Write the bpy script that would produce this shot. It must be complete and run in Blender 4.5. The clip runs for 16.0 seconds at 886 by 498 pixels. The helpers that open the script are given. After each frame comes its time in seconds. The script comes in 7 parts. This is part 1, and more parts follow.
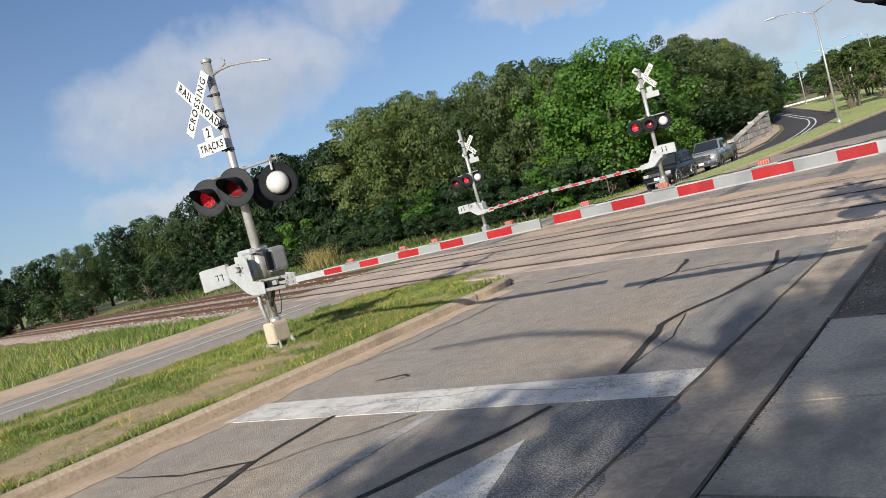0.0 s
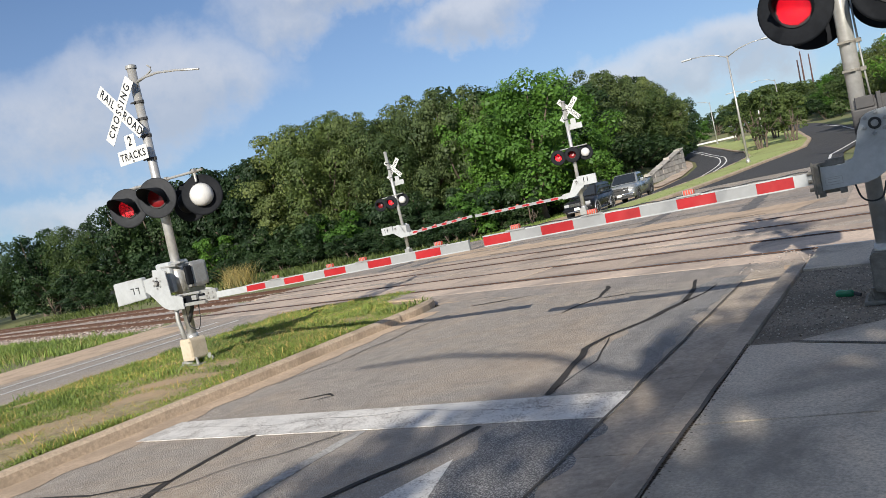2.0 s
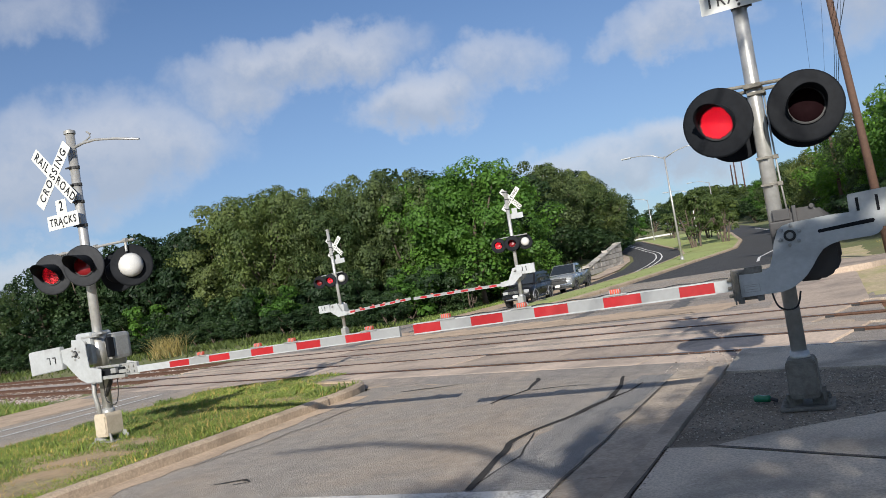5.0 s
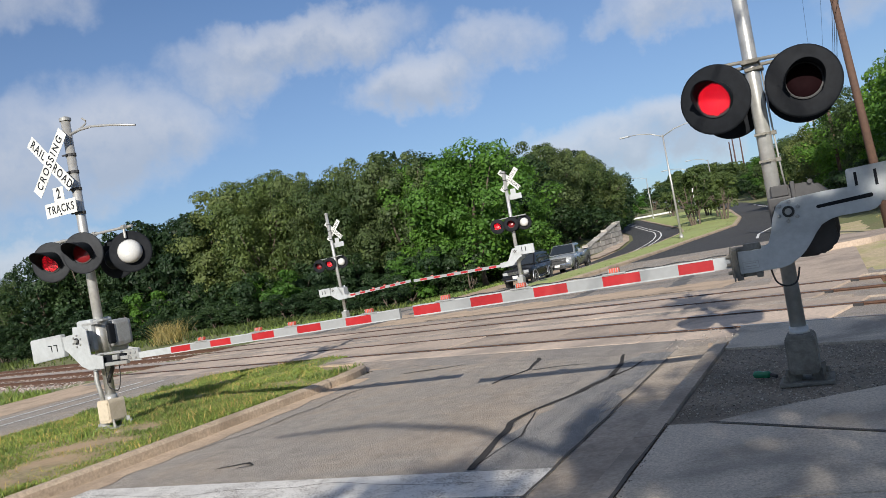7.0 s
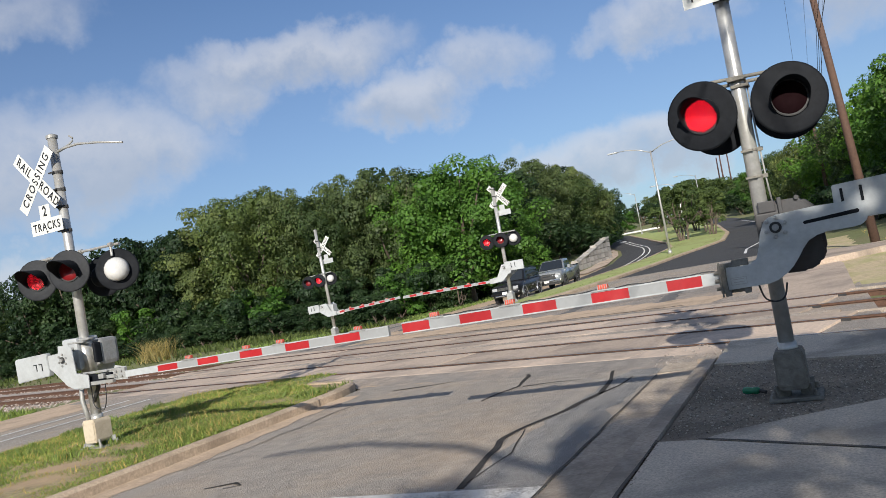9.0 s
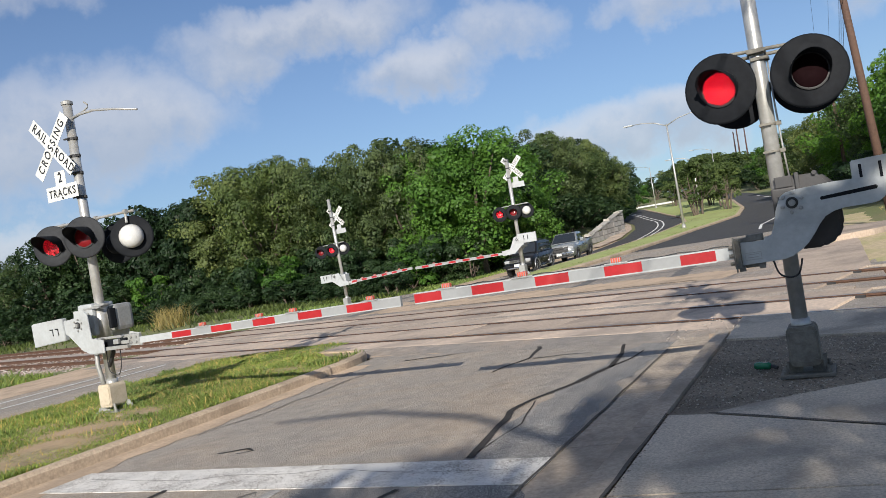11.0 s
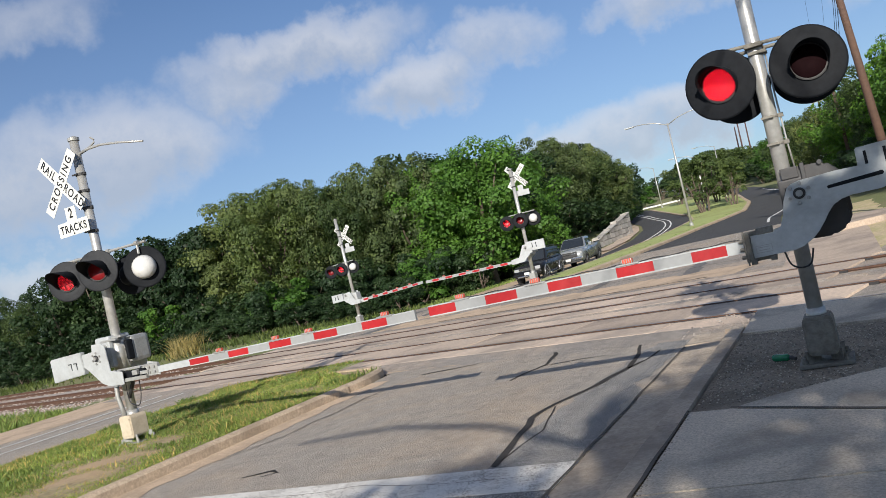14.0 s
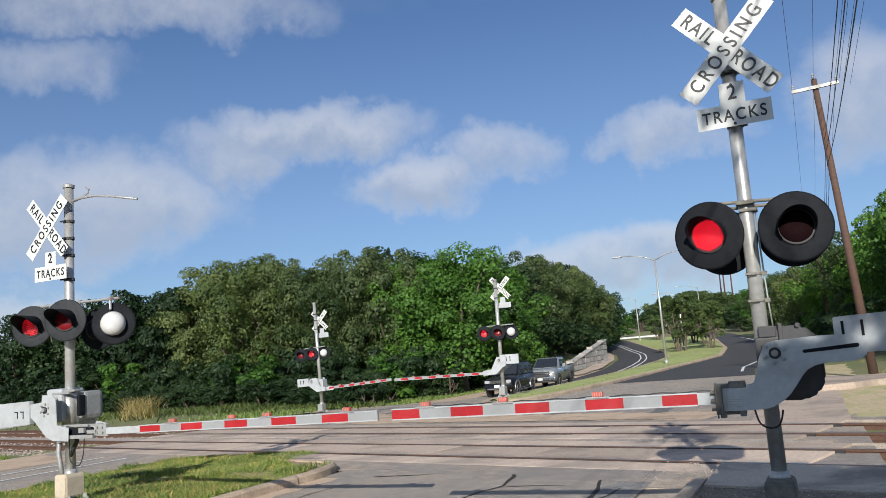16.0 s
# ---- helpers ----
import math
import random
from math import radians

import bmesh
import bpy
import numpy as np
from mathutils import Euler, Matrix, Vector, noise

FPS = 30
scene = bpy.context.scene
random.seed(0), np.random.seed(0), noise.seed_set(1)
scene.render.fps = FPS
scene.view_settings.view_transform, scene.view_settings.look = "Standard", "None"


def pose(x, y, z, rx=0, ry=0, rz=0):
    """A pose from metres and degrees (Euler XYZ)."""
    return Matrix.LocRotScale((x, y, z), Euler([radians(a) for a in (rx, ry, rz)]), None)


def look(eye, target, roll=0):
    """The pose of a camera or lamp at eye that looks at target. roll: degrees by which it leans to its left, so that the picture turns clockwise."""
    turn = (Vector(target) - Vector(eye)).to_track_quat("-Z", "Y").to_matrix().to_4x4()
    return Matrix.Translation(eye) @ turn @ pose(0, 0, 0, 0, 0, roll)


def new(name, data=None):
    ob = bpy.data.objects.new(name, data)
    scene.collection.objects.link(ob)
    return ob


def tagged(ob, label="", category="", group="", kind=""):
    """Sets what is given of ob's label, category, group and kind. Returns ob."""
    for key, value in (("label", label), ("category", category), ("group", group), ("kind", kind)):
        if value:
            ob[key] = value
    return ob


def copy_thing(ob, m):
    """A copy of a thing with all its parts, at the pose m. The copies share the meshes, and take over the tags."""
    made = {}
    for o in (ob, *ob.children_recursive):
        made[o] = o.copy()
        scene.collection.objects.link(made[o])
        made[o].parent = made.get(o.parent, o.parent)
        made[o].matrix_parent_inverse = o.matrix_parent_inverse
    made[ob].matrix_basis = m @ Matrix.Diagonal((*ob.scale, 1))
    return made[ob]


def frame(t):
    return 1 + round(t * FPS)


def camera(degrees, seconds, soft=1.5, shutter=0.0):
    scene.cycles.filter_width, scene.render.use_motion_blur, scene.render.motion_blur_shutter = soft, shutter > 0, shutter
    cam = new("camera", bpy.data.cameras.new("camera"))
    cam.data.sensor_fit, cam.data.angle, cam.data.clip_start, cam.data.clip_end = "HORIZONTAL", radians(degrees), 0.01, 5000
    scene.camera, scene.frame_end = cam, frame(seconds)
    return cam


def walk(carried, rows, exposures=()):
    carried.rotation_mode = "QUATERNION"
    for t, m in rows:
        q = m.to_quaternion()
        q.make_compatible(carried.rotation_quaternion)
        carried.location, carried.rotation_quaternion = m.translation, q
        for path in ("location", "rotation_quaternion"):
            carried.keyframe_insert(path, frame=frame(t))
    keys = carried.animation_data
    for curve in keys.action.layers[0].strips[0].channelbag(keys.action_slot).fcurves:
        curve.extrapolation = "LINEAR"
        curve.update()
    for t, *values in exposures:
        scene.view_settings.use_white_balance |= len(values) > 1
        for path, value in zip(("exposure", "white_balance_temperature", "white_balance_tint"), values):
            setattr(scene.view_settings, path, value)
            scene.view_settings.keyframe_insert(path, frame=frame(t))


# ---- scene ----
cam = camera(58.0, 16.0, soft=0.7)
PATH = [
    (0.0, pose(0.004, -0.018, 1.700, 87.00, 14.67, 36.96)),
    (0.5, pose(0.029, -0.004, 1.707, 86.57, 16.39, 34.57)),
    (1.0, pose(0.008, -0.014, 1.705, 87.18, 17.04, 32.94)),
    (1.5, pose(-0.039, -0.034, 1.706, 88.14, 15.75, 33.76)),
    (2.0, pose(-0.098, -0.055, 1.678, 87.34, 12.49, 31.21)),
    (2.5, pose(-0.015, 0.038, 1.695, 86.72, 13.39, 25.32)),
    (3.0, pose(0.029, 0.032, 1.709, 88.93, 14.86, 27.10)),
    (3.5, pose(0.018, 0.009, 1.718, 90.73, 12.46, 30.29)),
    (4.0, pose(0.015, -0.001, 1.729, 91.92, 8.87, 30.89)),
    (4.5, pose(0.008, 0.007, 1.724, 93.16, 7.36, 28.71)),
    (5.0, pose(0.002, -0.006, 1.721, 92.34, 9.42, 26.95)),
    (5.2, pose(-0.005, -0.025, 1.713, 91.12, 10.26, 26.82)),
    (7.3, pose(0.007, 0.007, 1.718, 91.04, 10.32, 26.94)),
    (7.5, pose(0.006, 0.012, 1.727, 91.66, 10.38, 26.62)),
    (8.0, pose(0.006, 0.018, 1.721, 92.05, 10.90, 26.44)),
    (10.3, pose(0.010, 0.021, 1.727, 91.96, 9.53, 26.26)),
    (10.5, pose(-0.002, 0.038, 1.721, 91.15, 9.47, 26.44)),
    (11.0, pose(0.002, 0.023, 1.721, 90.16, 9.76, 27.08)),
    (11.5, pose(-0.013, 0.010, 1.719, 90.25, 10.10, 27.91)),
    (12.0, pose(-0.014, 0.006, 1.712, 90.85, 10.71, 28.45)),
    (12.5, pose(-0.004, 0.004, 1.714, 90.57, 11.75, 28.70)),
    (13.0, pose(-0.003, -0.007, 1.722, 90.45, 12.05, 28.19)),
    (13.5, pose(-0.033, -0.019, 1.715, 90.64, 12.91, 28.67)),
    (14.0, pose(-0.004, -0.033, 1.715, 91.22, 13.22, 27.72)),
    (14.5, pose(0.009, -0.009, 1.719, 92.10, 13.42, 26.64)),
    (15.0, pose(0.014, -0.034, 1.730, 94.32, 11.38, 26.45)),
    (15.5, pose(0.008, -0.021, 1.759, 97.11, 6.58, 26.46)),
    (16.0, pose(0.009, -0.024, 1.772, 98.08, 4.58, 25.69)),
]
walk(cam, PATH, [(0.0, 0.43, 6550, 10), (1.0, 0.46, 6500, 10), (2.5, 0.48, 6500, 10), (3.5, 0.40, 6450, 10), (5.0, 0.37, 6350, 10), (8.0, 0.37, 6400, 10), (11.0, 0.42, 6450, 10), (14.0, 0.42, 6450, 10), (15.0, 0.39, 6350, 10), (16.0, 0.33, 6200, 10)])

# ---- world, sun ----
SUN = Vector((0.60, -2.2, 1.0)).normalized()
world = bpy.data.worlds.new("sky")
scene.world = world
world.use_nodes = True
wt = world.node_tree
wt.nodes.clear()


class Net:
    """Small helper to write node trees."""

    def __init__(self, tree):
        self.t = tree

    def node(self, kind, **kw):
        n = self.t.nodes.new(kind)
        for k, v in kw.items():
            if k == "operation":
                n.operation = v
            elif k == "data_type":
                n.data_type = v
            elif k == "blend":
                n.blend_type = v
            elif k == "dims":
                n.noise_dimensions = v
        return n

    def put(self, socket, v):
        if hasattr(v, "is_output"):
            self.t.links.new(v, socket)
        else:
            socket.default_value = v

    def math(self, op, a, b=0.0, c=0.0, clamp=False):
        n = self.node("ShaderNodeMath", operation=op)
        n.use_clamp = clamp
        self.put(n.inputs[0], a)
        self.put(n.inputs[1], b)
        self.put(n.inputs[2], c)
        return n.outputs[0]

    def noise(self, vec, scale, detail=4.0, rough=0.55, distortion=0.0):
        n = self.node("ShaderNodeTexNoise")
        if vec is not None:
            self.t.links.new(vec, n.inputs["Vector"])
        n.inputs["Scale"].default_value = scale
        n.inputs["Detail"].default_value = detail
        n.inputs["Roughness"].default_value = rough
        n.inputs["Distortion"].default_value = distortion
        return n.outputs[0]

    def ramp(self, fac, stops):
        n = self.node("ShaderNodeValToRGB")
        self.put(n.inputs[0], fac)
        e = n.color_ramp.elements
        while len(e) < len(stops):
            e.new(0.5)
        for i, (p, c) in enumerate(stops):
            e[i].position = p
            e[i].color = (*c, 1) if len(c) == 3 else c
        return n.outputs[0]

    def mix(self, fac, a, b, blend="MIX"):
        n = self.node("ShaderNodeMix", data_type="RGBA", blend=blend)
        self.put(n.inputs[0], fac)
        self.put(n.inputs[6], (*a, 1) if isinstance(a, tuple) and len(a) == 3 else a)
        self.put(n.inputs[7], (*b, 1) if isinstance(b, tuple) and len(b) == 3 else b)
        return n.outputs[2]

    def smooth(self, v, lo, hi):
        n = self.node("ShaderNodeMapRange")
        n.interpolation_type = "SMOOTHSTEP"
        self.put(n.inputs[0], v)
        n.inputs[1].default_value = lo
        n.inputs[2].default_value = hi
        return n.outputs[0]


w = Net(wt)
sky = w.node("ShaderNodeTexSky")
sky.sky_type = "NISHITA"
sky.sun_disc = False
sky.sun_elevation = math.asin(SUN.z)
sky.sun_rotation = math.atan2(SUN.x, SUN.y)
sky.altitude = 200
sky.air_density, sky.dust_density, sky.ozone_density = 1.0, 0.35, 4.0
coord = w.node("ShaderNodeTexCoord").outputs["Generated"]
sep = w.node("ShaderNodeSeparateXYZ")
wt.links.new(coord, sep.inputs[0])
az = w.math("MULTIPLY", w.math("ARCTAN2", sep.outputs[0], sep.outputs[1]), 57.2958)
el = w.math("MULTIPLY", w.math("ARCSINE", sep.outputs[2]), 57.2958)
warp_a = w.math("MULTIPLY", w.math("SUBTRACT", w.noise(coord, 9.0, 5.0, 0.6), 0.5), 10.0)
warp_b = w.math("MULTIPLY", w.math("SUBTRACT", w.noise(coord, 13.0, 5.0, 0.6), 0.5), 6.0)
az_w, el_w = w.math("ADD", az, warp_a), w.math("ADD", el, warp_b)
# cumulus groups: azimuth, elevation, half width, half height, density
CLOUDS = [(-48.5, 12.0, 7.0, 3.3, 1.0), (-53.5, 10.6, 5.5, 3.2, 0.9), (-34.0, 16.6, 7.0, 1.9, 0.95), (-39.5, 15.4, 4.4, 2.2, 0.8),
          (-26.0, 12.8, 4.4, 2.1, 1.05), (-20.8, 14.4, 3.4, 1.9, 0.75), (-45.6, 25.4, 11.6, 1.9, 0.7), (-51.4, 21.0, 4.5, 2.0, 0.6),
          (-14.5, 6.0, 6.5, 1.9, 1.0), (-9.0, 6.4, 3.6, 2.2, 1.0), (-8.4, 14.0, 4.4, 1.7, 0.85), (4.6, 14.6, 4.2, 3.4, 0.85),
          (-12.6, 14.1, 2.0, 1.1, 0.55), (-54.0, 5.0, 5.0, 1.6, 0.95)]
body, shade = None, None
for a0, e0, wa, we, dens in CLOUDS:
    u = w.math("DIVIDE", w.math("SUBTRACT", az_w, a0), wa)
    v = w.math("DIVIDE", w.math("SUBTRACT", el_w, e0), we)
    q = w.math("ADD", w.math("MULTIPLY", u, u), w.math("MULTIPLY", v, v))
    m = w.math("MULTIPLY", w.smooth(q, 1.9, 0.0), dens)
    s = w.math("MULTIPLY", m, w.smooth(v, 0.9, -0.75))
    body = m if body is None else w.math("MAXIMUM", body, m)
    shade = s if shade is None else w.math("MAXIMUM", shade, s)
# unseen fair-weather clouds added over the rest of the sky, to whiten the shade
flat = w.node("ShaderNodeVectorMath", operation="DIVIDE")
wt.links.new(coord, flat.inputs[0])
comb = w.node("ShaderNodeCombineXYZ")
high = w.math("ADD", w.math("MAXIMUM", sep.outputs[2], 0.0), 0.08)
for i in range(3):
    wt.links.new(high, comb.inputs[i])
wt.links.new(comb.outputs[0], flat.inputs[1])
rest = w.math("MULTIPLY", w.smooth(w.noise(flat.outputs[0], 1.6, 6.0, 0.6), 0.40, 0.58), w.smooth(el, 24.0, 34.0))
body = w.math("MAXIMUM", body, rest, clamp=True)
billow = w.math("ADD", w.math("MULTIPLY", w.noise(coord, 26.0, 7.0, 0.65), 1.1), 0.45)
body = w.math("MULTIPLY", body, billow, clamp=True)
cloud_col = w.mix(shade, (7.9, 8.0, 8.4), (5.0, 5.5, 6.4))
thin = w.math("MULTIPLY", w.smooth(el, 34.0, -3.0), 0.34)
hazy = w.mix(thin, w.mix(1.0, sky.outputs[0], (0.86, 0.98, 1.12), "MULTIPLY"), (5.2, 6.1, 7.6))
out = w.mix(w.math("MULTIPLY", body, 0.70), hazy, cloud_col)
bg = w.node("ShaderNodeBackground")
wt.links.new(out, bg.inputs[0])
bg.inputs[1].default_value = 0.068
wo = w.node("ShaderNodeOutputWorld")
wt.links.new(bg.outputs[0], wo.inputs[0])

sun = new("sun", bpy.data.lights.new("sun", "SUN"))
sun.data.energy = 5.0
sun.data.angle = radians(0.55)
sun.data.color = (1.0, 0.93, 0.82)
sun.matrix_world = look(SUN * 60, (0, 0, 0))


# ---- materials ----
def material(name, colour, rough=0.7, metal=0.0, tone=0.25, coarse=0.6, fine=14.0, bump=0.15, bump_scale=60.0, stain=None, stain_amount=0.35,
             per_object=0.0, per_island=0.0, coat=0.0, spec=0.5):
    """A surface with stains at a coarse scale, grain at a fine one, and fine relief."""
    m = bpy.data.materials.new(name)
    m.use_nodes = True
    t = m.node_tree
    t.nodes.clear()
    n = Net(t)
    co = n.node("ShaderNodeTexCoord").outputs["Object"]
    c = tuple(colour)
    dark = tuple(v * (1 - tone) for v in c)
    light = tuple(min(1.0, v * (1 + tone * 0.7)) for v in c)
    grain = n.ramp(n.noise(co, fine, 6.0, 0.65), [(0.3, dark), (0.7, light)])
    big = n.smooth(n.noise(co, coarse, 5.0, 0.6, 0.4), 0.42, 0.68)
    col = n.mix(n.math("MULTIPLY", big, stain_amount), grain, stain or tuple(v * 0.62 for v in c))
    if per_object:
        r = n.node("ShaderNodeObjectInfo").outputs["Random"]
        col = n.mix(1.0, col, n.ramp(r, [(0.0, (1 - per_object,) * 3), (1.0, (1 + per_object * 0.4,) * 3)]), "MULTIPLY")
    if per_island:
        r = n.node("ShaderNodeNewGeometry").outputs["Random Per Island"]
        col = n.mix(1.0, col, n.ramp(r, [(0.0, (1 - per_island,) * 3), (1.0, (1 + per_island * 0.5,) * 3)]), "MULTIPLY")
    b = n.node("ShaderNodeBsdfPrincipled")
    t.links.new(col, b.inputs["Base Color"])
    n.put(b.inputs["Roughness"], n.math("ADD", n.math("MULTIPLY", big, 0.12), rough - 0.06, clamp=True))
    b.inputs["Metallic"].default_value = metal
    b.inputs["Coat Weight"].default_value = coat
    b.inputs["Specular IOR Level"].default_value = spec
    if bump:
        bn = n.node("ShaderNodeBump")
        bn.inputs["Strength"].default_value = bump
        bn.inputs["Distance"].default_value = 0.02
        t.links.new(n.noise(co, bump_scale, 4.0, 0.6), bn.inputs["Height"])
        t.links.new(bn.outputs[0], b.inputs["Normal"])
    o = n.node("ShaderNodeOutputMaterial")
    t.links.new(b.outputs[0], o.inputs[0])
    return m


def asphalt(name, base, speck, stain, stain_amount, speck_cut=0.58):
    """Worn asphalt: pale aggregate in dark binder, dusted and patched at a larger scale."""
    m = bpy.data.materials.new(name)
    m.use_nodes = True
    t = m.node_tree
    t.nodes.clear()
    n = Net(t)
    co = n.node("ShaderNodeTexCoord").outputs["Object"]
    v = n.node("ShaderNodeTexVoronoi")
    t.links.new(co, v.inputs["Vector"])
    v.inputs["Scale"].default_value = 85.0
    sp = n.math("MULTIPLY", n.smooth(n.noise(co, 75.0, 3.0, 0.75), speck_cut - 0.06, speck_cut + 0.04), 0.85)
    lanes = n.node("ShaderNodeMapping")
    t.links.new(co, lanes.inputs[0])
    lanes.inputs["Scale"].default_value = (1.0, 0.12, 1.0)
    track = n.smooth(n.noise(lanes.outputs[0], 0.9, 4.0, 0.55), 0.35, 0.7)
    big = n.smooth(n.noise(co, 0.45, 6.0, 0.62, 0.6), 0.4, 0.68)
    mid = n.noise(co, 5.0, 6.0, 0.7)
    pit = n.smooth(n.noise(co, 48.0, 3.0, 0.75), 0.56, 0.66)
    chip = n.math("MULTIPLY", n.smooth(n.noise(co, 34.0, 2.0, 0.6), 0.6, 0.68), 0.5)
    c = n.mix(n.math("MULTIPLY", big, stain_amount), base, stain)
    c = n.mix(n.math("MULTIPLY", track, 0.3), c, tuple(x * 0.62 for x in base))
    c = n.mix(n.math("MAXIMUM", sp, chip), c, speck)
    c = n.mix(n.math("MULTIPLY", pit, 0.8), c, tuple(x * 0.32 for x in base))
    c = n.mix(1.0, c, n.ramp(mid, [(0.25, (0.72,) * 3), (0.75, (1.2,) * 3)]), "MULTIPLY")
    b = n.node("ShaderNodeBsdfPrincipled")
    t.links.new(c, b.inputs["Base Color"])
    b.inputs["Roughness"].default_value = 0.86
    bn = n.node("ShaderNodeBump")
    bn.inputs["Strength"].default_value = 0.5
    bn.inputs["Distance"].default_value = 0.012
    t.links.new(v.outputs["Distance"], bn.inputs["Height"])
    t.links.new(bn.outputs[0], b.inputs["Normal"])
    o = n.node("ShaderNodeOutputMaterial")
    t.links.new(b.outputs[0], o.inputs[0])
    return m


def paint_marking(name, colour, under, wear):
    """Road paint rubbed through to the asphalt in places."""
    m = bpy.data.materials.new(name)
    m.use_nodes = True
    t = m.node_tree
    t.nodes.clear()
    n = Net(t)
    co = n.node("ShaderNodeTexCoord").outputs["Object"]
    f = n.smooth(n.math("ADD", n.math("MULTIPLY", n.noise(co, 70.0, 3.0, 0.7), 0.55), n.math("MULTIPLY", n.noise(co, 2.2, 6.0, 0.7), 0.45)), wear - 0.07, wear + 0.07)
    c = n.mix(f, colour, under)
    c = n.mix(1.0, c, n.ramp(n.noise(co, 4.0, 5.0, 0.6), [(0.3, (0.78,) * 3), (0.7, (1.05,) * 3)]), "MULTIPLY")
    b = n.node("ShaderNodeBsdfPrincipled")
    t.links.new(c, b.inputs["Base Color"])
    b.inputs["Roughness"].default_value = 0.75
    o = n.node("ShaderNodeOutputMaterial")
    t.links.new(b.outputs[0], o.inputs[0])
    return m


def foliage(name, colour, spread=0.45, glow=0.3):
    """Leaves: each clump a shade of its own, a little light passing through."""
    m = bpy.data.materials.new(name)
    m.use_nodes = True
    t = m.node_tree
    t.nodes.clear()
    n = Net(t)
    r = n.node("ShaderNodeNewGeometry").outputs["Random Per Island"]
    co = n.node("ShaderNodeTexCoord").outputs["Object"]
    mine = n.node("ShaderNodeObjectInfo").outputs["Random"]
    d = tuple(v * (1 - spread) for v in colour)
    l = (colour[0] * (1 + spread * 1.1), colour[1] * (1 + spread * 0.9), colour[2] * (1 + spread * 0.4))
    c = n.ramp(r, [(0.0, d), (0.6, colour), (1.0, l)])
    c = n.mix(1.0, c, n.ramp(n.noise(co, 0.55, 3.0, 0.5), [(0.3, (0.65, 0.7, 0.7)), (0.7, (1.25, 1.15, 1.0))]), "MULTIPLY")
    c = n.mix(1.0, c, n.ramp(mine, [(0.0, (0.62, 0.68, 0.66)), (0.5, (1.0, 1.0, 1.0)), (1.0, (1.38, 1.26, 1.1))]), "MULTIPLY")
    a = n.node("ShaderNodeBsdfPrincipled")
    t.links.new(c, a.inputs["Base Color"])
    a.inputs["Roughness"].default_value = 0.55
    a.inputs["Specular IOR Level"].default_value = 0.3
    tr = n.node("ShaderNodeBsdfTranslucent")
    t.links.new(n.mix(1.0, c, (1.3, 1.35, 0.5), "MULTIPLY"), tr.inputs[0])
    mx = n.node("ShaderNodeMixShader")
    mx.inputs[0].default_value = glow
    t.links.new(a.outputs[0], mx.inputs[1])
    t.links.new(tr.outputs[0], mx.inputs[2])
    o = n.node("ShaderNodeOutputMaterial")
    t.links.new(mx.outputs[0], o.inputs[0])
    return m


def glowing(name, colour, strength):
    m = bpy.data.materials.new(name)
    m.use_nodes = True
    b = m.node_tree.nodes["Principled BSDF"]
    b.inputs["Base Color"].default_value = (*colour, 1)
    b.inputs["Emission Color"].default_value = (*colour, 1)
    b.inputs["Emission Strength"].default_value = strength
    b.inputs["Roughness"].default_value = 0.4
    return m


def glassy(name, colour, rough=0.08):
    m = bpy.data.materials.new(name)
    m.use_nodes = True
    b = m.node_tree.nodes["Principled BSDF"]
    b.inputs["Base Color"].default_value = (*colour, 1)
    b.inputs["Roughness"].default_value = rough
    b.inputs["Specular IOR Level"].default_value = 0.7
    b.inputs["Coat Weight"].default_value = 0.6
    return m


M_ASPHALT = asphalt("worn_asphalt", (0.30, 0.265, 0.225), (0.55, 0.505, 0.45), (0.42, 0.315, 0.215), 0.7)
M_AGGREGATE = asphalt("coarse_aggregate", (0.135, 0.13, 0.125), (0.48, 0.46, 0.43), (0.24, 0.21, 0.18), 0.4, 0.54)
M_ASPHALT_OLD = asphalt("dusty_asphalt", (0.27, 0.24, 0.21), (0.44, 0.40, 0.36), (0.45, 0.345, 0.255), 0.8)
M_ASPHALT_NEW = asphalt("fresh_asphalt", (0.045, 0.046, 0.05), (0.09, 0.09, 0.092), (0.07, 0.066, 0.06), 0.4, 0.66)
M_DUST = material("red_dust", (0.52, 0.39, 0.275), 0.95, tone=0.22, coarse=1.1, fine=18, bump=0.3, bump_scale=45, stain=(0.22, 0.17, 0.12), stain_amount=0.5)
M_KERB = material("kerb_concrete", (0.48, 0.375, 0.27), 0.88, tone=0.3, coarse=1.3, fine=24, bump=0.35, bump_scale=70, stain=(0.20, 0.155, 0.11), stain_amount=0.55)
M_WALK = material("walk_concrete", (0.58, 0.50, 0.395), 0.85, tone=0.4, coarse=0.75, fine=55, bump=0.3, bump_scale=90, stain=(0.20, 0.18, 0.155), stain_amount=0.9)
M_GUTTER = material("gutter_concrete", (0.44, 0.365, 0.285), 0.88, tone=0.3, coarse=1.1, fine=22, bump=0.35, bump_scale=80, stain=(0.19, 0.16, 0.13), stain_amount=0.7)
M_PANEL = material("crossing_panel", (0.56, 0.445, 0.35), 0.85, tone=0.22, coarse=0.55, fine=14, bump=0.25, bump_scale=50, stain=(0.27, 0.225, 0.19), stain_amount=0.75, per_object=0.25)
M_TAR = material("crack_sealant", (0.050, 0.046, 0.043), 0.9, tone=0.3, coarse=3, fine=20, bump=0.1, spec=0.15)
M_CRACK = material("crack_dirt", (0.10, 0.085, 0.07), 0.95, tone=0.3, coarse=3, fine=20, bump=0.1)
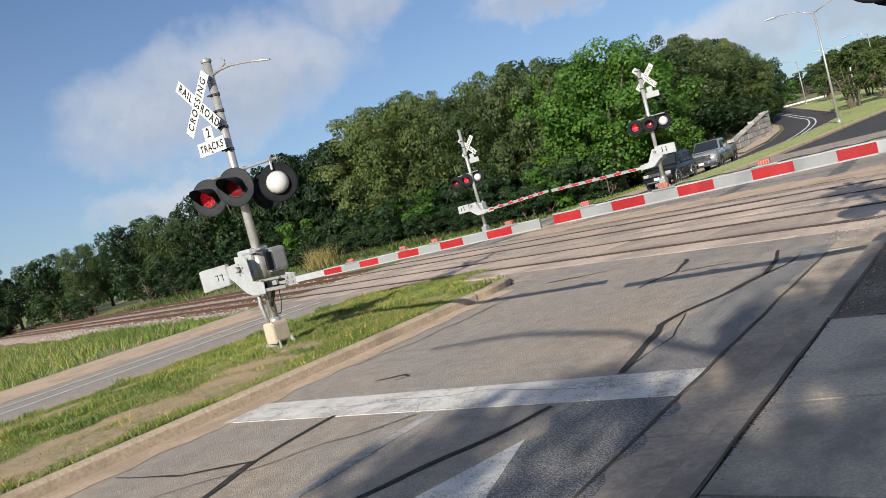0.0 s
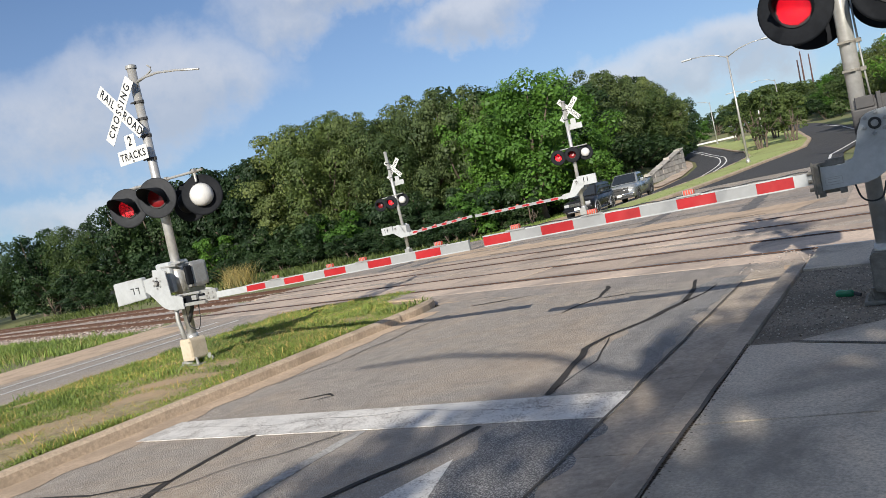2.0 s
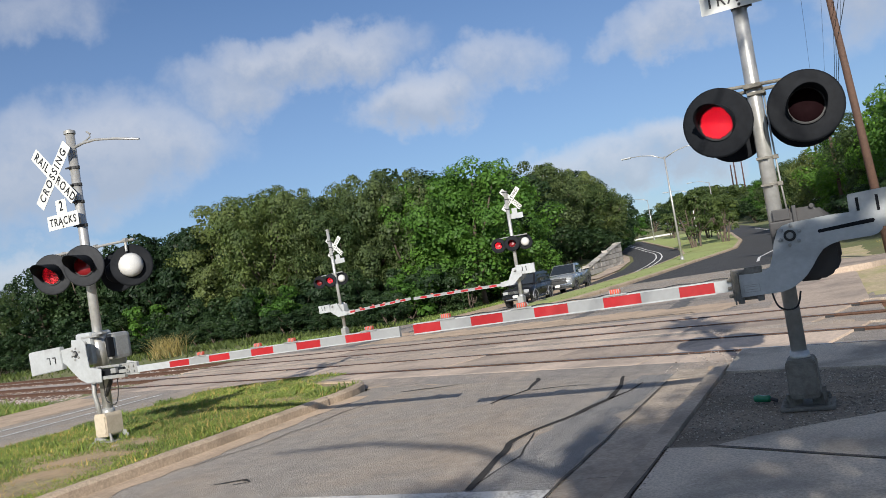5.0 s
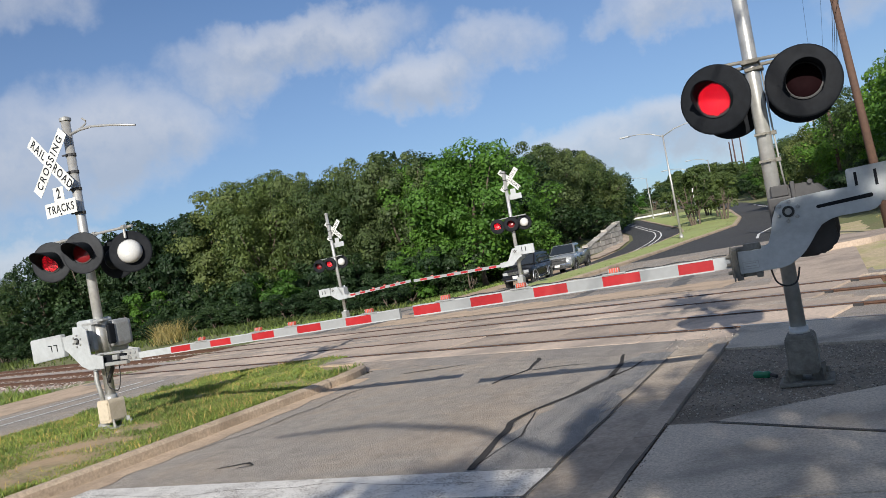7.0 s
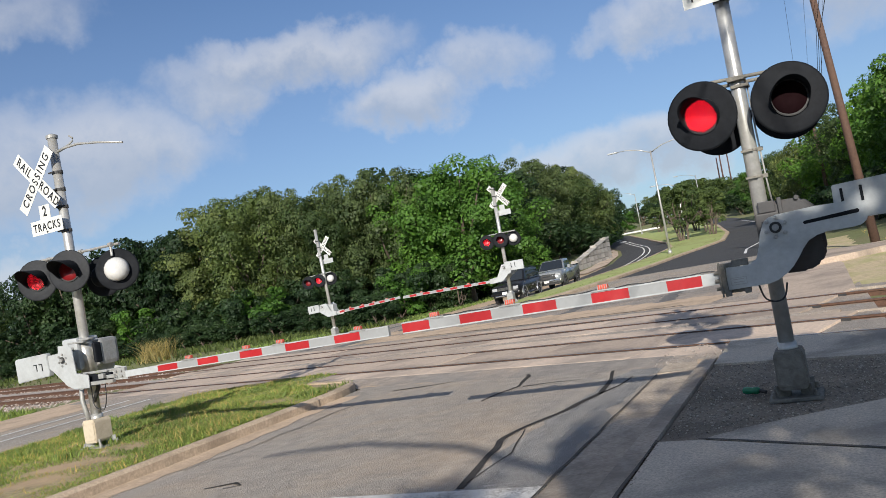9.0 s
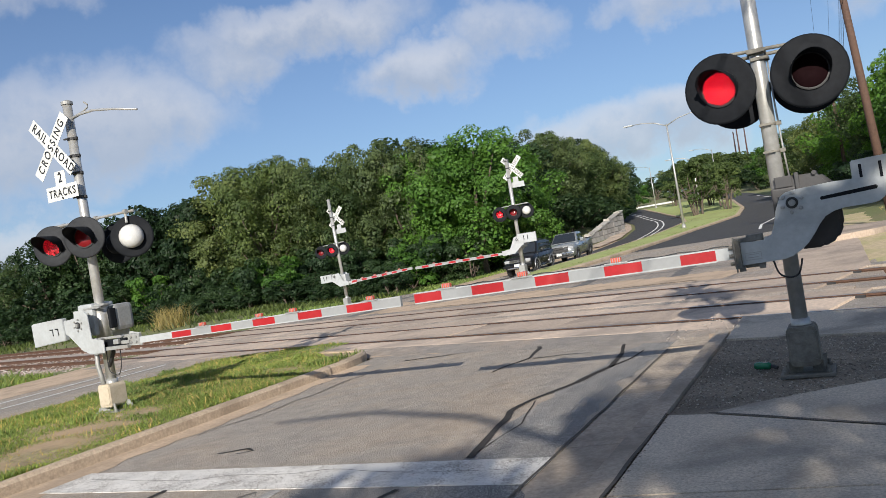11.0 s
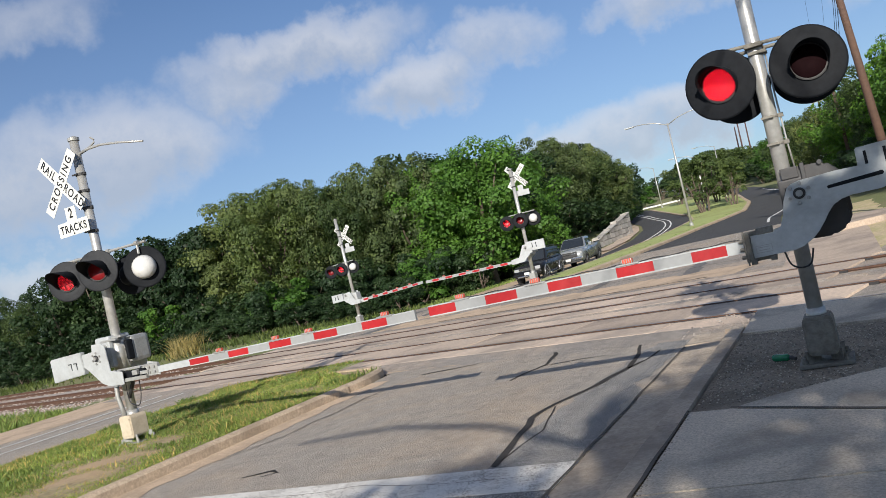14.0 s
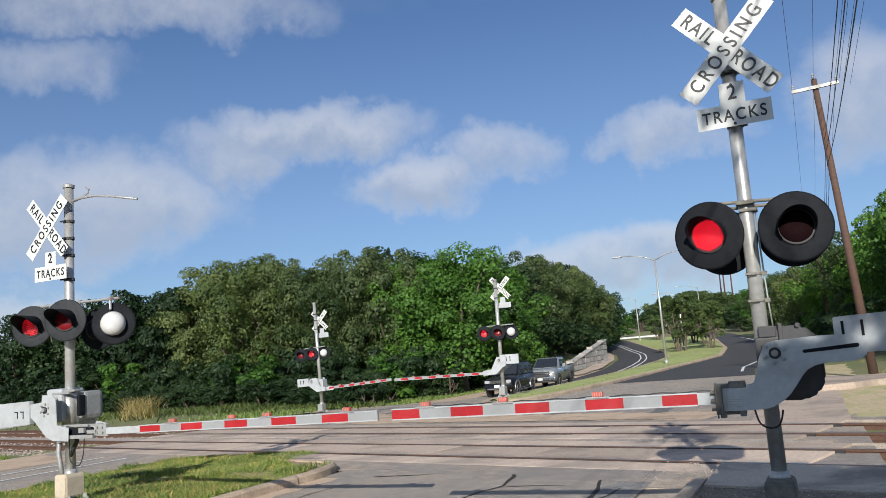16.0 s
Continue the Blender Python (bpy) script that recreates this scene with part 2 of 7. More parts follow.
M_RUT = material("tyre_rubber_mark", (0.15, 0.14, 0.13), 0.8, tone=0.35, coarse=1.5, fine=9, bump=0.0)
M_WHITE_LINE = paint_marking("worn_white_paint", (0.72, 0.695, 0.65), (0.26, 0.235, 0.205), 0.545)
M_FADED_LINE = paint_marking("faded_white_paint", (0.50, 0.48, 0.45), (0.2, 0.19, 0.18), 0.5)
M_NEW_LINE = paint_marking("white_lane_paint", (0.75, 0.75, 0.73), (0.3, 0.3, 0.3), 0.66)
M_SOIL = material("grassy_soil", (0.31, 0.25, 0.14), 0.95, tone=0.45, coarse=0.9, fine=9, bump=0.5, bump_scale=18, stain=(0.42, 0.29, 0.18), stain_amount=0.8)
M_FIELD = material("rough_grass_ground", (0.15, 0.17, 0.06), 0.95, tone=0.3, coarse=0.12, fine=2.2, bump=0.5, bump_scale=9, stain=(0.20, 0.165, 0.085), stain_amount=0.7)
M_LAWN = material("mown_grass", (0.33, 0.385, 0.13), 0.95, tone=0.22, coarse=0.2, fine=6, bump=0.5, bump_scale=25, stain=(0.25, 0.24, 0.09), stain_amount=0.6)
M_BLADE = foliage("grass_blades", (0.18, 0.262, 0.088), 0.5, 0.35)
# weeds in a darker green: the tree belt's shade is put into the colour
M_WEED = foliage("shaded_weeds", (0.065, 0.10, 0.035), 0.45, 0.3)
M_STRAW = foliage("dry_grass_blades", (0.34, 0.29, 0.14), 0.35, 0.3)
M_GRAVEL = material("gravel_bed", (0.27, 0.225, 0.17), 0.95, tone=0.4, coarse=1.2, fine=40, bump=0.5, bump_scale=60, stain=(0.11, 0.095, 0.075), stain_amount=0.6)
M_STONE = material("gravel_stones", (0.44, 0.39, 0.32), 0.9, tone=0.2, coarse=2, fine=30, bump=0.2, per_island=0.6)
M_BALLAST = material("ballast_stones", (0.40, 0.36, 0.325), 0.9, tone=0.2, coarse=2, fine=30, bump=0.2, per_island=0.5, stain=(0.36, 0.22, 0.15), stain_amount=0.5)
M_BALLAST_BED = material("ballast_bed", (0.38, 0.31, 0.26), 0.95, tone=0.4, coarse=0.7, fine=22, bump=0.8, bump_scale=30, stain=(0.30, 0.17, 0.11), stain_amount=0.8)
M_RUST = material("rusty_steel", (0.12, 0.065, 0.043), 0.75, 0.3, tone=0.35, coarse=2, fine=25, bump=0.3, stain=(0.10, 0.05, 0.035))
M_FARPOLE = material("dark_red_steel", (0.075, 0.035, 0.028), 0.8, tone=0.2, bump=0.0)
M_RAILTOP = material("worn_rail_head", (0.30, 0.27, 0.25), 0.35, 0.9, tone=0.2, coarse=1, fine=30, bump=0.05)
M_SLEEPER = material("weathered_sleeper", (0.16, 0.10, 0.07), 0.9, tone=0.35, coarse=2, fine=12, bump=0.4, per_object=0.4)
M_GALV = material("galvanised_steel", (0.48, 0.48, 0.465), 0.38, 0.5, tone=0.16, coarse=3, fine=18, bump=0.05, stain=(0.31, 0.28, 0.24), stain_amount=0.5)
M_ALU = material("painted_aluminium", (0.43, 0.45, 0.46), 0.5, 0.15, tone=0.1, coarse=2.5, fine=22, bump=0.05, stain=(0.24, 0.24, 0.235), stain_amount=0.4)
M_CAST = material("cast_aluminium", (0.33, 0.335, 0.33), 0.55, 0.3, tone=0.18, coarse=4, fine=25, bump=0.08, stain=(0.24, 0.22, 0.19), stain_amount=0.5)
M_CAST_DIRTY = material("grimy_cast_iron", (0.20, 0.19, 0.165), 0.75, 0.2, tone=0.3, coarse=5, fine=25, bump=0.25, stain=(0.10, 0.09, 0.075), stain_amount=0.6)
# greyer copy of the black signal paint: sunlight on the left discs, as colour
M_DISC = material("sunlit_black_paint", (0.022, 0.024, 0.028), 0.7, tone=0.25, coarse=3, fine=20, bump=0.05, spec=0.25)
M_BEIGE = material("beige_enamel_box", (0.50, 0.43, 0.33), 0.6, tone=0.12, coarse=4, fine=20, bump=0.08, stain=(0.34, 0.27, 0.19))
M_BLACK = material("black_signal_paint", (0.009, 0.0105, 0.0135), 0.75, tone=0.25, coarse=3, fine=20, bump=0.05, spec=0.14)
M_WHITE_DOME = material("white_lamp_shell", (0.52, 0.52, 0.51), 0.3, tone=0.06, coarse=4, fine=15, bump=0.0, stain=(0.55, 0.54, 0.5))
M_SIGN = material("white_sign_sheeting", (0.56, 0.57, 0.55), 0.5, tone=0.05, coarse=3, fine=20, bump=0.0, stain=(0.45, 0.45, 0.43), stain_amount=0.4)
M_INK = material("black_lettering", (0.015, 0.015, 0.016), 0.5, tone=0.1, bump=0.0)
M_ARM_RED = material("red_reflective_sheeting", (0.35, 0.014, 0.018), 0.42, tone=0.12, coarse=4, fine=20, bump=0.03, stain=(0.36, 0.03, 0.03), per_object=0.15)
M_ARM_WHITE = material("grey_white_reflective_sheeting", (0.27, 0.28, 0.285), 0.42, tone=0.06, coarse=4, fine=20, bump=0.03, stain=(0.22, 0.22, 0.22), per_object=0.08)
M_LED = glowing("lit_red_led", (1.0, 0.012, 0.03), 1.6)
M_LED_DIM = glowing("dim_red_led", (0.8, 0.01, 0.025), 0.55)
M_LED_GAP = material("red_lens_ground", (0.045, 0.002, 0.003), 0.4, tone=0.2, bump=0.0)
M_LENS_RED = material("unlit_red_lens", (0.16, 0.006, 0.010), 0.35, tone=0.2, bump=0.0, spec=0.4)
M_HOUSING = material("dark_grey_housing", (0.035, 0.035, 0.038), 0.6, tone=0.2, coarse=5, fine=25, bump=0.06, stain=(0.06, 0.045, 0.04), stain_amount=0.5)
M_SAND = material("sandy_dry_bank", (0.50, 0.40, 0.25), 0.95, tone=0.3, coarse=0.5, fine=7, bump=0.5, bump_scale=22, stain=(0.33, 0.33, 0.13), stain_amount=0.8)
M_LITTER = material("dry_leaf_litter", (0.13, 0.095, 0.06), 0.9, tone=0.3, bump=0.0, per_island=0.6)
M_LENS = material("unlit_dark_red_lens", (0.010, 0.004, 0.005), 0.75, tone=0.2, bump=0.0, spec=0.02)
M_AMBER = material("red_marker_lens", (0.62, 0.10, 0.06), 0.3, tone=0.15, bump=0.0)
M_CABLE = material("black_cable", (0.02, 0.02, 0.022), 0.6, tone=0.1, bump=0.0)
M_WOOD = material("creosoted_pole", (0.085, 0.048, 0.034), 0.85, tone=0.3, coarse=1.2, fine=12, bump=0.4, stain=(0.13, 0.075, 0.05))
M_BARK = material("tree_bark", (0.11, 0.085, 0.065), 0.95, tone=0.35, coarse=2, fine=10, bump=0.5)
M_OAK = foliage("oak_leaves", (0.066, 0.108, 0.039), 0.3)
M_GREEN = foliage("bright_leaves", (0.075, 0.175, 0.03), 0.3)
M_OLIVE = foliage("olive_leaves", (0.100, 0.144, 0.060), 0.3)
# deep green lowered further: the belt's shade is put into the leaf colour
M_DEEP = foliage("deep_green_shaded_leaves", (0.027, 0.058, 0.024), 0.3)
M_WALL = material("retaining_wall_block", (0.44, 0.42, 0.39), 0.9, tone=0.2, coarse=1, fine=10, bump=0.4, stain=(0.25, 0.22, 0.19), per_object=0.3)
M_CARBLACK = material("black_car_paint", (0.007, 0.007, 0.008), 0.32, tone=0.1, bump=0.0, coat=0.25, spec=0.35, stain_amount=0.1)
M_CARGREY = material("silver_grey_car_paint", (0.24, 0.255, 0.265), 0.28, 0.35, tone=0.06, bump=0.0, coat=0.7, stain_amount=0.1)
M_GLASS = glassy("tinted_car_glass", (0.02, 0.024, 0.028), 0.06)
M_TYRE = material("tyre_rubber", (0.022, 0.022, 0.023), 0.85, tone=0.2, bump=0.1)
M_RIM = material("alloy_rim", (0.55, 0.55, 0.56), 0.3, 0.8, tone=0.1, bump=0.0)
M_CHROME = material("chrome_trim", (0.62, 0.63, 0.64), 0.15, 0.95, tone=0.05, bump=0.0)
M_HEAD = glassy("clear_headlight", (0.34, 0.35, 0.36), 0.1)
M_PLASTIC = material("dark_plastic", (0.03, 0.03, 0.032), 0.65, tone=0.15, bump=0.05)
M_GREENCAN = material("green_plastic_bottle", (0.01, 0.16, 0.075), 0.3, tone=0.1, bump=0.0)
M_PLATE = material("plain_plate", (0.62, 0.62, 0.60), 0.5, tone=0.05, bump=0.0)


# ---- mesh helpers ----
def mesh_object(name, bm, mat, parent=None, smooth=False):
    me = bpy.data.meshes.new(name)
    bm.to_mesh(me)
    bm.free()
    me.materials.append(mat)
    if smooth:
        me.polygons.foreach_set("use_smooth", [True] * len(me.polygons))
    ob = new(name, me)
    ob.parent = parent
    return ob


def part(name, bm, mat, parent, label="", smooth=False):
    return tagged(mesh_object(name, bm, mat, parent, smooth), label)


def arrays(name, verts, faces, mat, parent=None):
    me = bpy.data.meshes.new(name)
    me.from_pydata(verts, [], faces)
    me.materials.append(mat)
    ob = new(name, me)
    ob.parent = parent
    return ob


def thing(name, label, category, m=None, group="", kind=""):
    ob = tagged(new(name), label, category, group, kind)
    if m is not None:
        ob.matrix_world = m
    return ob


def box(bm, c, s, m=None, bevel=0.0):
    r = bmesh.ops.create_cube(bm, size=1.0)
    bmesh.ops.scale(bm, vec=s, verts=r["verts"])
    bmesh.ops.translate(bm, vec=c, verts=r["verts"])
    if m is not None:
        bmesh.ops.transform(bm, matrix=m, verts=r["verts"])
    if bevel:
        es = list({e for v in r["verts"] for e in v.link_edges})
        bmesh.ops.bevel(bm, geom=es, offset=bevel, segments=2, affect="EDGES", profile=0.6)
    return bm


def rod(bm, a, b, r0, r1=None, n=12, caps=True):
    a, b = Vector(a), Vector(b)
    d = b - a
    r = bmesh.ops.create_cone(bm, cap_ends=caps, segments=n, radius1=r0, radius2=r0 if r1 is None else r1, depth=d.length)
    q = Vector((0, 0, 1)).rotation_difference(d).to_matrix().to_4x4()
    bmesh.ops.transform(bm, matrix=Matrix.Translation((a + b) / 2) @ q, verts=r["verts"])
    return r["verts"]


def pipe(bm, pts, r, n=8):
    """A tube through points, r one radius or one a point."""
    rs = r if isinstance(r, (list, tuple)) else [r] * len(pts)
    ps = [Vector(p) for p in pts]
    rings = []
    for i, p in enumerate(ps):
        d = (ps[min(i + 1, len(ps) - 1)] - ps[max(i - 1, 0)]).normalized()
        s = d.cross(Vector((0.13, 0.21, 0.97)))
        if s.length < 1e-3:
            s = d.cross(Vector((1, 0, 0)))
        s.normalize()
        t = d.cross(s)
        rings.append([bm.verts.new(p + (s * math.cos(k * math.tau / n) + t * math.sin(k * math.tau / n)) * rs[i]) for k in range(n)])
    for a, b in zip(rings, rings[1:]):
        for k in range(n):
            bm.faces.new((a[k], a[(k + 1) % n], b[(k + 1) % n], b[k]))
    bm.faces.new(rings[0][::-1])
    bm.faces.new(rings[-1])
    return bm


def slab(bm, outline, y0, y1, bevel=0.0):
    """An outline in x, z drawn out from y0 to y1."""
    a = [bm.verts.new((x, y0, z)) for x, z in outline]
    b = [bm.verts.new((x, y1, z)) for x, z in outline]
    n = len(outline)
    fs = [bm.faces.new(a), bm.faces.new(b[::-1])]
    for i in range(n):
        fs.append(bm.faces.new((a[i], b[i], b[(i + 1) % n], a[(i + 1) % n])))
    bmesh.ops.recalc_face_normals(bm, faces=fs)
    if bevel:
        bmesh.ops.bevel(bm, geom=list({e for f in fs for e in f.edges}), offset=bevel, segments=2, affect="EDGES")
    return bm


def plate(bm, outline, z0, z1):
    """An outline in x, y drawn out from z0 to z1."""
    a = [bm.verts.new((x, y, z0)) for x, y in outline]
    b = [bm.verts.new((x, y, z1)) for x, y in outline]
    fs = [bm.faces.new(a), bm.faces.new(b)]
    for i in range(len(outline)):
        j = (i + 1) % len(outline)
        fs.append(bm.faces.new((a[i], b[i], b[j], a[j])))
    bmesh.ops.recalc_face_normals(bm, faces=fs)
    return bm


def dish(bm, profile, n=24, m=None):
    """A turned shape about the y axis: profile of (radius, y)."""
    rings = []
    for r, y in profile:
        rings.append([bm.verts.new((r * math.cos(k * math.tau / n), y, r * math.sin(k * math.tau / n))) for k in range(n)])
    fs = []
    for a, b in zip(rings, rings[1:]):
        for k in range(n):
            fs.append(bm.faces.new((a[k], a[(k + 1) % n], b[(k + 1) % n], b[k])))
    fs.append(bm.faces.new(rings[0]))
    fs.append(bm.faces.new(rings[-1]))
    bmesh.ops.recalc_face_normals(bm, faces=fs)
    if m is not None:
        bmesh.ops.transform(bm, matrix=m, verts=[v for r in rings for v in r])
    return bm


def lettering(name, text, size, m, mat, parent, spacing=1.0, squeeze=1.0):
    """Raised letters in the built-in font, facing -y, centred."""
    cu = bpy.data.curves.new(name, "FONT")
    cu.body, cu.size, cu.align_x, cu.align_y, cu.extrude, cu.space_character = text, size, "CENTER", "CENTER", 0.002, spacing
    cu.offset = size * 0.012
    tmp = bpy.data.objects.new(name + "_curve", cu)
    scene.collection.objects.link(tmp)
    me = bpy.data.meshes.new_from_object(tmp.evaluated_get(bpy.context.evaluated_depsgraph_get()))
    bpy.data.objects.remove(tmp)
    me.transform(m @ pose(0, 0, 0, 90, 0, 0) @ Matrix.Diagonal((squeeze, 1, 1, 1)))
    me.materials.clear()
    me.materials.append(mat)
    me.name = name
    ob = new(name, me)
    ob.parent = parent
    return ob


# ---- lie of the land ----
def track_y(x, offset):
    return offset - 0.30 * x


def rise(y):
    return 0.0 if y < 40 else 0.00025 * (y - 40) ** 2 if y < 190 else 5.6 + 0.03 * (y - 190)


def dip(y):
    """How far the opposite lanes lie below the rest past the crossing."""
    t = max(0.0, min(1.0, (y - 31) / 12)) * max(0.0, min(1.0, (88 - y) / 28))
    return -0.42 * t * t * (3 - 2 * t)


def along(table, y):
    return float(np.interp(y, [p[0] for p in table], [p[1] for p in table]))


MEDIAN_R = [(28, -10.6), (38, -10.3), (60, -10.0), (77, -8.9), (96, -10.4), (127, -15.1), (144, -20), (200, -42)]
MEDIAN_L = [(28, -13.2), (41, -13.2), (62, -13.6), (81, -14.6), (96, -17.5), (125, -26), (150, -34), (200, -57)]
ROAD_R = [(28, -2.4), (52, -4.2), (77, -3.6), (93, -5.0), (114, -8.0), (144, -14.5), (200, -36)]
OPP_L = [(28, -20.2), (45, -19.0), (60, -18.4), (74, -18.8), (86, -20.6), (100, -24), (125, -32), (150, -41), (200, -64)]


def hill(x, y):
    """Bank behind the retaining wall, and the low bank on the other side of the road."""
    left = max(0.0, min(1.0, (along(OPP_L, y) - 3.4 - x) / 9.0)) * max(0.0, min(1.0, (y - 66) / 26.0)) * 4.0
    right = max(0.0, min(1.0, (x - 2.2) / 6.0)) * max(0.0, min(1.0, (y - 24) / 16.0)) * 1.5
    return left + right


def ground_height(x, y):
    q = abs(y - track_y(x, 14.3))
    low = dip(y) * max(0.0, min(1.0, (-12.8 - x) / 1.0)) * max(0.0, min(1.0, (x + 34) / 8.0))
    return rise(y) + low + hill(x, y) - 0.07 - 0.32 * max(0.0, min(1.0, (8.0 - q) / 3.0)) * (1.0 if x < -26 or x > 1.5 else 0.0) + 0.04 * noise.noise((x * 0.11, y * 0.11, 0))


def build_ground():
    xs = [-2500, -1200, -600, -300, -180] + list(np.arange(-120, 60.1, 4.0)) + [120, 300, 700, 1500, 2500]
    ys = [-2500, -1000, -300, -100, -50] + list(np.arange(-24, 180.1, 4.0)) + [230, 300, 500, 1000, 2500]
    v = [(x, y, ground_height(x, min(y, 260))) for y in ys for x in xs]
    n = len(xs)
    f = [(j * n + i, j * n + i + 1, (j + 1) * n + i + 1, (j + 1) * n + i) for j in range(len(ys) - 1) for i in range(n - 1)]
    tagged(arrays("ground", v, f, M_FIELD), "rough green and dry grass over sandy soil", "ground", kind="structure")


build_ground()


def strip(name, left, right, y0, y1, step, mat, lift, label, category, parent=None, sunk=False):
    """A band of road between two edges that follows the land."""
    ys = list(np.arange(y0, y1, step)) + [y1]
    v, f = [], []
    for y in ys:
        a, b = (e if isinstance(e, (int, float)) else along(e, y) for e in (left, right))
        v += [(a + (b - a) * k / 4, y, rise(y) + lift + (dip(y) if sunk else 0.0)) for k in range(5)]
    for j in range(len(ys) - 1):
        f += [(j * 5 + k, j * 5 + k + 1, j * 5 + k + 6, j * 5 + k + 5) for k in range(4)]
    ob = arrays(name, v, f, mat, parent)
    return tagged(ob, label, category, kind="structure") if parent is None else ob


# near carriageways, crossing apron, far carriageways
strip("road", -8.1, -2.3, -30, 13.0, 2.0, M_ASPHALT, 0.0, "worn grey asphalt lane with pale aggregate and red dust", "road")
strip("road_opposite", -18.7, -13.2, -30, 17.5, 2.0, M_ASPHALT, 0.0, "worn asphalt lane beyond the grass island", "road")
bm = bmesh.new()
plate(bm, [(-21.0, 17.0), (-14.6, 14.2), (-8.0, 12.4), (-2.31, 10.4), (0.5, 10.2), (0.3, 20), (-1.6, 29), (-2.4, 31), (-20.2, 31), (-21.4, 27)], -0.12, -0.004)
tagged(mesh_object("road_crossing", bm, M_ASPHALT_OLD), "dusty brown worn asphalt apron of the rail crossing", "road", kind="structure")
strip("road_far", MEDIAN_R, ROAD_R, 30.5, 41, 2.0, M_ASPHALT, 0.002, "grey asphalt lane past the crossing", "road")
strip("road_far_new", MEDIAN_R, ROAD_R, 41, 200, 3.0, M_ASPHALT_NEW, 0.004, "dark fresh asphalt lane bending away uphill", "road")
strip("road_far_opposite", OPP_L, MEDIAN_L, 30.5, 44, 2.0, M_ASPHALT, 0.002, "grey asphalt lane with waiting cars", "road", sunk=True)
strip("road_far_opposite_new", OPP_L, MEDIAN_L, 44, 200, 3.0, M_ASPHALT_NEW, 0.004, "dark fresh asphalt lane bending away uphill", "road", sunk=True)


def shifted(table, d):
    return [(y, x + d) for y, x in table]


# lane lines of the far road
mid = [(y, (along(OPP_L, y) + along(MEDIAN_L, y)) / 2) for y in range(60, 201, 5)]
for d0 in (0.55, -0.05):
    strip("lane_line", shifted(mid, d0 - 0.07), shifted(mid, d0 + 0.08), 62, 150, 2.0, M_NEW_LINE, 0.014, "white lane line on dark asphalt", "road marking", sunk=True)
strip("lane_line", shifted(ROAD_R, -0.75), shifted(ROAD_R, -0.6), 46, 130, 2.0, M_NEW_LINE, 0.012, "white edge line on dark asphalt", "road marking")

# dusty verge of the opposite lane
strip("verge", -21.9, -18.6, -30, 17.4, 2.0, M_DUST, 0.006, "red dusty shoulder beside the lane", "verge")
strip("verge_far", shifted(OPP_L, -3.2), shifted(OPP_L, 0.3), 31, 72, 2.0, M_DUST, -0.03, "dusty tan shoulder below the trees", "verge", sunk=True)
strip("lane_line", -17.75, -17.62, -30, 16.5, 2.0, M_NEW_LINE, 0.01, "thin worn white edge line", "road marking")
strip("lane_line", -16.55, -16.43, -30, 16.5, 2.0, M_NEW_LINE, 0.01, "thin worn white edge line", "road marking")


# ---- kerbs, gutter, pavement ----
def kerb_run(name, pts, width, height, mat, parent, inner=1):
    """A rounded kerb along a line of x, y points; inner: the side, +1 left or -1 right of the way, on which its back lies."""
    prof = [(0, -0.15), (0.015, height * 0.72), (0.06, height * 0.97), (0.11, height), (width, height - 0.01), (width, -0.15)]
    rings = []
    bm = bmesh.new()
    ps = [Vector((*p, 0)) for p in pts]
    for i, p in enumerate(ps):
        d = (ps[min(i + 1, len(ps) - 1)] - ps[max(i - 1, 0)]).normalized()
        s = Vector((-d.y, d.x, 0)) * inner
        rings.append([bm.verts.new(p + s * u + Vector((0, 0, v + rise(p.y)))) for u, v in prof])
    fs = []
    n = len(prof)
    for a, b in zip(rings, rings[1:]):
        for k in range(n):
            fs.append(bm.faces.new((a[k], a[(k + 1) % n], b[(k + 1) % n], b[k])))
    fs += [bm.faces.new(rings[0]), bm.faces.new(rings[-1])]
    bmesh.ops.recalc_face_normals(bm, faces=fs)
    return part(name, bm, mat, parent)


def dense(pts, step=0.35):
    out = []
    for a, b in zip(pts, pts[1:]):
        n = max(1, int(math.dist(a, b) / step))
        out += [(a[0] + (b[0] - a[0]) * k / n, a[1] + (b[1] - a[1]) * k / n) for k in range(n)]
    return out + [pts[-1]]


def arc(cx, cy, rx, ry, a0, a1, n):
    return [(cx + rx * math.cos(radians(a0 + (a1 - a0) * k / n)), cy + ry * math.sin(radians(a0 + (a1 - a0) * k / n))) for k in range(n + 1)]


pavement = thing("pavement", "grey stained concrete pavement slabs with open joints", "pavement", kind="structure")
# kerb and gutter on the camera's side, in cast lengths
cuts = [-12.0, -8.0, -4.0, -1.6, 1.4, 4.4, 6.05, 10.35]
for a, b in zip(cuts, cuts[1:]):
    bm = bmesh.new()
    prof = [(-2.3, -0.2), (-2.3, -0.002), (-1.78, 0.022), (-1.755, 0.10), (-1.715, 0.135), (-1.54, 0.142), (-1.54, -0.2)]
    slab(bm, prof, a + 0.006, b - 0.006)
    part("kerb", bm, M_GUTTER, pavement)
slabs = [(-1.515, 1.6, -14, -3.2), (-1.515, 1.6, -3.185, -0.2), (-1.515, 1.6, -0.185, 1.75), (-1.515, 1.6, 1.765, 3.3)]
for x0, x1, y0, y1 in slabs:
    bm = bmesh.new()
    box(bm, ((x0 + x1) / 2, (y0 + y1) / 2, 0.03), (x1 - x0, y1 - y0, 0.22), bevel=0.008)
    part("slab", bm, M_WALK, pavement)
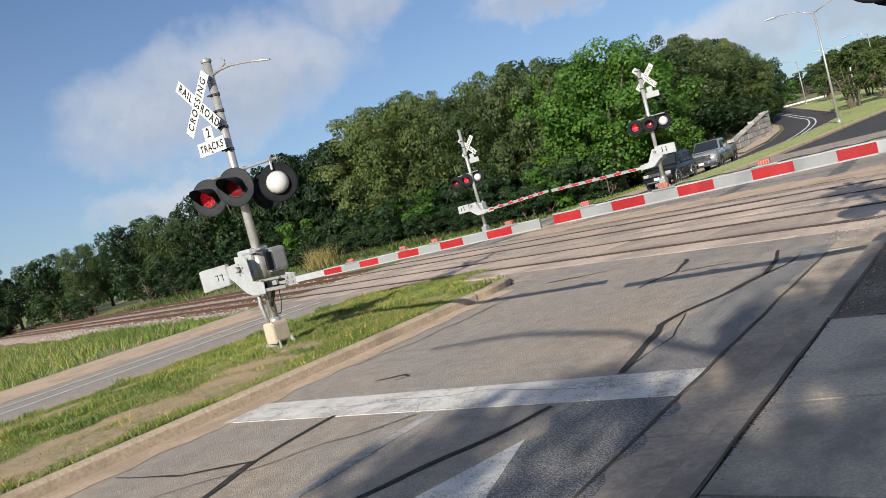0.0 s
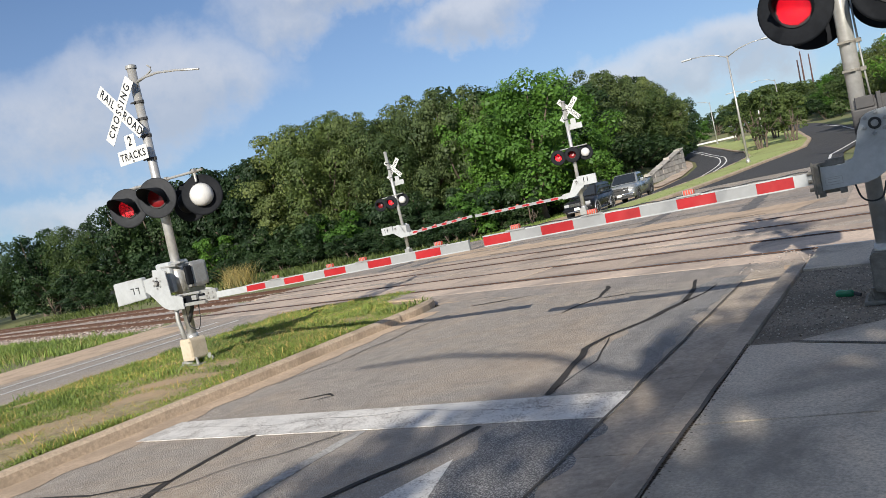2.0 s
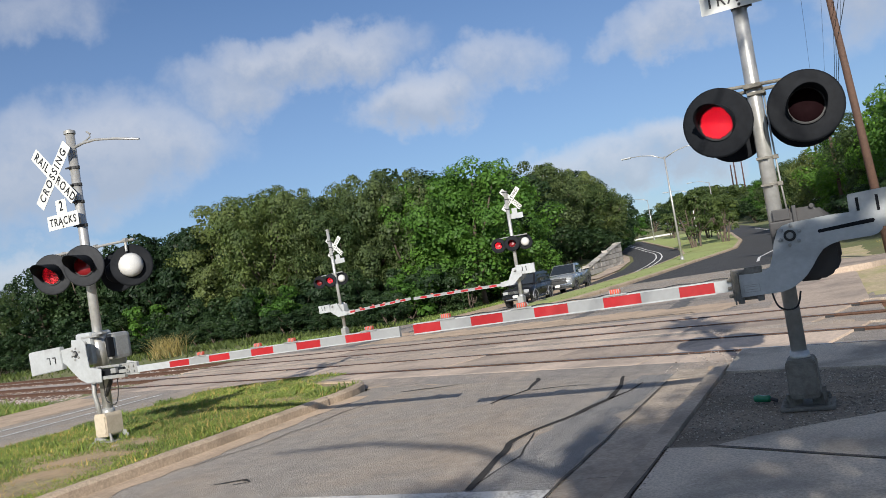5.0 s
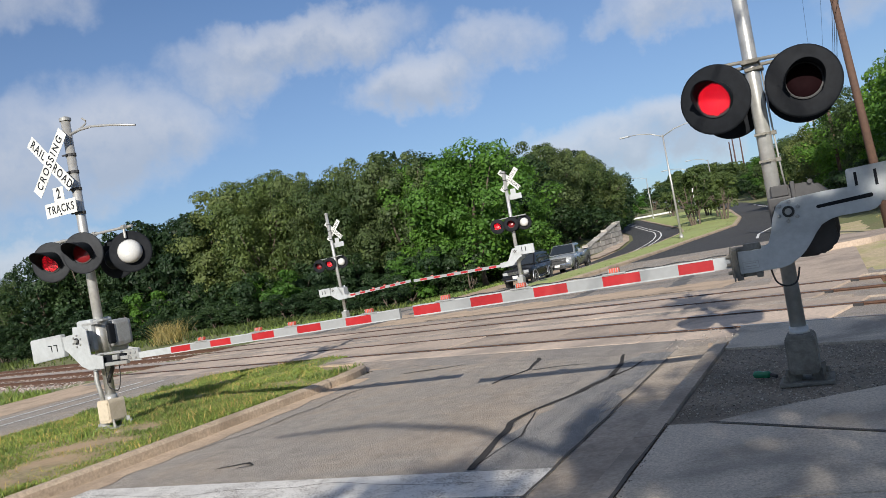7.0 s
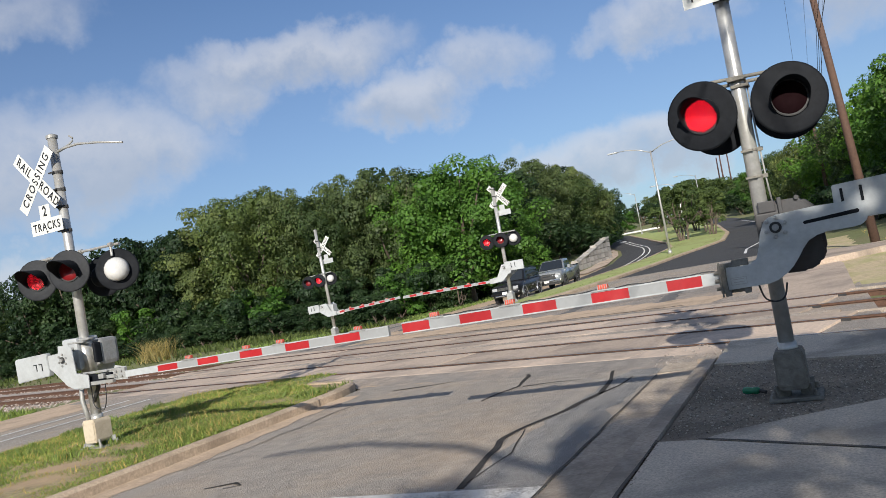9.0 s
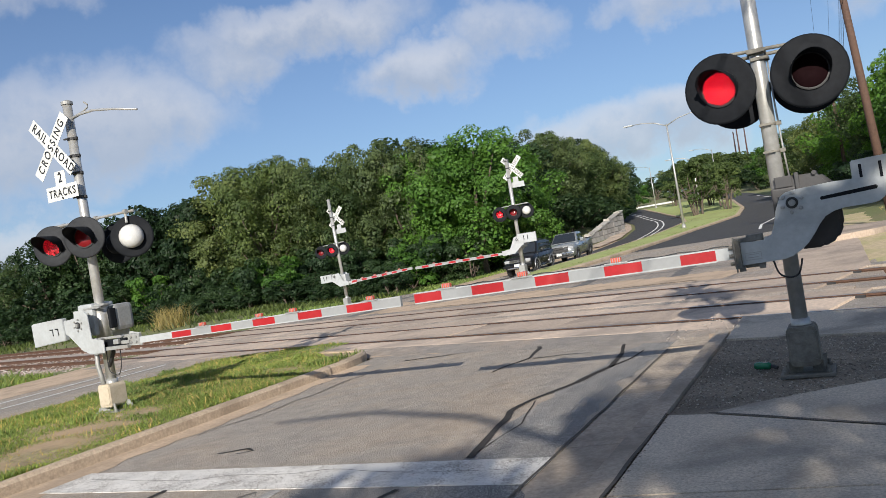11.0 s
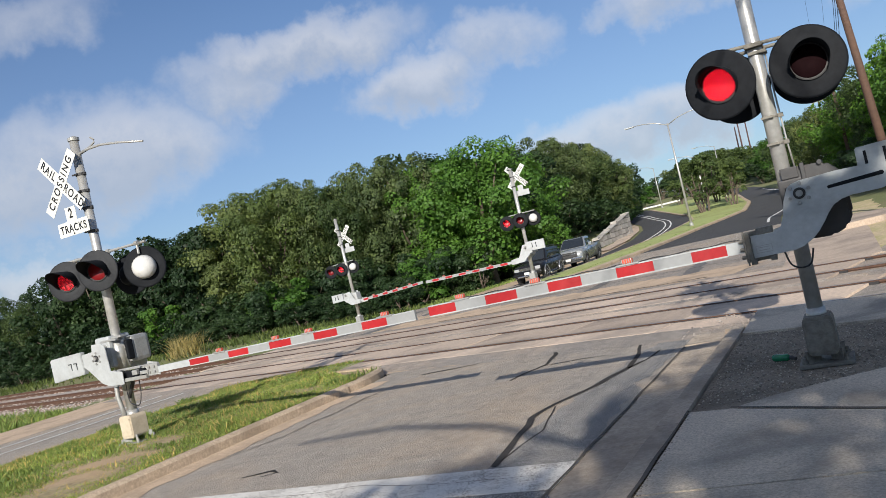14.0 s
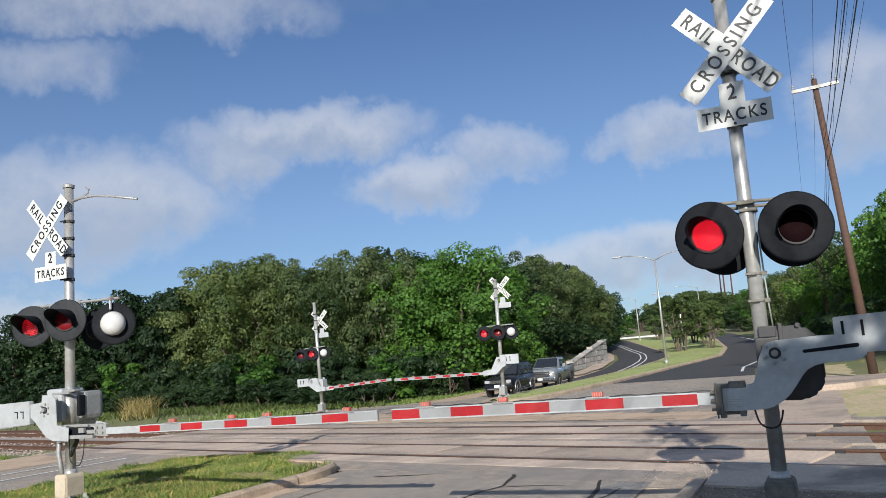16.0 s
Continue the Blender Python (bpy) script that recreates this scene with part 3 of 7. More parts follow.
for outline in ([(-1.515, 3.315), (1.6, 3.315), (1.6, 4.80), (-1.515, 4.51)], [(-1.515, 4.522), (1.6, 4.812), (1.6, 5.02), (0.11, 5.73), (-1.18, 6.33), (-1.515, 6.36)],
                [(-1.15, 6.36), (0.13, 5.768), (1.6, 5.06), (1.6, 8.2), (0.9, 7.68), (0.22, 7.25), (-0.36, 6.93), (-0.88, 6.61), (-1.1, 6.42)]):
    bm = plate(bmesh.new(), outline, -0.08, 0.14)
    bmesh.ops.bevel(bm, geom=[e for e in bm.edges if all(v.co.z > 0 for v in e.verts)], offset=0.008, segments=2, affect="EDGES")
    part("slab", bm, M_WALK, pavement)
bm = bmesh.new()
plate(bm, [(-1.52, 9.85), (1.6, 8.85), (1.6, 10.6), (-1.52, 11.6)], -0.08, 0.135)
part("slab", bm, M_WALK, pavement)
bm = bmesh.new()
plate(bm, [(-2.32, 10.36), (-1.5, 10.36), (-1.5, 11.6), (-2.3, 11.4)], -0.1, 0.012)
part("slab", bm, M_GUTTER, pavement, "tan dusty concrete ramp")
bm = bmesh.new()
plate(bm, [(-1.7, 18.3), (0.2, 17.8), (0.1, 26), (-0.5, 34), (-1.6, 60), (-3.2, 60), (-2.0, 30)], -0.1, 0.03)
part("slab", bm, M_PANEL, pavement, "dusty pink concrete path past the tracks")

# dry sandy bank beside the path, with a gravel spread near the sleepers
bank = thing("bank", "dry sandy bank with thin straw grass beside the path", "bank", kind="structure")
bm = bmesh.new()
xs, ys = np.linspace(-0.6, 9.0, 25), np.linspace(17.0, 47.0, 41)
grid = [[bm.verts.new((float(x) + (0.3 * noise.noise((0, y * 0.5, 3)) if x < 0 else 0), float(y), max(ground_height(float(x), float(y)), -0.06 if x < 3.5 else -9) + 0.06 + 0.05 * noise.noise((x * 0.7, y * 0.7, 2)) * min(1.0, x + 0.6))) for x in xs] for y in ys]
for ra, rb in zip(grid, grid[1:]):
    for k in range(24):
        bm.faces.new((ra[k], ra[k + 1], rb[k + 1], rb[k]))
part("soil", bm, M_SAND, bank, "sandy soil", True)
bm = plate(bmesh.new(), [(-1.2, 26.0), (0.54, 27.3), (1.2, 28.3), (6.0, 30.5), (6.0, 33.6), (1.37, 31.5), (0.43, 31.1), (-0.9, 32.7)], -0.1, 0.20)
part("slab", bm, M_PANEL, bank, "dusty pale side path")

# gravel bed round the mast
bm = bmesh.new()
plate(bm, [(-1.53, 6.3), (1.7, 5.9), (1.7, 8.9), (-1.53, 9.86)], -0.1, 0.108)
tagged(mesh_object("gravel_bed", bm, M_GRAVEL), "dark gravel and dirt bed round the signal mast", "ground", kind="structure")


def stones(name, region, count, size, mat, label, zf, seed, flat=0.6):
    rnd = random.Random(seed)
    v, f = [], []
    base = [(1, 0, 0), (-1, 0, 0), (0, 1, 0), (0, -1, 0), (0, 0, 1), (0, 0, -1)]
    tri = [(0, 2, 4), (2, 1, 4), (1, 3, 4), (3, 0, 4), (2, 0, 5), (1, 2, 5), (3, 1, 5), (0, 3, 5)]
    while len(v) < count * 6:
        p = region(rnd)
        s = size * rnd.uniform(0.45, 1.5)
        q = Euler((rnd.uniform(0, 6), rnd.uniform(0, 6), rnd.uniform(0, 6))).to_matrix()
        k = len(v)
        z = zf(*p)
        for b in base:
            c = q @ (Vector(b) * s * rnd.uniform(0.6, 1.1))
            v.append((p[0] + c.x, p[1] + c.y, z + c.z * flat + s * 0.2))
        f += [(k + a, k + b2, k + c2) for a, b2, c2 in tri]
    ob = arrays(name, v, f, mat)
    return tagged(ob, label, "gravel", kind="stuff")


stones("gravel", lambda r: (lambda x: (x, r.uniform(6.6 + 0.42 * max(0, x + 0.95), 9.8 - 0.32 * (x + 1.5))))(r.uniform(-1.5, 1.6)), 4800, 0.0108, M_STONE,
       "loose brown and white gravel chips", lambda x, y: 0.112, 3)
stones("leaf_litter", lambda r: (r.gauss(-1.52, 0.022), r.uniform(2.0, 6.4)) if r.random() < 0.4 else (lambda x: (x, r.uniform(6.5 + 0.5 * max(0, x + 0.95), 9.7 - 0.32 * (x + 1.5))))(-1.5 + 3 * r.random() ** 1.7), 1700, 0.008, M_LITTER,
       "dry brown leaf scraps along the kerb joint and gravel", lambda x, y: 0.138 if y < 6.45 else 0.118, 33, 0.25)
stones("litter_chips", lambda r: (r.uniform(-2.4, 0.2), r.uniform(10.5, 12.4)), 260, 0.014, M_BALLAST, "scattered pale stone chips", lambda x, y: 0.07 if x < -1.5 else 0.0, 5)


# ---- grass islands ----
def island(outline, top, label, mat_top, name):
    isl = thing(name, label, "traffic island", kind="structure")
    kerb_run("kerb", dense(outline + [outline[0]]), 0.19, 0.15, M_KERB, isl, inner=1)
    bm = bmesh.new()
    c = Vector((sum(p[0] for p in outline) / len(outline), sum(p[1] for p in outline) / len(outline)))
    rings = []
    for k, (s, h) in enumerate([(0.0, 0.11), (0.9, 0.16), (1.8, top)]):
        ring = []
        for p in dense(outline + [outline[0]], 0.6)[:-1]:
            d = c - Vector(p)
            L = d.length
            q = Vector(p) + d / L * min(L * 0.8, 0.15 + s)
            ring.append(bm.verts.new((q.x, q.y, rise(q.y) + h + (0.012 * noise.noise((q.x, q.y, 3)) if k else 0))))
        rings.append(ring)
    for a, b in zip(rings, rings[1:]):
        for i in range(len(a)):
            j = (i + 1) % len(a)
            bm.faces.new((a[i], a[j], b[j], b[i]))
    bm.faces.new(rings[-1])
    part("turf", bm, mat_top, isl)
    return isl


near_outline = [(-8.0, -24), (-8.0, 10.9)] + arc(-8.9, 11.3, 0.9, 1.6, -12, 88, 8) + [(-10.6, 13.5), (-12.2, 13.9)] + arc(-12.2, 12.6, 1.25, 1.3, 80, 180, 6) + [(-13.45, 8), (-13.45, -24)]
island(near_outline, 0.2, "grass island with dirt patches and a rounded tan concrete kerb", M_SOIL, "island_near")
far_r = [(along(MEDIAN_R, y), y) for y in range(33, 150, 4)]
far_l = [(along(MEDIAN_L, y), y) for y in range(149, 32, -4)]


def build_far_island():
    isl = thing("island_far", "long mown grass median with a tan kerb, lamp and small trees", "traffic island", kind="structure")
    edge = dense([(-11.9, 28.2), (-11.1, 29.6)] + far_r, 1.0)
    kerb_run("kerb", edge, 0.42, 0.15, M_KERB, isl, inner=1)
    kerb_run("kerb", dense([(-11.9, 28.2), (-12.8, 29.8)] + far_l[::-1], 1.0), 0.3, 0.15, M_KERB, isl, inner=-1)
    v, f = [], []
    ys = list(np.arange(29, 149, 2.0))
    for y in ys:
        a, b = along(MEDIAN_L, y) + 0.2, along(MEDIAN_R, y) - 0.3
        if y < 33:
            k = (y - 28.2) / 4.8
            a, b = -11.9 + (a + 11.9) * k, -11.9 + (b + 11.9) * k
        v += [(a, y, rise(y) + 0.12), (a * 0.7 + b * 0.3, y, rise(y) + 0.22), (a * 0.3 + b * 0.7, y, rise(y) + 0.22), (b, y, rise(y) + 0.12)]
    for j in range(len(ys) - 1):
        f += [(j * 4 + k, j * 4 + k + 1, j * 4 + k + 5, j * 4 + k + 4) for k in range(3)]
    arrays("turf", v, f, M_LAWN, isl)


build_far_island()


def blades(name, region, count, height, mat, label, zf, seed, width=0.012, lean=0.5, tuft=0.0):
    rnd = random.Random(seed)
    v, f = [], []
    done = 0
    while done < count:
        p = region(rnd)
        if p is None:
            continue
        done += 1
        z = zf(*p)
        a = rnd.uniform(0, 6.283)
        h = height * rnd.uniform(0.4, 1.3)
        if tuft:
            h *= max(0.3, 1 + tuft * noise.noise((p[0] * 1.6, p[1] * 1.6, 5.5)))
        wx, wy = math.cos(a) * width, math.sin(a) * width
        lx, ly = rnd.gauss(0, lean) * h, rnd.gauss(0, lean) * h
        k = len(v)
        v += [(p[0] - wx, p[1] - wy, z), (p[0] + wx, p[1] + wy, z), (p[0] + lx * 0.4 + wx * 0.7, p[1] + ly * 0.4 + wy * 0.7, z + h * 0.6),
              (p[0] + lx * 0.4 - wx * 0.7, p[1] + ly * 0.4 - wy * 0.7, z + h * 0.6), (p[0] + lx, p[1] + ly, z + h)]
        f += [(k, k + 1, k + 2, k + 3), (k + 3, k + 2, k + 4)]
    return tagged(arrays(name, v, f, mat), label, "grass", kind="stuff")


def on_island(rnd):
    x, y = rnd.uniform(-13.3, -8.18), 14.0 - 11.5 * rnd.random() ** 0.95
    lim = 13.7 if x < -9.5 else 12.6 - (x + 9.5) * 0.9
    if y > lim:
        return None
    bare = 1.1 * noise.noise((x * 0.75, y * 0.75, 7.3)) + 0.6 * noise.noise((x * 2.3, y * 2.3, 2.0))
    worn = max(0.0, 1 - math.hypot((x + 10.5) / 2.2, (y - 7.4) / 1.6)) + 0.3 * max(0.0, min(1.0, (x + 9.6) / 1.2)) * max(0.0, 1 - abs(y - 7.6) / 3.4)
    return (x, y) if bare + 1.05 - 1.5 * worn > rnd.uniform(-0.75, 0.85) else None


def weed_region(rnd):
    x, y = rnd.uniform(-13.5, -8.3), rnd.uniform(4.5, 12.5)
    return (x, y) if noise.noise((x * 1.5, y * 1.5, 4.4)) > 0.30 else None


blades("island_grass", on_island, 150000, 0.036, M_BLADE, "patchy green and yellowing grass on the island", lambda x, y: 0.135 + 0.04 * max(0.0, min(1.6, -8.3 - x, x + 13.3)), 11, 0.006, 0.7, 1.3)
blades("island_weeds", weed_region, 7000, 0.085, M_BLADE, "leafy weeds in clumps on the island", lambda x, y: 0.135 + 0.04 * max(0.0, min(1.6, -8.3 - x, x + 13.3)), 29, 0.009, 0.6, 1.0)
blades("island_straw", on_island, 8000, 0.075, M_STRAW, "dry stalks among the island grass", lambda x, y: 0.135 + 0.04 * max(0.0, min(1.6, -8.3 - x, x + 13.3)), 13, 0.005, 0.6, 1.5)


def verge_region(rnd):
    x = rnd.uniform(-60, -21.8)
    y = rnd.uniform(-2, 24)
    if y > track_y(x, 11.0) - 2.4 or noise.noise((x * 0.2, y * 0.2, 1)) < rnd.uniform(-0.6, 0.2) - 0.2:
        return None
    return (x, y)


blades("verge_grass", verge_region, 30000, 0.24, M_BLADE, "long rough grass between lane and track bed", ground_height, 12, 0.018)
blades("dry_grass", verge_region, 8000, 0.32, M_STRAW, "dry straw-coloured grass", ground_height, 14, 0.015)


def lawn_region(rnd):
    y = 29 + 60 * rnd.random() ** 1.6
    a, b = along(MEDIAN_L, y) + 0.35, along(MEDIAN_R, y) - 0.5
    if y < 33:
        k = (y - 28.2) / 4.8
        a, b = -11.9 + (a + 11.9) * k, -11.9 + (b + 11.9) * k
    return (rnd.uniform(a, b), y)


blades("median_grass", lawn_region, 3000, 0.03, M_BLADE, "short mown grass on the median", lambda x, y: rise(y) + 0.17, 15, 0.025)


def under_trees(rnd):
    y = rnd.uniform(30, 66)
    x = along(OPP_L, y) - 2.6 - abs(rnd.gauss(0, 3.0))
    return (x, y)


blades("roadside_grass", under_trees, 14000, 0.17, M_BLADE, "tall grass along the foot of the trees", ground_height, 16, 0.03)


def ballast_verge(rnd):
    x = rnd.uniform(-40, -21.8)
    return (x, track_y(x, 8.7) + rnd.uniform(-1.5, 0.9))


blades("trackside_grass", ballast_verge, 9000, 0.2, M_BLADE, "rough green grass along the ballast edge", lambda x, y: max(ground_height(x, y), -0.12), 18, 0.016, 0.45, 1.0)


def bank_region(rnd):
    x, y = rnd.uniform(1.3, 12), rnd.uniform(20, 60)
    return (x, y) if noise.noise((x * 0.3, y * 0.3, 4)) > rnd.uniform(-0.5, 0.3) else None


blades("bank_grass", bank_region, 9000, 0.2, M_STRAW, "short dry grass on the bank", ground_height, 17, 0.025)

# ---- tracks ----
ANGLE = math.degrees(math.atan(-0.30))
RAILS = [11.75, 13.3, 15.4, 16.95]


def track_pose(x, offset, z=0.0):
    return pose(x, track_y(x, offset), z, 0, 0, ANGLE)


def rail_profile(y0, up):
    return [(-0.07, -0.16), (0.07, -0.16), (0.065, -0.14), (0.012, -0.12), (0.012, -0.04), (0.036, -0.032), (0.036, 0.0), (-0.036, 0.0), (-0.036, -0.032), (-0.012, -0.04), (-0.012, -0.12), (-0.065, -0.14)]


for k, off in enumerate((12.525, 16.175)):
    tr = thing("railway_track", "rusty steel rails with pale worn heads on sleepers", "railway track", track_pose(0, off), "tracks", "structure")
    for side in (-0.7425, 0.7425):
        bm = bmesh.new()
        prof = rail_profile(0, 0)
        a = [bm.verts.new((-150, side + u, v + 0.05)) for u, v in prof]
        b = [bm.verts.new((60, side + u, v + 0.05)) for u, v in prof]
        n = len(prof)
        fs = [bm.faces.new((a[i], a[(i + 1) % n], b[(i + 1) % n], b[i])) for i in range(n)]
        bmesh.ops.recalc_face_normals(bm, faces=fs)
        r = part("rail", bm, M_RUST, tr)
        bm = bmesh.new()
        box(bm, (-45, side, 0.0525), (210, 0.05, 0.003))
        part("rail_head", bm, M_RAILTOP, r, "polished rail head")
    bm = bmesh.new()
    box(bm, (0, 0, 0), (0.22, 2.6, 0.15), bevel=0.012)
    me = bpy.data.meshes.new("sleeper")
    bm.to_mesh(me)
    bm.free()
    me.materials.append(M_SLEEPER)
    rnd = random.Random(k)
    for i in range(70):
        for x in ([-23.5 - i * 0.55] if i < 55 else [0.7 + (i - 55) * 0.55]):
            s = new("sleeper", me)
            s.parent = tr
            s.matrix_local = pose(x, rnd.gauss(0, 0.03), -0.16 + rnd.gauss(0, 0.006), 0, 0, rnd.gauss(0, 0.8))
    # panels of the crossing surface
    rows = [(-0.66, 0.66, M_PANEL), (-1.55, -0.83, M_PANEL), (0.83, 1.55, M_PANEL)]
    for y0, y1, mt in rows:
        bm = bmesh.new()
        box(bm, (0, (y0 + y1) / 2, 0), (2.405, y1 - y0, 0.12), bevel=0.004)
        me = bpy.data.meshes.new("panel")
        bm.to_mesh(me)
        bm.free()
        me.materials.append(mt)
        for i in range(9):
            p = new("panel", me)
            p.parent = tr
            p.matrix_local = pose(-20.9 + i * 2.42, 0, -0.026 + rnd.gauss(0, 0.003))
    # dusty asphalt feathered up to the panels
    for sgn in (-1, 1):
        wd = 0.9 if sgn == (-1 if k == 0 else 1) else 0.18
        bm = bmesh.new()
        ra, rb = [[bm.verts.new((x, sgn * yy, zz)) for yy, zz in ((1.553, 0.031), (1.553 + wd, -0.004), (1.553, -0.06))] for x in (-21.8, 0.35)]
        for j in range(3):
            bm.faces.new((ra[j], ra[(j + 1) % 3], rb[(j + 1) % 3], rb[j]))
        bm.faces.new(ra), bm.faces.new(rb[::-1])
        bmesh.ops.recalc_face_normals(bm, faces=bm.faces)
        part("apron_edge", bm, M_ASPHALT_OLD, tr, "dusty asphalt feathered up to the panels")
    for side in (-0.7425, 0.7425):
        for e in (-0.062, 0.062):
            bm = bmesh.new()
            box(bm, (-11.2, side + e * 0.98, 0.010), (22.0, 0.045, 0.05))
            part("flangeway_rubber", bm, M_PLASTIC, tr, "black rubber flangeway strip")

# ballast shoulders outside the crossing
for x0, x1 in ((-150, -22.6), (0.3, 60)):
    bm = bmesh.new()
    prof = [(-4.6, -0.4), (-3.3, -0.10), (5.6 - 2.0 + 0.2, -0.10), (5.6, -0.45)]
    a = [bm.verts.new((x0, y, z)) for y, z in prof]
    b = [bm.verts.new((x1, y, z)) for y, z in prof]
    for i in range(3):
        bm.faces.new((a[i], b[i], b[i + 1], a[i + 1]))
    bm.faces.new(a)
    bm.faces.new(b[::-1])
    ob = mesh_object("track_bed", bm, M_BALLAST_BED)
    ob.matrix_world = track_pose(0, 14.0)
    tagged(ob, "rust-stained pale ballast bed", "ballast", kind="structure")


bm = bmesh.new()
box(bm, (-87, 0, -0.085), (128, 1.0, 0.06), bevel=0.015)
ob = mesh_object("track_bed", bm, M_BALLAST)
ob.matrix_world = track_pose(0, 14.35)
tagged(ob, "pale clean ballast strip between the two tracks", "ballast", kind="structure")


def ballast_region(rnd):
    s = rnd.uniform(-26.5, 10) if rnd.random() < 0.25 else rnd.uniform(-62, -22.7)
    if -22.7 < s < 0.5:
        return None
    u = rnd.uniform(-4.3, 5.2)
    return tuple((track_pose(0, 14.0) @ Vector((s, u, 0)))[:2])


def ballast_pick(rnd):
    p = None
    while p is None:
        p = ballast_region(rnd)
    return p


def ballast_z(x, y):
    q = track_pose(0, 14.0).inverted() @ Vector((x, y, 0))
    return -0.1 - max(0.0, -3.3 - q.y) * 0.23 - max(0.0, q.y - 3.8) * 0.19


stones("ballast", ballast_pick, 9000, 0.05, M_BALLAST, "loose pale crushed ballast stones", ballast_z, 9, 0.8)
stones("edge_ballast", lambda r: (lambda x: (x, track_y(x, 11.1) + r.gauss(0, 0.22)))(r.uniform(-14, -6.0)), 1500, 0.017, M_STONE,
       "pale gravel spilled along the crossing edge", lambda x, y: -0.002, 19)

# ---- road markings, cracks, sealant ----
def ribbon(bm, pts, widths, z=0.006, wander=0.0, seed=0):
    rnd = random.Random(seed)
    ps = [Vector((*p, 0)) for p in dense(pts, 0.12)]
    n = len(ps)
    prev = None
    for i, p in enumerate(ps):
        d = (ps[min(i + 1, n - 1)] - ps[max(i - 1, 0)]).normalized()
        s = Vector((-d.y, d.x, 0))
        wd = float(np.interp(i / max(1, n - 1), np.linspace(0, 1, len(widths)), widths)) * (1 + 0.35 * noise.noise((p.x * 3, p.y * 3, seed)))
        c = p + s * wander * noise.noise((p.x * 1.7, p.y * 1.7, seed + 5))
        cur = [bm.verts.new(c + s * wd / 2 + Vector((0, 0, z))), bm.verts.new(c - s * wd / 2 + Vector((0, 0, z)))]
        if prev:
            bm.faces.new((prev[0], prev[1], cur[1], cur[0]))
        prev = cur
    return bm


bm = ribbon(bmesh.new(), [(-7.84, -20), (-7.84, 11.6)], [0.45, 0.6, 0.5, 0.62, 0.45], 0.005, 0.14, 61)
tagged(mesh_object("verge_near", bm, M_DUST), "red dust washed into the gutter along the island", "dust", kind="structure")
for i, (off, x0, x1, wd, z) in enumerate(((10.55, -13.5, -5.2, [0.5, 0.9, 0.6], 0.003), (19.5, -15.5, -2.6, [1.6, 2.8, 2.0], 0.002), (21.5, -19.0, -13.0, [0.9, 1.6, 1.0], 0.003))):
    bm = ribbon(bmesh.new(), [(x0, track_y(x0, off)), ((x0 + x1) / 2, track_y((x0 + x1) / 2, off)), (x1, track_y(x1, off))], wd, z, 0.35, 63 + i)
    tagged(mesh_object("sand_patch", bm, M_DUST), "pinkish sand swept along the edge of the crossing", "dust", kind="structure")
bm = ribbon(bmesh.new(), [(-1.70, 10.45), (-1.72, 11.2), (-1.85, 12.1)], [0.12, 0.45, 0.2], 0.018, 0.1, 67)
tagged(mesh_object("sand_patch", bm, M_DUST), "tan sand spilled at the end of the kerb", "dust", kind="structure")
bm = ribbon(bmesh.new(), [(-2.78, -12), (-2.72, 4), (-2.75, 8.0), (-2.6, 11.0)], [0.95, 1.0, 0.95, 0.5], 0.0025, 0.16, 62)
tagged(mesh_object("road_edge", bm, M_AGGREGATE), "coarse ravelled aggregate along the gutter", "road", kind="structure")
bm = bmesh.new()
box(bm, (-4.95, 5.49, 0.004), (5.3, 0.62, 0.005))
tagged(mesh_object("stop_line", bm, M_WHITE_LINE), "wide worn white stop line across the lane", "road marking", kind="structure")
bm = bmesh.new()
box(bm, (-4.52, 1.6, 0.004), (0.12, 7.1, 0.005))
tagged(mesh_object("lane_line", bm, M_FADED_LINE), "faded white line before the stop line", "road marking", kind="structure")
bm = bmesh.new()
plate(bm, [(-3.16, 4.42), (-3.46, 3.35), (-3.22, 3.45), (-3.22, 2.0), (-3.04, 2.0), (-3.04, 3.45), (-2.84, 3.35)], 0.003, 0.007)
tagged(mesh_object("lane_arrow", bm, M_WHITE_LINE), "white painted straight-ahead arrow in the lane", "road marking", kind="structure")
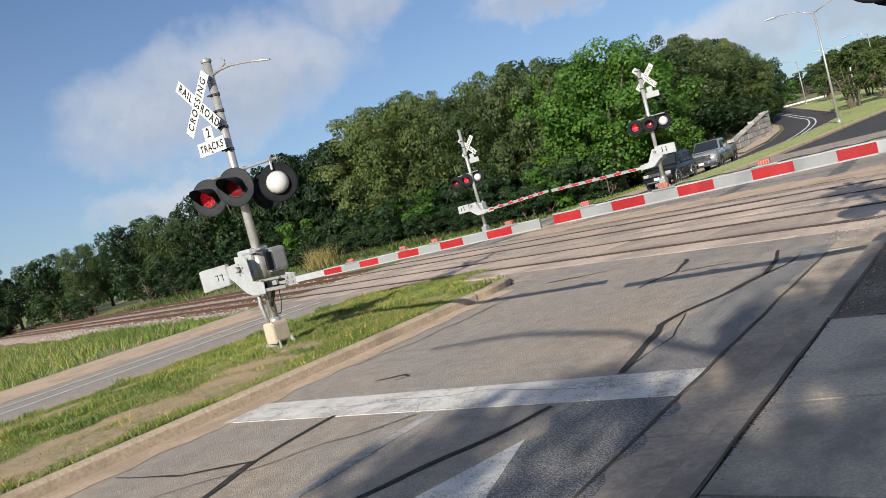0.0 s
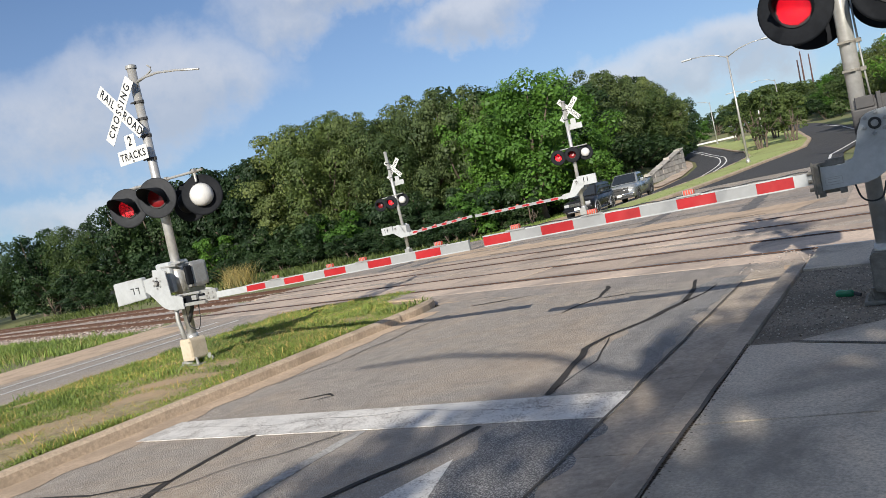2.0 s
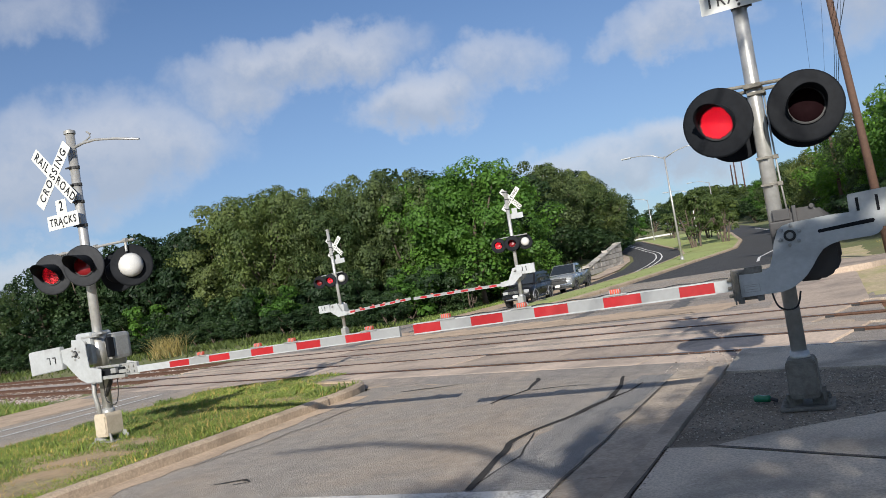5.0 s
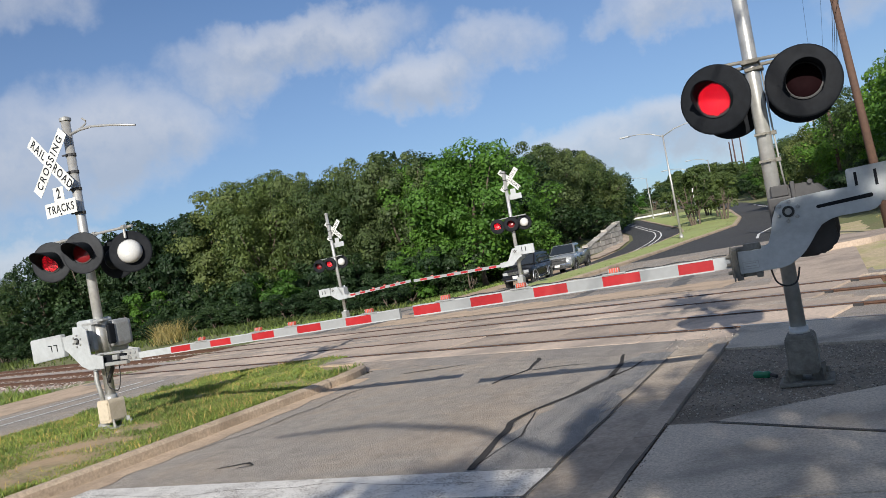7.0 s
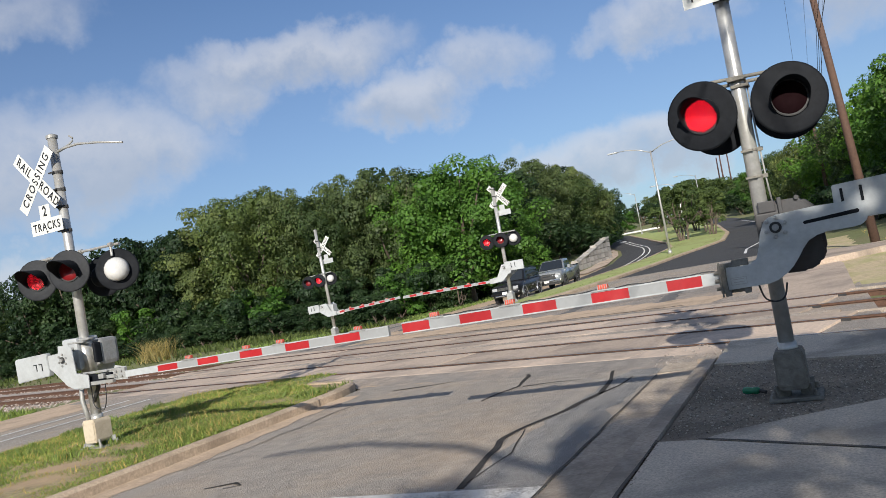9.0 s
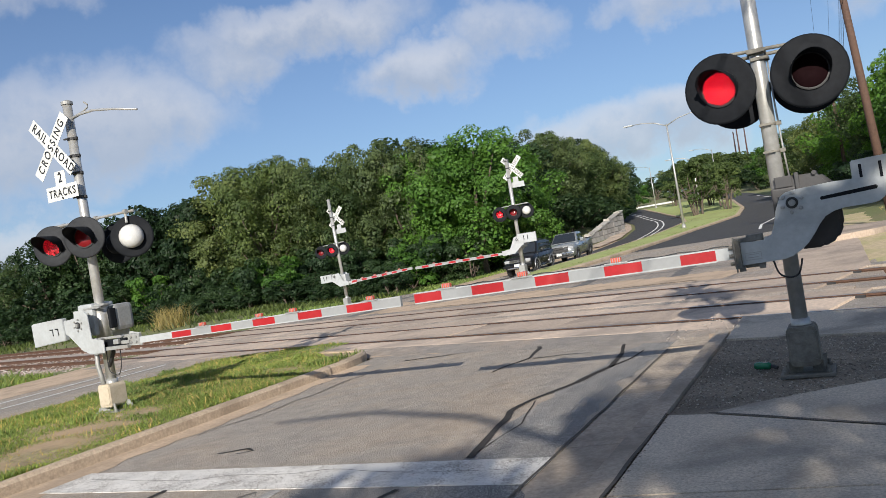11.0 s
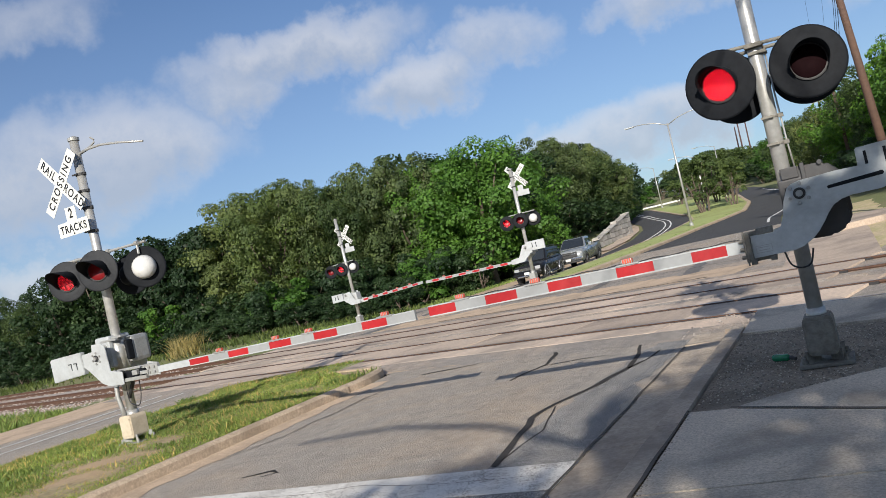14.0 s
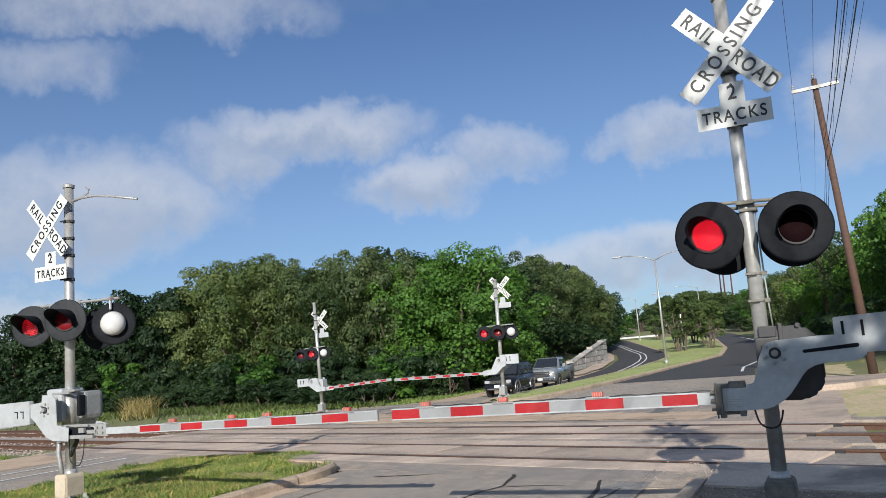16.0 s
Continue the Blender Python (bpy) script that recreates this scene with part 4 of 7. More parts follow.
SEALS = [
    ([(-3.06, 11.05), (-2.91, 10.27), (-2.82, 9.46), (-2.98, 8.78), (-3.12, 8.35), (-3.25, 7.95), (-3.32, 7.43), (-3.19, 6.7), (-3.08, 5.85)], [0.04, 0.07, 0.09, 0.065, 0.085, 0.07], 0.05),
    ([(-2.64, 10.38), (-2.7, 9.84), (-2.84, 9.40)], [0.02, 0.04, 0.05], 0.03),
    ([(-3.22, 7.85), (-3.0, 6.89), (-3.04, 6.47), (-3.08, 6.0)], [0.012, 0.02, 0.012], 0.05),
    ([(-4.91, 12.43), (-4.46, 11.43), (-4.35, 10.66), (-4.5, 10.24), (-4.56, 9.75)], [0.03, 0.07, 0.05, 0.03], 0.06),
    ([(-4.26, 10.59), (-3.91, 10.61), (-3.42, 10.62)], [0.04, 0.03, 0.02], 0.05),
    ([(-7.0, 11.59), (-6.43, 11.71), (-6.0, 11.88)], [0.05, 0.06, 0.03], 0.06),
    ([(-7.27, 12.37), (-6.71, 12.63), (-6.39, 13.2)], [0.03, 0.05, 0.04], 0.06),
    ([(-5.54, 12.65), (-5.26, 12.61), (-4.89, 12.46)], [0.03, 0.05, 0.03], 0.05),
    ([(-3.3, 5.1), (-3.5, 4.5), (-3.9, 3.4), (-4.2, 2.0)], [0.05, 0.07, 0.05], 0.06),
    ([(-5.84, 5.2), (-5.8, 4.6), (-5.74, 4.1), (-6.4, 3.8), (-7.4, 3.75)], [0.05, 0.06, 0.035, 0.02], 0.05),
    ([(-5.74, 4.1), (-5.5, 3.4), (-5.3, 2.0)], [0.08, 0.07, 0.05], 0.04),
    ([(-6.3, 6.35), (-6.0, 6.5), (-5.85, 6.4), (-6.0, 6.3)], [0.02, 0.06, 0.02], 0.02),
]
for i, (pts, wd, wander) in enumerate(SEALS):
    bm = ribbon(bmesh.new(), pts, wd, 0.008, wander, i)
    tagged(mesh_object("crack_seal", bm, M_TAR), "black tar seal poured along a crack in the asphalt", "crack seal", kind="structure")
CRACKS = [
    ([(-7.3, 5.55), (-5.9, 5.45), (-4.4, 5.62), (-2.5, 5.5)], [0.005, 0.009, 0.005]),
    ([(-6.3, 3.2), (-5.0, 4.6), (-4.7, 5.1)], [0.015, 0.02]),
    ([(-7.4, 7.2), (-7.2, 8.6), (-7.15, 10.6)], [0.02, 0.03]),
    ([(-9.0, 14.4), (-6.5, 13.4), (-4.2, 13.0)], [0.03, 0.05]),
    ([(-2.31, 3.0), (-2.31, 6.0), (-2.31, 10.3)], [0.018, 0.025, 0.02]),
    ([(-6.2, 12.6), (-5.4, 13.6), (-5.0, 14.6)], [0.02, 0.05]),
    ([(-12.5, 22.5), (-8.0, 21.0), (-3.5, 19.8)], [0.06, 0.1, 0.06]),
    ([(-15.0, 26.0), (-9.0, 24.6), (-3.0, 23.5)], [0.05, 0.08, 0.05]),
]
for i, (pts, wd) in enumerate(CRACKS):
    bm = ribbon(bmesh.new(), pts, wd, 0.011, 0.015 if i == 4 else 0.12, i + 20)
    tagged(mesh_object("crack", bm, M_CRACK), "thin dirty crack in the road surface", "crack", kind="structure")
bm = ribbon(bmesh.new(), [(-1.53, -2), (-1.53, 6.4)], [0.012, 0.03, 0.014, 0.034, 0.016, 0.03, 0.012], 0.146, 0.016, 50)
tagged(mesh_object("joint", bm, M_CRACK), "open dirt-filled joint behind the kerb", "joint", kind="structure")
bm = ribbon(bmesh.new(), [(-1.2, 6.36), (0.12, 5.75), (1.6, 5.04)], [0.026, 0.04, 0.028, 0.036], 0.143, 0.014, 51)
tagged(mesh_object("joint", bm, M_CRACK), "open dirt-filled joint between two pavement slabs", "joint", kind="structure")
for i, (pts, wd) in enumerate([([(-3.6, 12.2), (-4.2, 20), (-4.8, 29)], [0.3, 0.5, 0.3]), ([(-6.4, 12.6), (-7.3, 21), (-8.0, 30)], [0.3, 0.45, 0.3]),
                               ([(-16.4, 17), (-16.0, 24), (-15.2, 31)], [0.5, 0.7, 0.5]), ([(-18.4, 17), (-18.0, 24), (-17.4, 31)], [0.5, 0.6, 0.5])]):
    bm = ribbon(bmesh.new(), pts, wd, 0.001, 0.06, i + 70)
    tagged(mesh_object("tyre_track", bm, M_RUT), "dark worn wheel track over the crossing", "tyre track", kind="structure")


# ---- crossing signals ----
def signal_lamp(parent, m, lit, back=M_BLACK, dome=False, depth=0.27, glow=M_LED, dark=M_LENS):
    """A flashing-light unit that faces -y of the pose m: disc, shell, hood and lens."""
    bm = dish(bmesh.new(), [(0.0, -0.004), (0.285, -0.004), (0.305, 0.0), (0.305, 0.012), (0.28, 0.014), (0.0, 0.014)], 40, m)
    disc = part("background_disc", bm, M_BLACK if dome else back, parent, "round matt black background disc", True)
    prof = [(0.17, 0.014), (0.175, 0.07), (0.15, 0.14), (0.09, 0.18), (0.0, 0.19)] if dome else [(0.16, 0.014), (0.165, 0.09), (0.11, 0.16), (0.0, 0.17)]
    bm = dish(bmesh.new(), prof, 24, m)
    part("shell", bm, back, disc, "white rounded lamp shell" if dome else "", True)
    bm = bmesh.new()
    n, r0 = 26, 0.158
    outer, inner = [], []
    for k in range(n + 1):
        a = radians(-38 + 256 * k / n)
        reach = depth * (0.35 + 0.65 * max(0.0, math.sin(a)) ** 0.7) if math.sin(a) > 0 else depth * 0.35 * (1 + math.sin(a))
        for ring, r in ((outer, r0), (inner, r0 - 0.006)):
            ring.append([bm.verts.new(m @ Vector((r * math.cos(a), y, r * math.sin(a) - (0.03 * -y)))) for y in (-0.004, -reach - 0.01)])
    for k in range(n):
        for ring in (outer, inner):
            bm.faces.new((ring[k][0], ring[k + 1][0], ring[k + 1][1], ring[k][1]))
        bm.faces.new((outer[k][1], outer[k + 1][1], inner[k + 1][1], inner[k][1]))
    bmesh.ops.recalc_face_normals(bm, faces=bm.faces)
    part("hood", bm, M_BLACK, disc, "black hood over the lens", True)
    bm = dish(bmesh.new(), [(0.0, -0.035), (0.08, -0.031), (0.13, -0.018), (0.15, -0.006), (0.15, -0.002), (0.0, -0.002)], 28, m)
    lens = part("lens", bm, M_LED_GAP if lit else dark, disc, "lit red lens" if lit else "dark unlit red lens", True)
    bm = dish(bmesh.new(), [(0.158, -0.012), (0.158, -0.02), (0.147, -0.022), (0.147, -0.01)], 32, m)
    part("lens_ring", bm, M_PLASTIC, disc)
    if lit:
        bm = bmesh.new()
        p = 0.0172
        for j in range(-10, 11):
            for i in range(-10, 11):
                x, z = (i + 0.5 * (j % 2)) * p, j * p * 0.88
                q = math.hypot(x, z)
                if q < 0.138:
                    y = -0.0385 + 0.9 * q * q
                    bm.faces.new([bm.verts.new(m @ Vector((x + 0.0054 * math.cos(c), y, z + 0.0054 * math.sin(c)))) for c in (0.3, 1.35, 2.4, 3.44, 4.5, 5.54)])
        part("led_face", bm, glow, lens, "glowing red light-emitting dots")
    return disc


def crossbuck(parent, m, plate_text=True):
    """X of two white blades with black letters, and the plate below it, facing -y of m."""
    for k, (ang, word, dy) in enumerate(((47.5, "RAIL ROAD", 0.0), (-47.0, "CROSSING", -0.006))):
        mm = m @ pose(0, dy, 0, 0, ang, 0)
        bm = bmesh.new()
        box(bm, (0, 0, 0), (1.12, 0.004, 0.20))
        bmesh.ops.transform(bm, matrix=mm, verts=bm.verts)
        blade = part("crossbuck_blade", bm, M_SIGN, parent, "white reflective blade with black letters")
        if k:
            lettering("lettering", word, 0.185, mm @ pose(0, -0.0035, 0), M_INK, blade, 1.42, 0.80)
        else:
            lettering("lettering", "RAIL", 0.185, mm @ pose(-0.325, -0.0035, 0), M_INK, blade, 1.26, 0.80)
            lettering("lettering", "ROAD", 0.185, mm @ pose(0.325, -0.0035, 0), M_INK, blade, 1.26, 0.80)


def track_plate(parent, m, written=True, mat=None):
    bm = bmesh.new()
    slab(bm, [(-0.34, -0.11), (0.34, -0.11), (0.34, 0.11), (0.115, 0.11), (0.115, 0.32), (-0.115, 0.32), (-0.115, 0.11), (-0.34, 0.11)], -0.002, 0.002)
    bmesh.ops.transform(bm, matrix=m, verts=bm.verts)
    p = part("track_count_plate", bm, mat or M_SIGN, parent, "white plate with the number of tracks" if written else "bare grey back of a sign plate")
    if written:
        lettering("lettering", "TRACKS", 0.165, m @ pose(0, -0.004, -0.005), M_INK, p, 1.22, 0.84)
        lettering("lettering", "2", 0.20, m @ pose(0, -0.004, 0.215), M_INK, p, 1.0, 0.9)
        for z in (-0.085, 0.295):
            part("bolt", dish(bmesh.new(), [(0.014, -0.012), (0.014, -0.002)], 10, m @ pose(0, 0, z)), M_PLASTIC, p)
    return p


def bands(parent, zs, r, mat=M_PLASTIC, half=0.02):
    for z in zs:
        bm = bmesh.new()
        rod(bm, (0, 0, z - half), (0, 0, z + half), r + 0.008, n=20)
        box(bm, (r + 0.02, -0.01, z), (0.05, 0.03, 0.035))
        box(bm, (-r * 0.3, -r - 0.02, z), (0.10, 0.03, 0.02))
        part("clamp_band", bm, mat, parent)


def gate_arm(parent, y, x0, z0, x1, z1, h0, h1, cuts, first_red, lights, cable=False):
    """A striped arm from its root (x0, z0) to its tip (x1, z1); cuts: the shares of its length at which the colours change."""
    d = Vector((x1 - x0, 0, z1 - z0))
    up = Vector((0, 0, 1))
    arm = None
    red = first_red
    for a, b in zip(cuts, cuts[1:]):
        bm = bmesh.new()
        pts = []
        for s in (a, b):
            c = Vector((x0, y, z0)) + d * s
            h = (h0 + (h1 - h0) * s) / 2
            pts.append([c + Vector((0, dy, 0)) + up * dz for dy, dz in ((-0.02, -h), (0.02, -h), (0.02, h), (-0.02, h))])
        vs = [[bm.verts.new(p) for p in ring] for ring in pts]
        for k in range(4):
            bm.faces.new((vs[0][k], vs[0][(k + 1) % 4], vs[1][(k + 1) % 4], vs[1][k]))
        bm.faces.new(vs[0][::-1])
        bm.faces.new(vs[1])
        bmesh.ops.recalc_face_normals(bm, faces=bm.faces)
        if arm is None:
            arm = part("gate_arm", bm, M_ALU, parent, "long tapered gate arm with red and grey-white stripes")
        else:
            part("stripe", bm, M_ARM_RED if red else M_ARM_WHITE, arm, "red reflective stripe" if red else "grey-white reflective stripe")
            red = not red
    for e in (-1, 1):
        bm = bmesh.new()
        vs = []
        for s in (cuts[1], 1.0):
            c = Vector((x0, y, z0)) + d * s + up * (e * (h0 + (h1 - h0) * s) / 2)
            vs.append([bm.verts.new(c + Vector((0, dy, dz))) for dy, dz in ((-0.0235, -0.006), (0.0235, -0.006), (0.0235, 0.006), (-0.0235, 0.006))])
        for k in range(4):
            bm.faces.new((vs[0][k], vs[0][(k + 1) % 4], vs[1][(k + 1) % 4], vs[1][k]))
        bm.faces.new(vs[0])
        bm.faces.new(vs[1])
        bmesh.ops.recalc_face_normals(bm, faces=bm.faces)
        part("edge_trim", bm, M_ALU, arm, "pale metal edge of the arm")
    for s in lights:
        c = Vector((x0, y, z0)) + d * s
        h = (h0 + (h1 - h0) * s) / 2
        bm = bmesh.new()
        box(bm, (c.x, c.y, c.z + h + 0.008), (0.22, 0.07, 0.016), bevel=0.004)
        lamp = part("arm_light", bm, M_CAST, arm, "small red marker light on the arm")
        bm = bmesh.new()
        box(bm, (c.x, c.y, c.z + h + 0.038), (0.10, 0.05, 0.045), bevel=0.012)
        part("marker_lens", bm, M_AMBER, lamp)
        bm = bmesh.new()
        for k in range(5):
            box(bm, (c.x - 0.045 + k * 0.0225, c.y - 0.028, c.z + h + 0.038), (0.006, 0.006, 0.04))
        part("lens_guard", bm, M_CAST, lamp)
    if cable:
        pts = [Vector((x0, y - 0.005, z0)) + d * s + up * ((h0 + (h1 - h0) * s) / 2 + 0.008 + 0.012 * math.sin(s * 31) ** 2) for s in np.linspace(0.02, 0.86, 40)]
        part("arm_cable", pipe(bmesh.new(), pts, 0.006, 5), M_CABLE, arm, "thin black cable laid along the arm")
    return arm


def mast_base(parent, r, top, box_mat, plate_z=0.02):
    bm = bmesh.new()
    box(bm, (0, 0, plate_z), (0.44, 0.40, 0.035), bevel=0.008)
    for sx in (-0.17, 0.17):
        for sy in (-0.15, 0.15):
            rod(bm, (sx, sy, -0.02), (sx, sy, plate_z + 0.075), 0.014, n=8)
            rod(bm, (sx, sy, plate_z + 0.02), (sx, sy, plate_z + 0.045), 0.026, n=6)
    for k in range(4):
        q = pose(0, 0, 0, 0, 0, 45 + 90 * k)
        box(bm, (0.14, 0, plate_z + 0.07), (0.14, 0.025, 0.11), q)
    base = part("base_plate", bm, M_CAST_DIRTY if box_mat is M_CAST_DIRTY else M_CAST, parent, "bolted cast base plate")
    bm = bmesh.new()
    slab(bm, [(-0.125, 0.13), (-0.10, 0.10), (0.10, 0.10), (0.125, 0.13), (0.125, 0.40), (0.105, 0.44), (-0.105, 0.44), (-0.125, 0.40)], -0.17, 0.13, 0.008)
    jb = part("junction_box", bm, box_mat, base, "weathered junction box at the foot of the mast")
    bm = bmesh.new()
    box(bm, (0, -0.176, 0.27), (0.215, 0.012, 0.27), bevel=0.005)
    for sx in (-0.09, 0.09):
        for z in (0.155, 0.385):
            dish(bm, [(0.010, -0.19), (0.010, -0.18)], 8, pose(sx, 0, z))
    part("cover", bm, box_mat, jb)
    bm = bmesh.new()
    rod(bm, (0, 0, 0.40), (0, 0, top), r, r * 0.93, 28)
    rod(bm, (0, 0, 0.40), (0, 0, 0.50), r + 0.025, r + 0.012, 28)
    part("mast", bm, M_GALV, parent, "round galvanised steel mast", True)
    bm = bmesh.new()
    dish(bm, [(r + 0.012, -0.02), (r + 0.012, 0.025), (r * 0.4, 0.05), (0.0, 0.052)], 20, pose(0, 0, top, 90, 0, 0))
    part("mast_cap", bm, M_CAST, parent)


def hub(parent, x, y, z, r=0.028):
    bm = dish(bmesh.new(), [(0.0, -0.03), (r, -0.03), (r, 0.0), (r * 1.6, 0.0), (r * 1.6, 0.012), (0, 0.012)], 16, pose(x, y, z))
    for k in range(6):
        a = radians(20 + 60 * k)
        dish(bm, [(0.0, -0.014), (0.015, -0.012), (0.017, 0.0), (0.0, 0.0)], 8, pose(x + 0.082 * math.cos(a), y, z + 0.082 * math.sin(a)))
    h = part("hub", bm, M_CAST, parent, "bolted pivot hub")
    bm = dish(bmesh.new(), [(r * 1.25, -0.002), (r * 1.25, -0.012), (r * 1.75, -0.012), (r * 1.75, -0.002)], 20, pose(x, y, z))
    part("hub_ring", bm, M_PLASTIC, h, "dark ring round the pivot")


def cable_loop(parent, pts, r=0.008):
    ps = [Vector(p) for p in pts]
    out = []
    for i in range(len(ps) - 1):
        p0, p1, p2, p3 = ps[max(i - 1, 0)], ps[i], ps[i + 1], ps[min(i + 2, len(ps) - 1)]
        for k in range(5):
            t = k / 5
            out.append(0.5 * (2 * p1 + (p2 - p0) * t + (2 * p0 - 5 * p1 + 4 * p2 - p3) * t * t + (3 * p1 - p0 - 3 * p2 + p3) * t ** 3))
    part("cable", pipe(bmesh.new(), out + [ps[-1]], r, 6), M_CABLE, parent, "slack black cable")


def near_right_signal():
    s = thing("crossing_signal", "galvanised crossing signal with crossbuck, red lamps, lowered gate, in gravel", "crossing signal",
              pose(-0.536, 7.66, 0.112, 0, 0.4, 0), "crossing signals")
    mast_base(s, 0.066, 4.85, M_CAST_DIRTY)
    # lamps on a cross arm
    bm = bmesh.new()
    rod(bm, (-0.36, -0.10, 2.89), (0.46, -0.10, 2.845), 0.016, n=12)
    rod(bm, (-0.36, 0.10, 2.86), (0.46, 0.10, 2.84), 0.016, n=12)
    box(bm, (0, 0, 2.865), (0.15, 0.24, 0.04), bevel=0.01)
    box(bm, (0.02, 0, 2.80), (0.15, 0.16, 0.03), bevel=0.006)
    part("cross_arm", bm, M_CAST_DIRTY, s, "dull pipe arm that carries the lamps")
    signal_lamp(s, pose(-0.315, -0.28, 2.585, 0, 0, -9), True)
    signal_lamp(s, pose(0.40, -0.28, 2.57, 0, 0, 8), False)
    signal_lamp(s, pose(-0.24, 0.22, 2.56, 0, 0, 172), False)
    signal_lamp(s, pose(0.36, 0.22, 2.57, 0, 0, 185), False)
    crossbuck(s, pose(0.014, -0.155, 4.287))
    track_plate(s, pose(0.016, -0.15, 3.668, 0, 0, 0) @ Matrix.Diagonal((0.95, 1, 0.95, 1)))
    bands(s, (1.98, 2.22), 0.064, M_CAST_DIRTY, 0.009)
    bands(s, (3.60, 4.1, 4.45), 0.064)
    # gate mechanism
    bm = bmesh.new()
    slab(bm, [(-0.02, 1.22), (0.10, 1.10), (0.29, 1.095), (0.41, 1.15), (0.47, 1.26), (0.465, 1.45), (0.45, 1.62), (0.34, 1.735), (0.06, 1.745), (-0.02, 1.68)], -0.10, 0.32, 0.03)
    gm = part("gate_machine", bm, M_HOUSING, s, "dark grey rounded gate drive housing")
    bm = bmesh.new()
    box(bm, (0.16, -0.11, 1.69), (0.035, 0.03, 0.15), bevel=0.006)
    box(bm, (0.05, -0.105, 1.70), (0.14, 0.02, 0.10), bevel=0.008)
    rod(bm, (0.30, -0.10, 1.74), (0.30, 0.25, 1.74), 0.02, n=10)
    part("housing_rib", bm, M_HOUSING, gm)
    part("conduit", pipe(bmesh.new(), [(0.10, 0.02, 1.73), (0.09, 0.0, 1.95), (0.08, 0.0, 2.4), (0.078, 0.0, 2.78)], 0.008, 8), M_GALV, s, "thin conduit up the mast", True)
    bm = bmesh.new()
    box(bm, (0.06, -0.2, 1.5), (0.12, 0.2, 0.16), bevel=0.01)
    box(bm, (0.04, 0.0, 1.40), (0.2, 0.22, 0.5), bevel=0.015)
    part("drive_bracket", bm, M_HOUSING, s)
    out = [(0.018, 1.577), (0.06, 1.607), (0.128, 1.621), (0.421, 1.635), (0.72, 1.628), (0.775, 1.615), (0.81, 1.575), (0.815, 1.511), (0.79, 1.452), (0.748, 1.422), (0.70, 1.413),
           (0.486, 1.41), (0.41, 1.395), (0.34, 1.362), (0.29, 1.305), (0.25, 1.246), (0.19, 1.17), (0.137, 1.123), (0.056, 1.074), (-0.02, 1.053), (-0.196, 1.049),
           (-0.363, 1.046), (-0.350, 1.243), (-0.19, 1.236), (-0.13, 1.245), (-0.09, 1.28), (-0.054, 1.371), (-0.028, 1.475)]
    for yy in (-0.335, 0.30):
        bm = slab(bmesh.new(), out, yy, yy + 0.014, 0.003)
        p = part("arm_support", bm, M_ALU, s, "curved grey aluminium arm support plate")
        if yy < 0:
            bm = bmesh.new()
            slab(bm, [(0.33, 1.50), (0.74, 1.522), (0.75, 1.54), (0.74, 1.556), (0.33, 1.528), (0.32, 1.515)], yy - 0.003, yy + 0.003)
            part("slot", bm, M_BLACK, p, "dark adjusting slot")
            bm = bmesh.new()
            for x, z, sx, sz in ((-0.26, 1.145, 0.13, 0.004), (-0.26, 1.085, 0.13, 0.004), (-0.325, 1.115, 0.004, 0.06), (-0.195, 1.115, 0.004, 0.06), (-0.26, 1.13, 0.09, 0.006), (-0.26, 1.105, 0.09, 0.006)):
                box(bm, (x, yy - 0.002, z), (sx, 0.004, sz))
            part("maker_plate", bm, M_CAST, p, "small stamped plate with unreadable marks")
    hub(s, 0.107, -0.34, 1.515)
    bm = bmesh.new()
    slab(bm, [(0.572, 1.475), (0.985, 1.475), (1.16, 1.485), (1.16, 1.80), (0.985, 1.79), (0.58, 1.777)], -0.29, -0.17, 0.008)
    cw = part("counterweight", bm, M_ALU, s, "thick grey counterweight plate")
    for x in (0.645, 0.79):
        part("slot", box(bmesh.new(), (x, -0.2925, 1.675), (0.022, 0.006, 0.13)), M_BLACK, cw, "dark slot in the counterweight")
    bm = bmesh.new()
    box(bm, (-0.385, -0.30, 1.145), (0.06, 0.16, 0.24), bevel=0.006)
    box(bm, (-0.33, -0.26, 1.25), (0.18, 0.1, 0.06), bevel=0.006)
    box(bm, (-0.30, -0.25, 1.03), (0.24, 0.08, 0.03), bevel=0.006)
    for z in (1.07, 1.14, 1.21):
        rod(bm, (-0.45, -0.36, z), (-0.36, -0.36, z), 0.016, n=8)
    box(bm, (-0.40, -0.385, 1.145), (0.012, 0.03, 0.30), bevel=0.003)
    box(bm, (-0.36, -0.345, 1.02), (0.05, 0.05, 0.05), pose(0, 0, 0), 0.004)
    box(bm, (-0.20, -0.33, 1.022), (0.05, 0.04, 0.04), bevel=0.004)
    box(bm, (-0.23, -0.30, 1.27), (0.14, 0.05, 0.06), bevel=0.006)
    part("arm_clamp", bm, M_CAST_DIRTY, s, "bolted clamp at the arm root")
    gate_arm(s, -0.32, -0.38, 1.162, -3.628, 1.142, 0.105, 0.105, [0, 0.057, 0.151, 0.258, 0.367, 0.475, 0.581, 0.685, 0.793, 0.901, 1.0], True, (0.33, 0.62, 0.88), True)
    cable_loop(s, [(-0.12, -0.2, 1.05), (-0.09, -0.2, 0.93), (-0.02, -0.16, 0.88), (0.06, -0.1, 0.9), (0.10, -0.06, 1.02)])
    return s


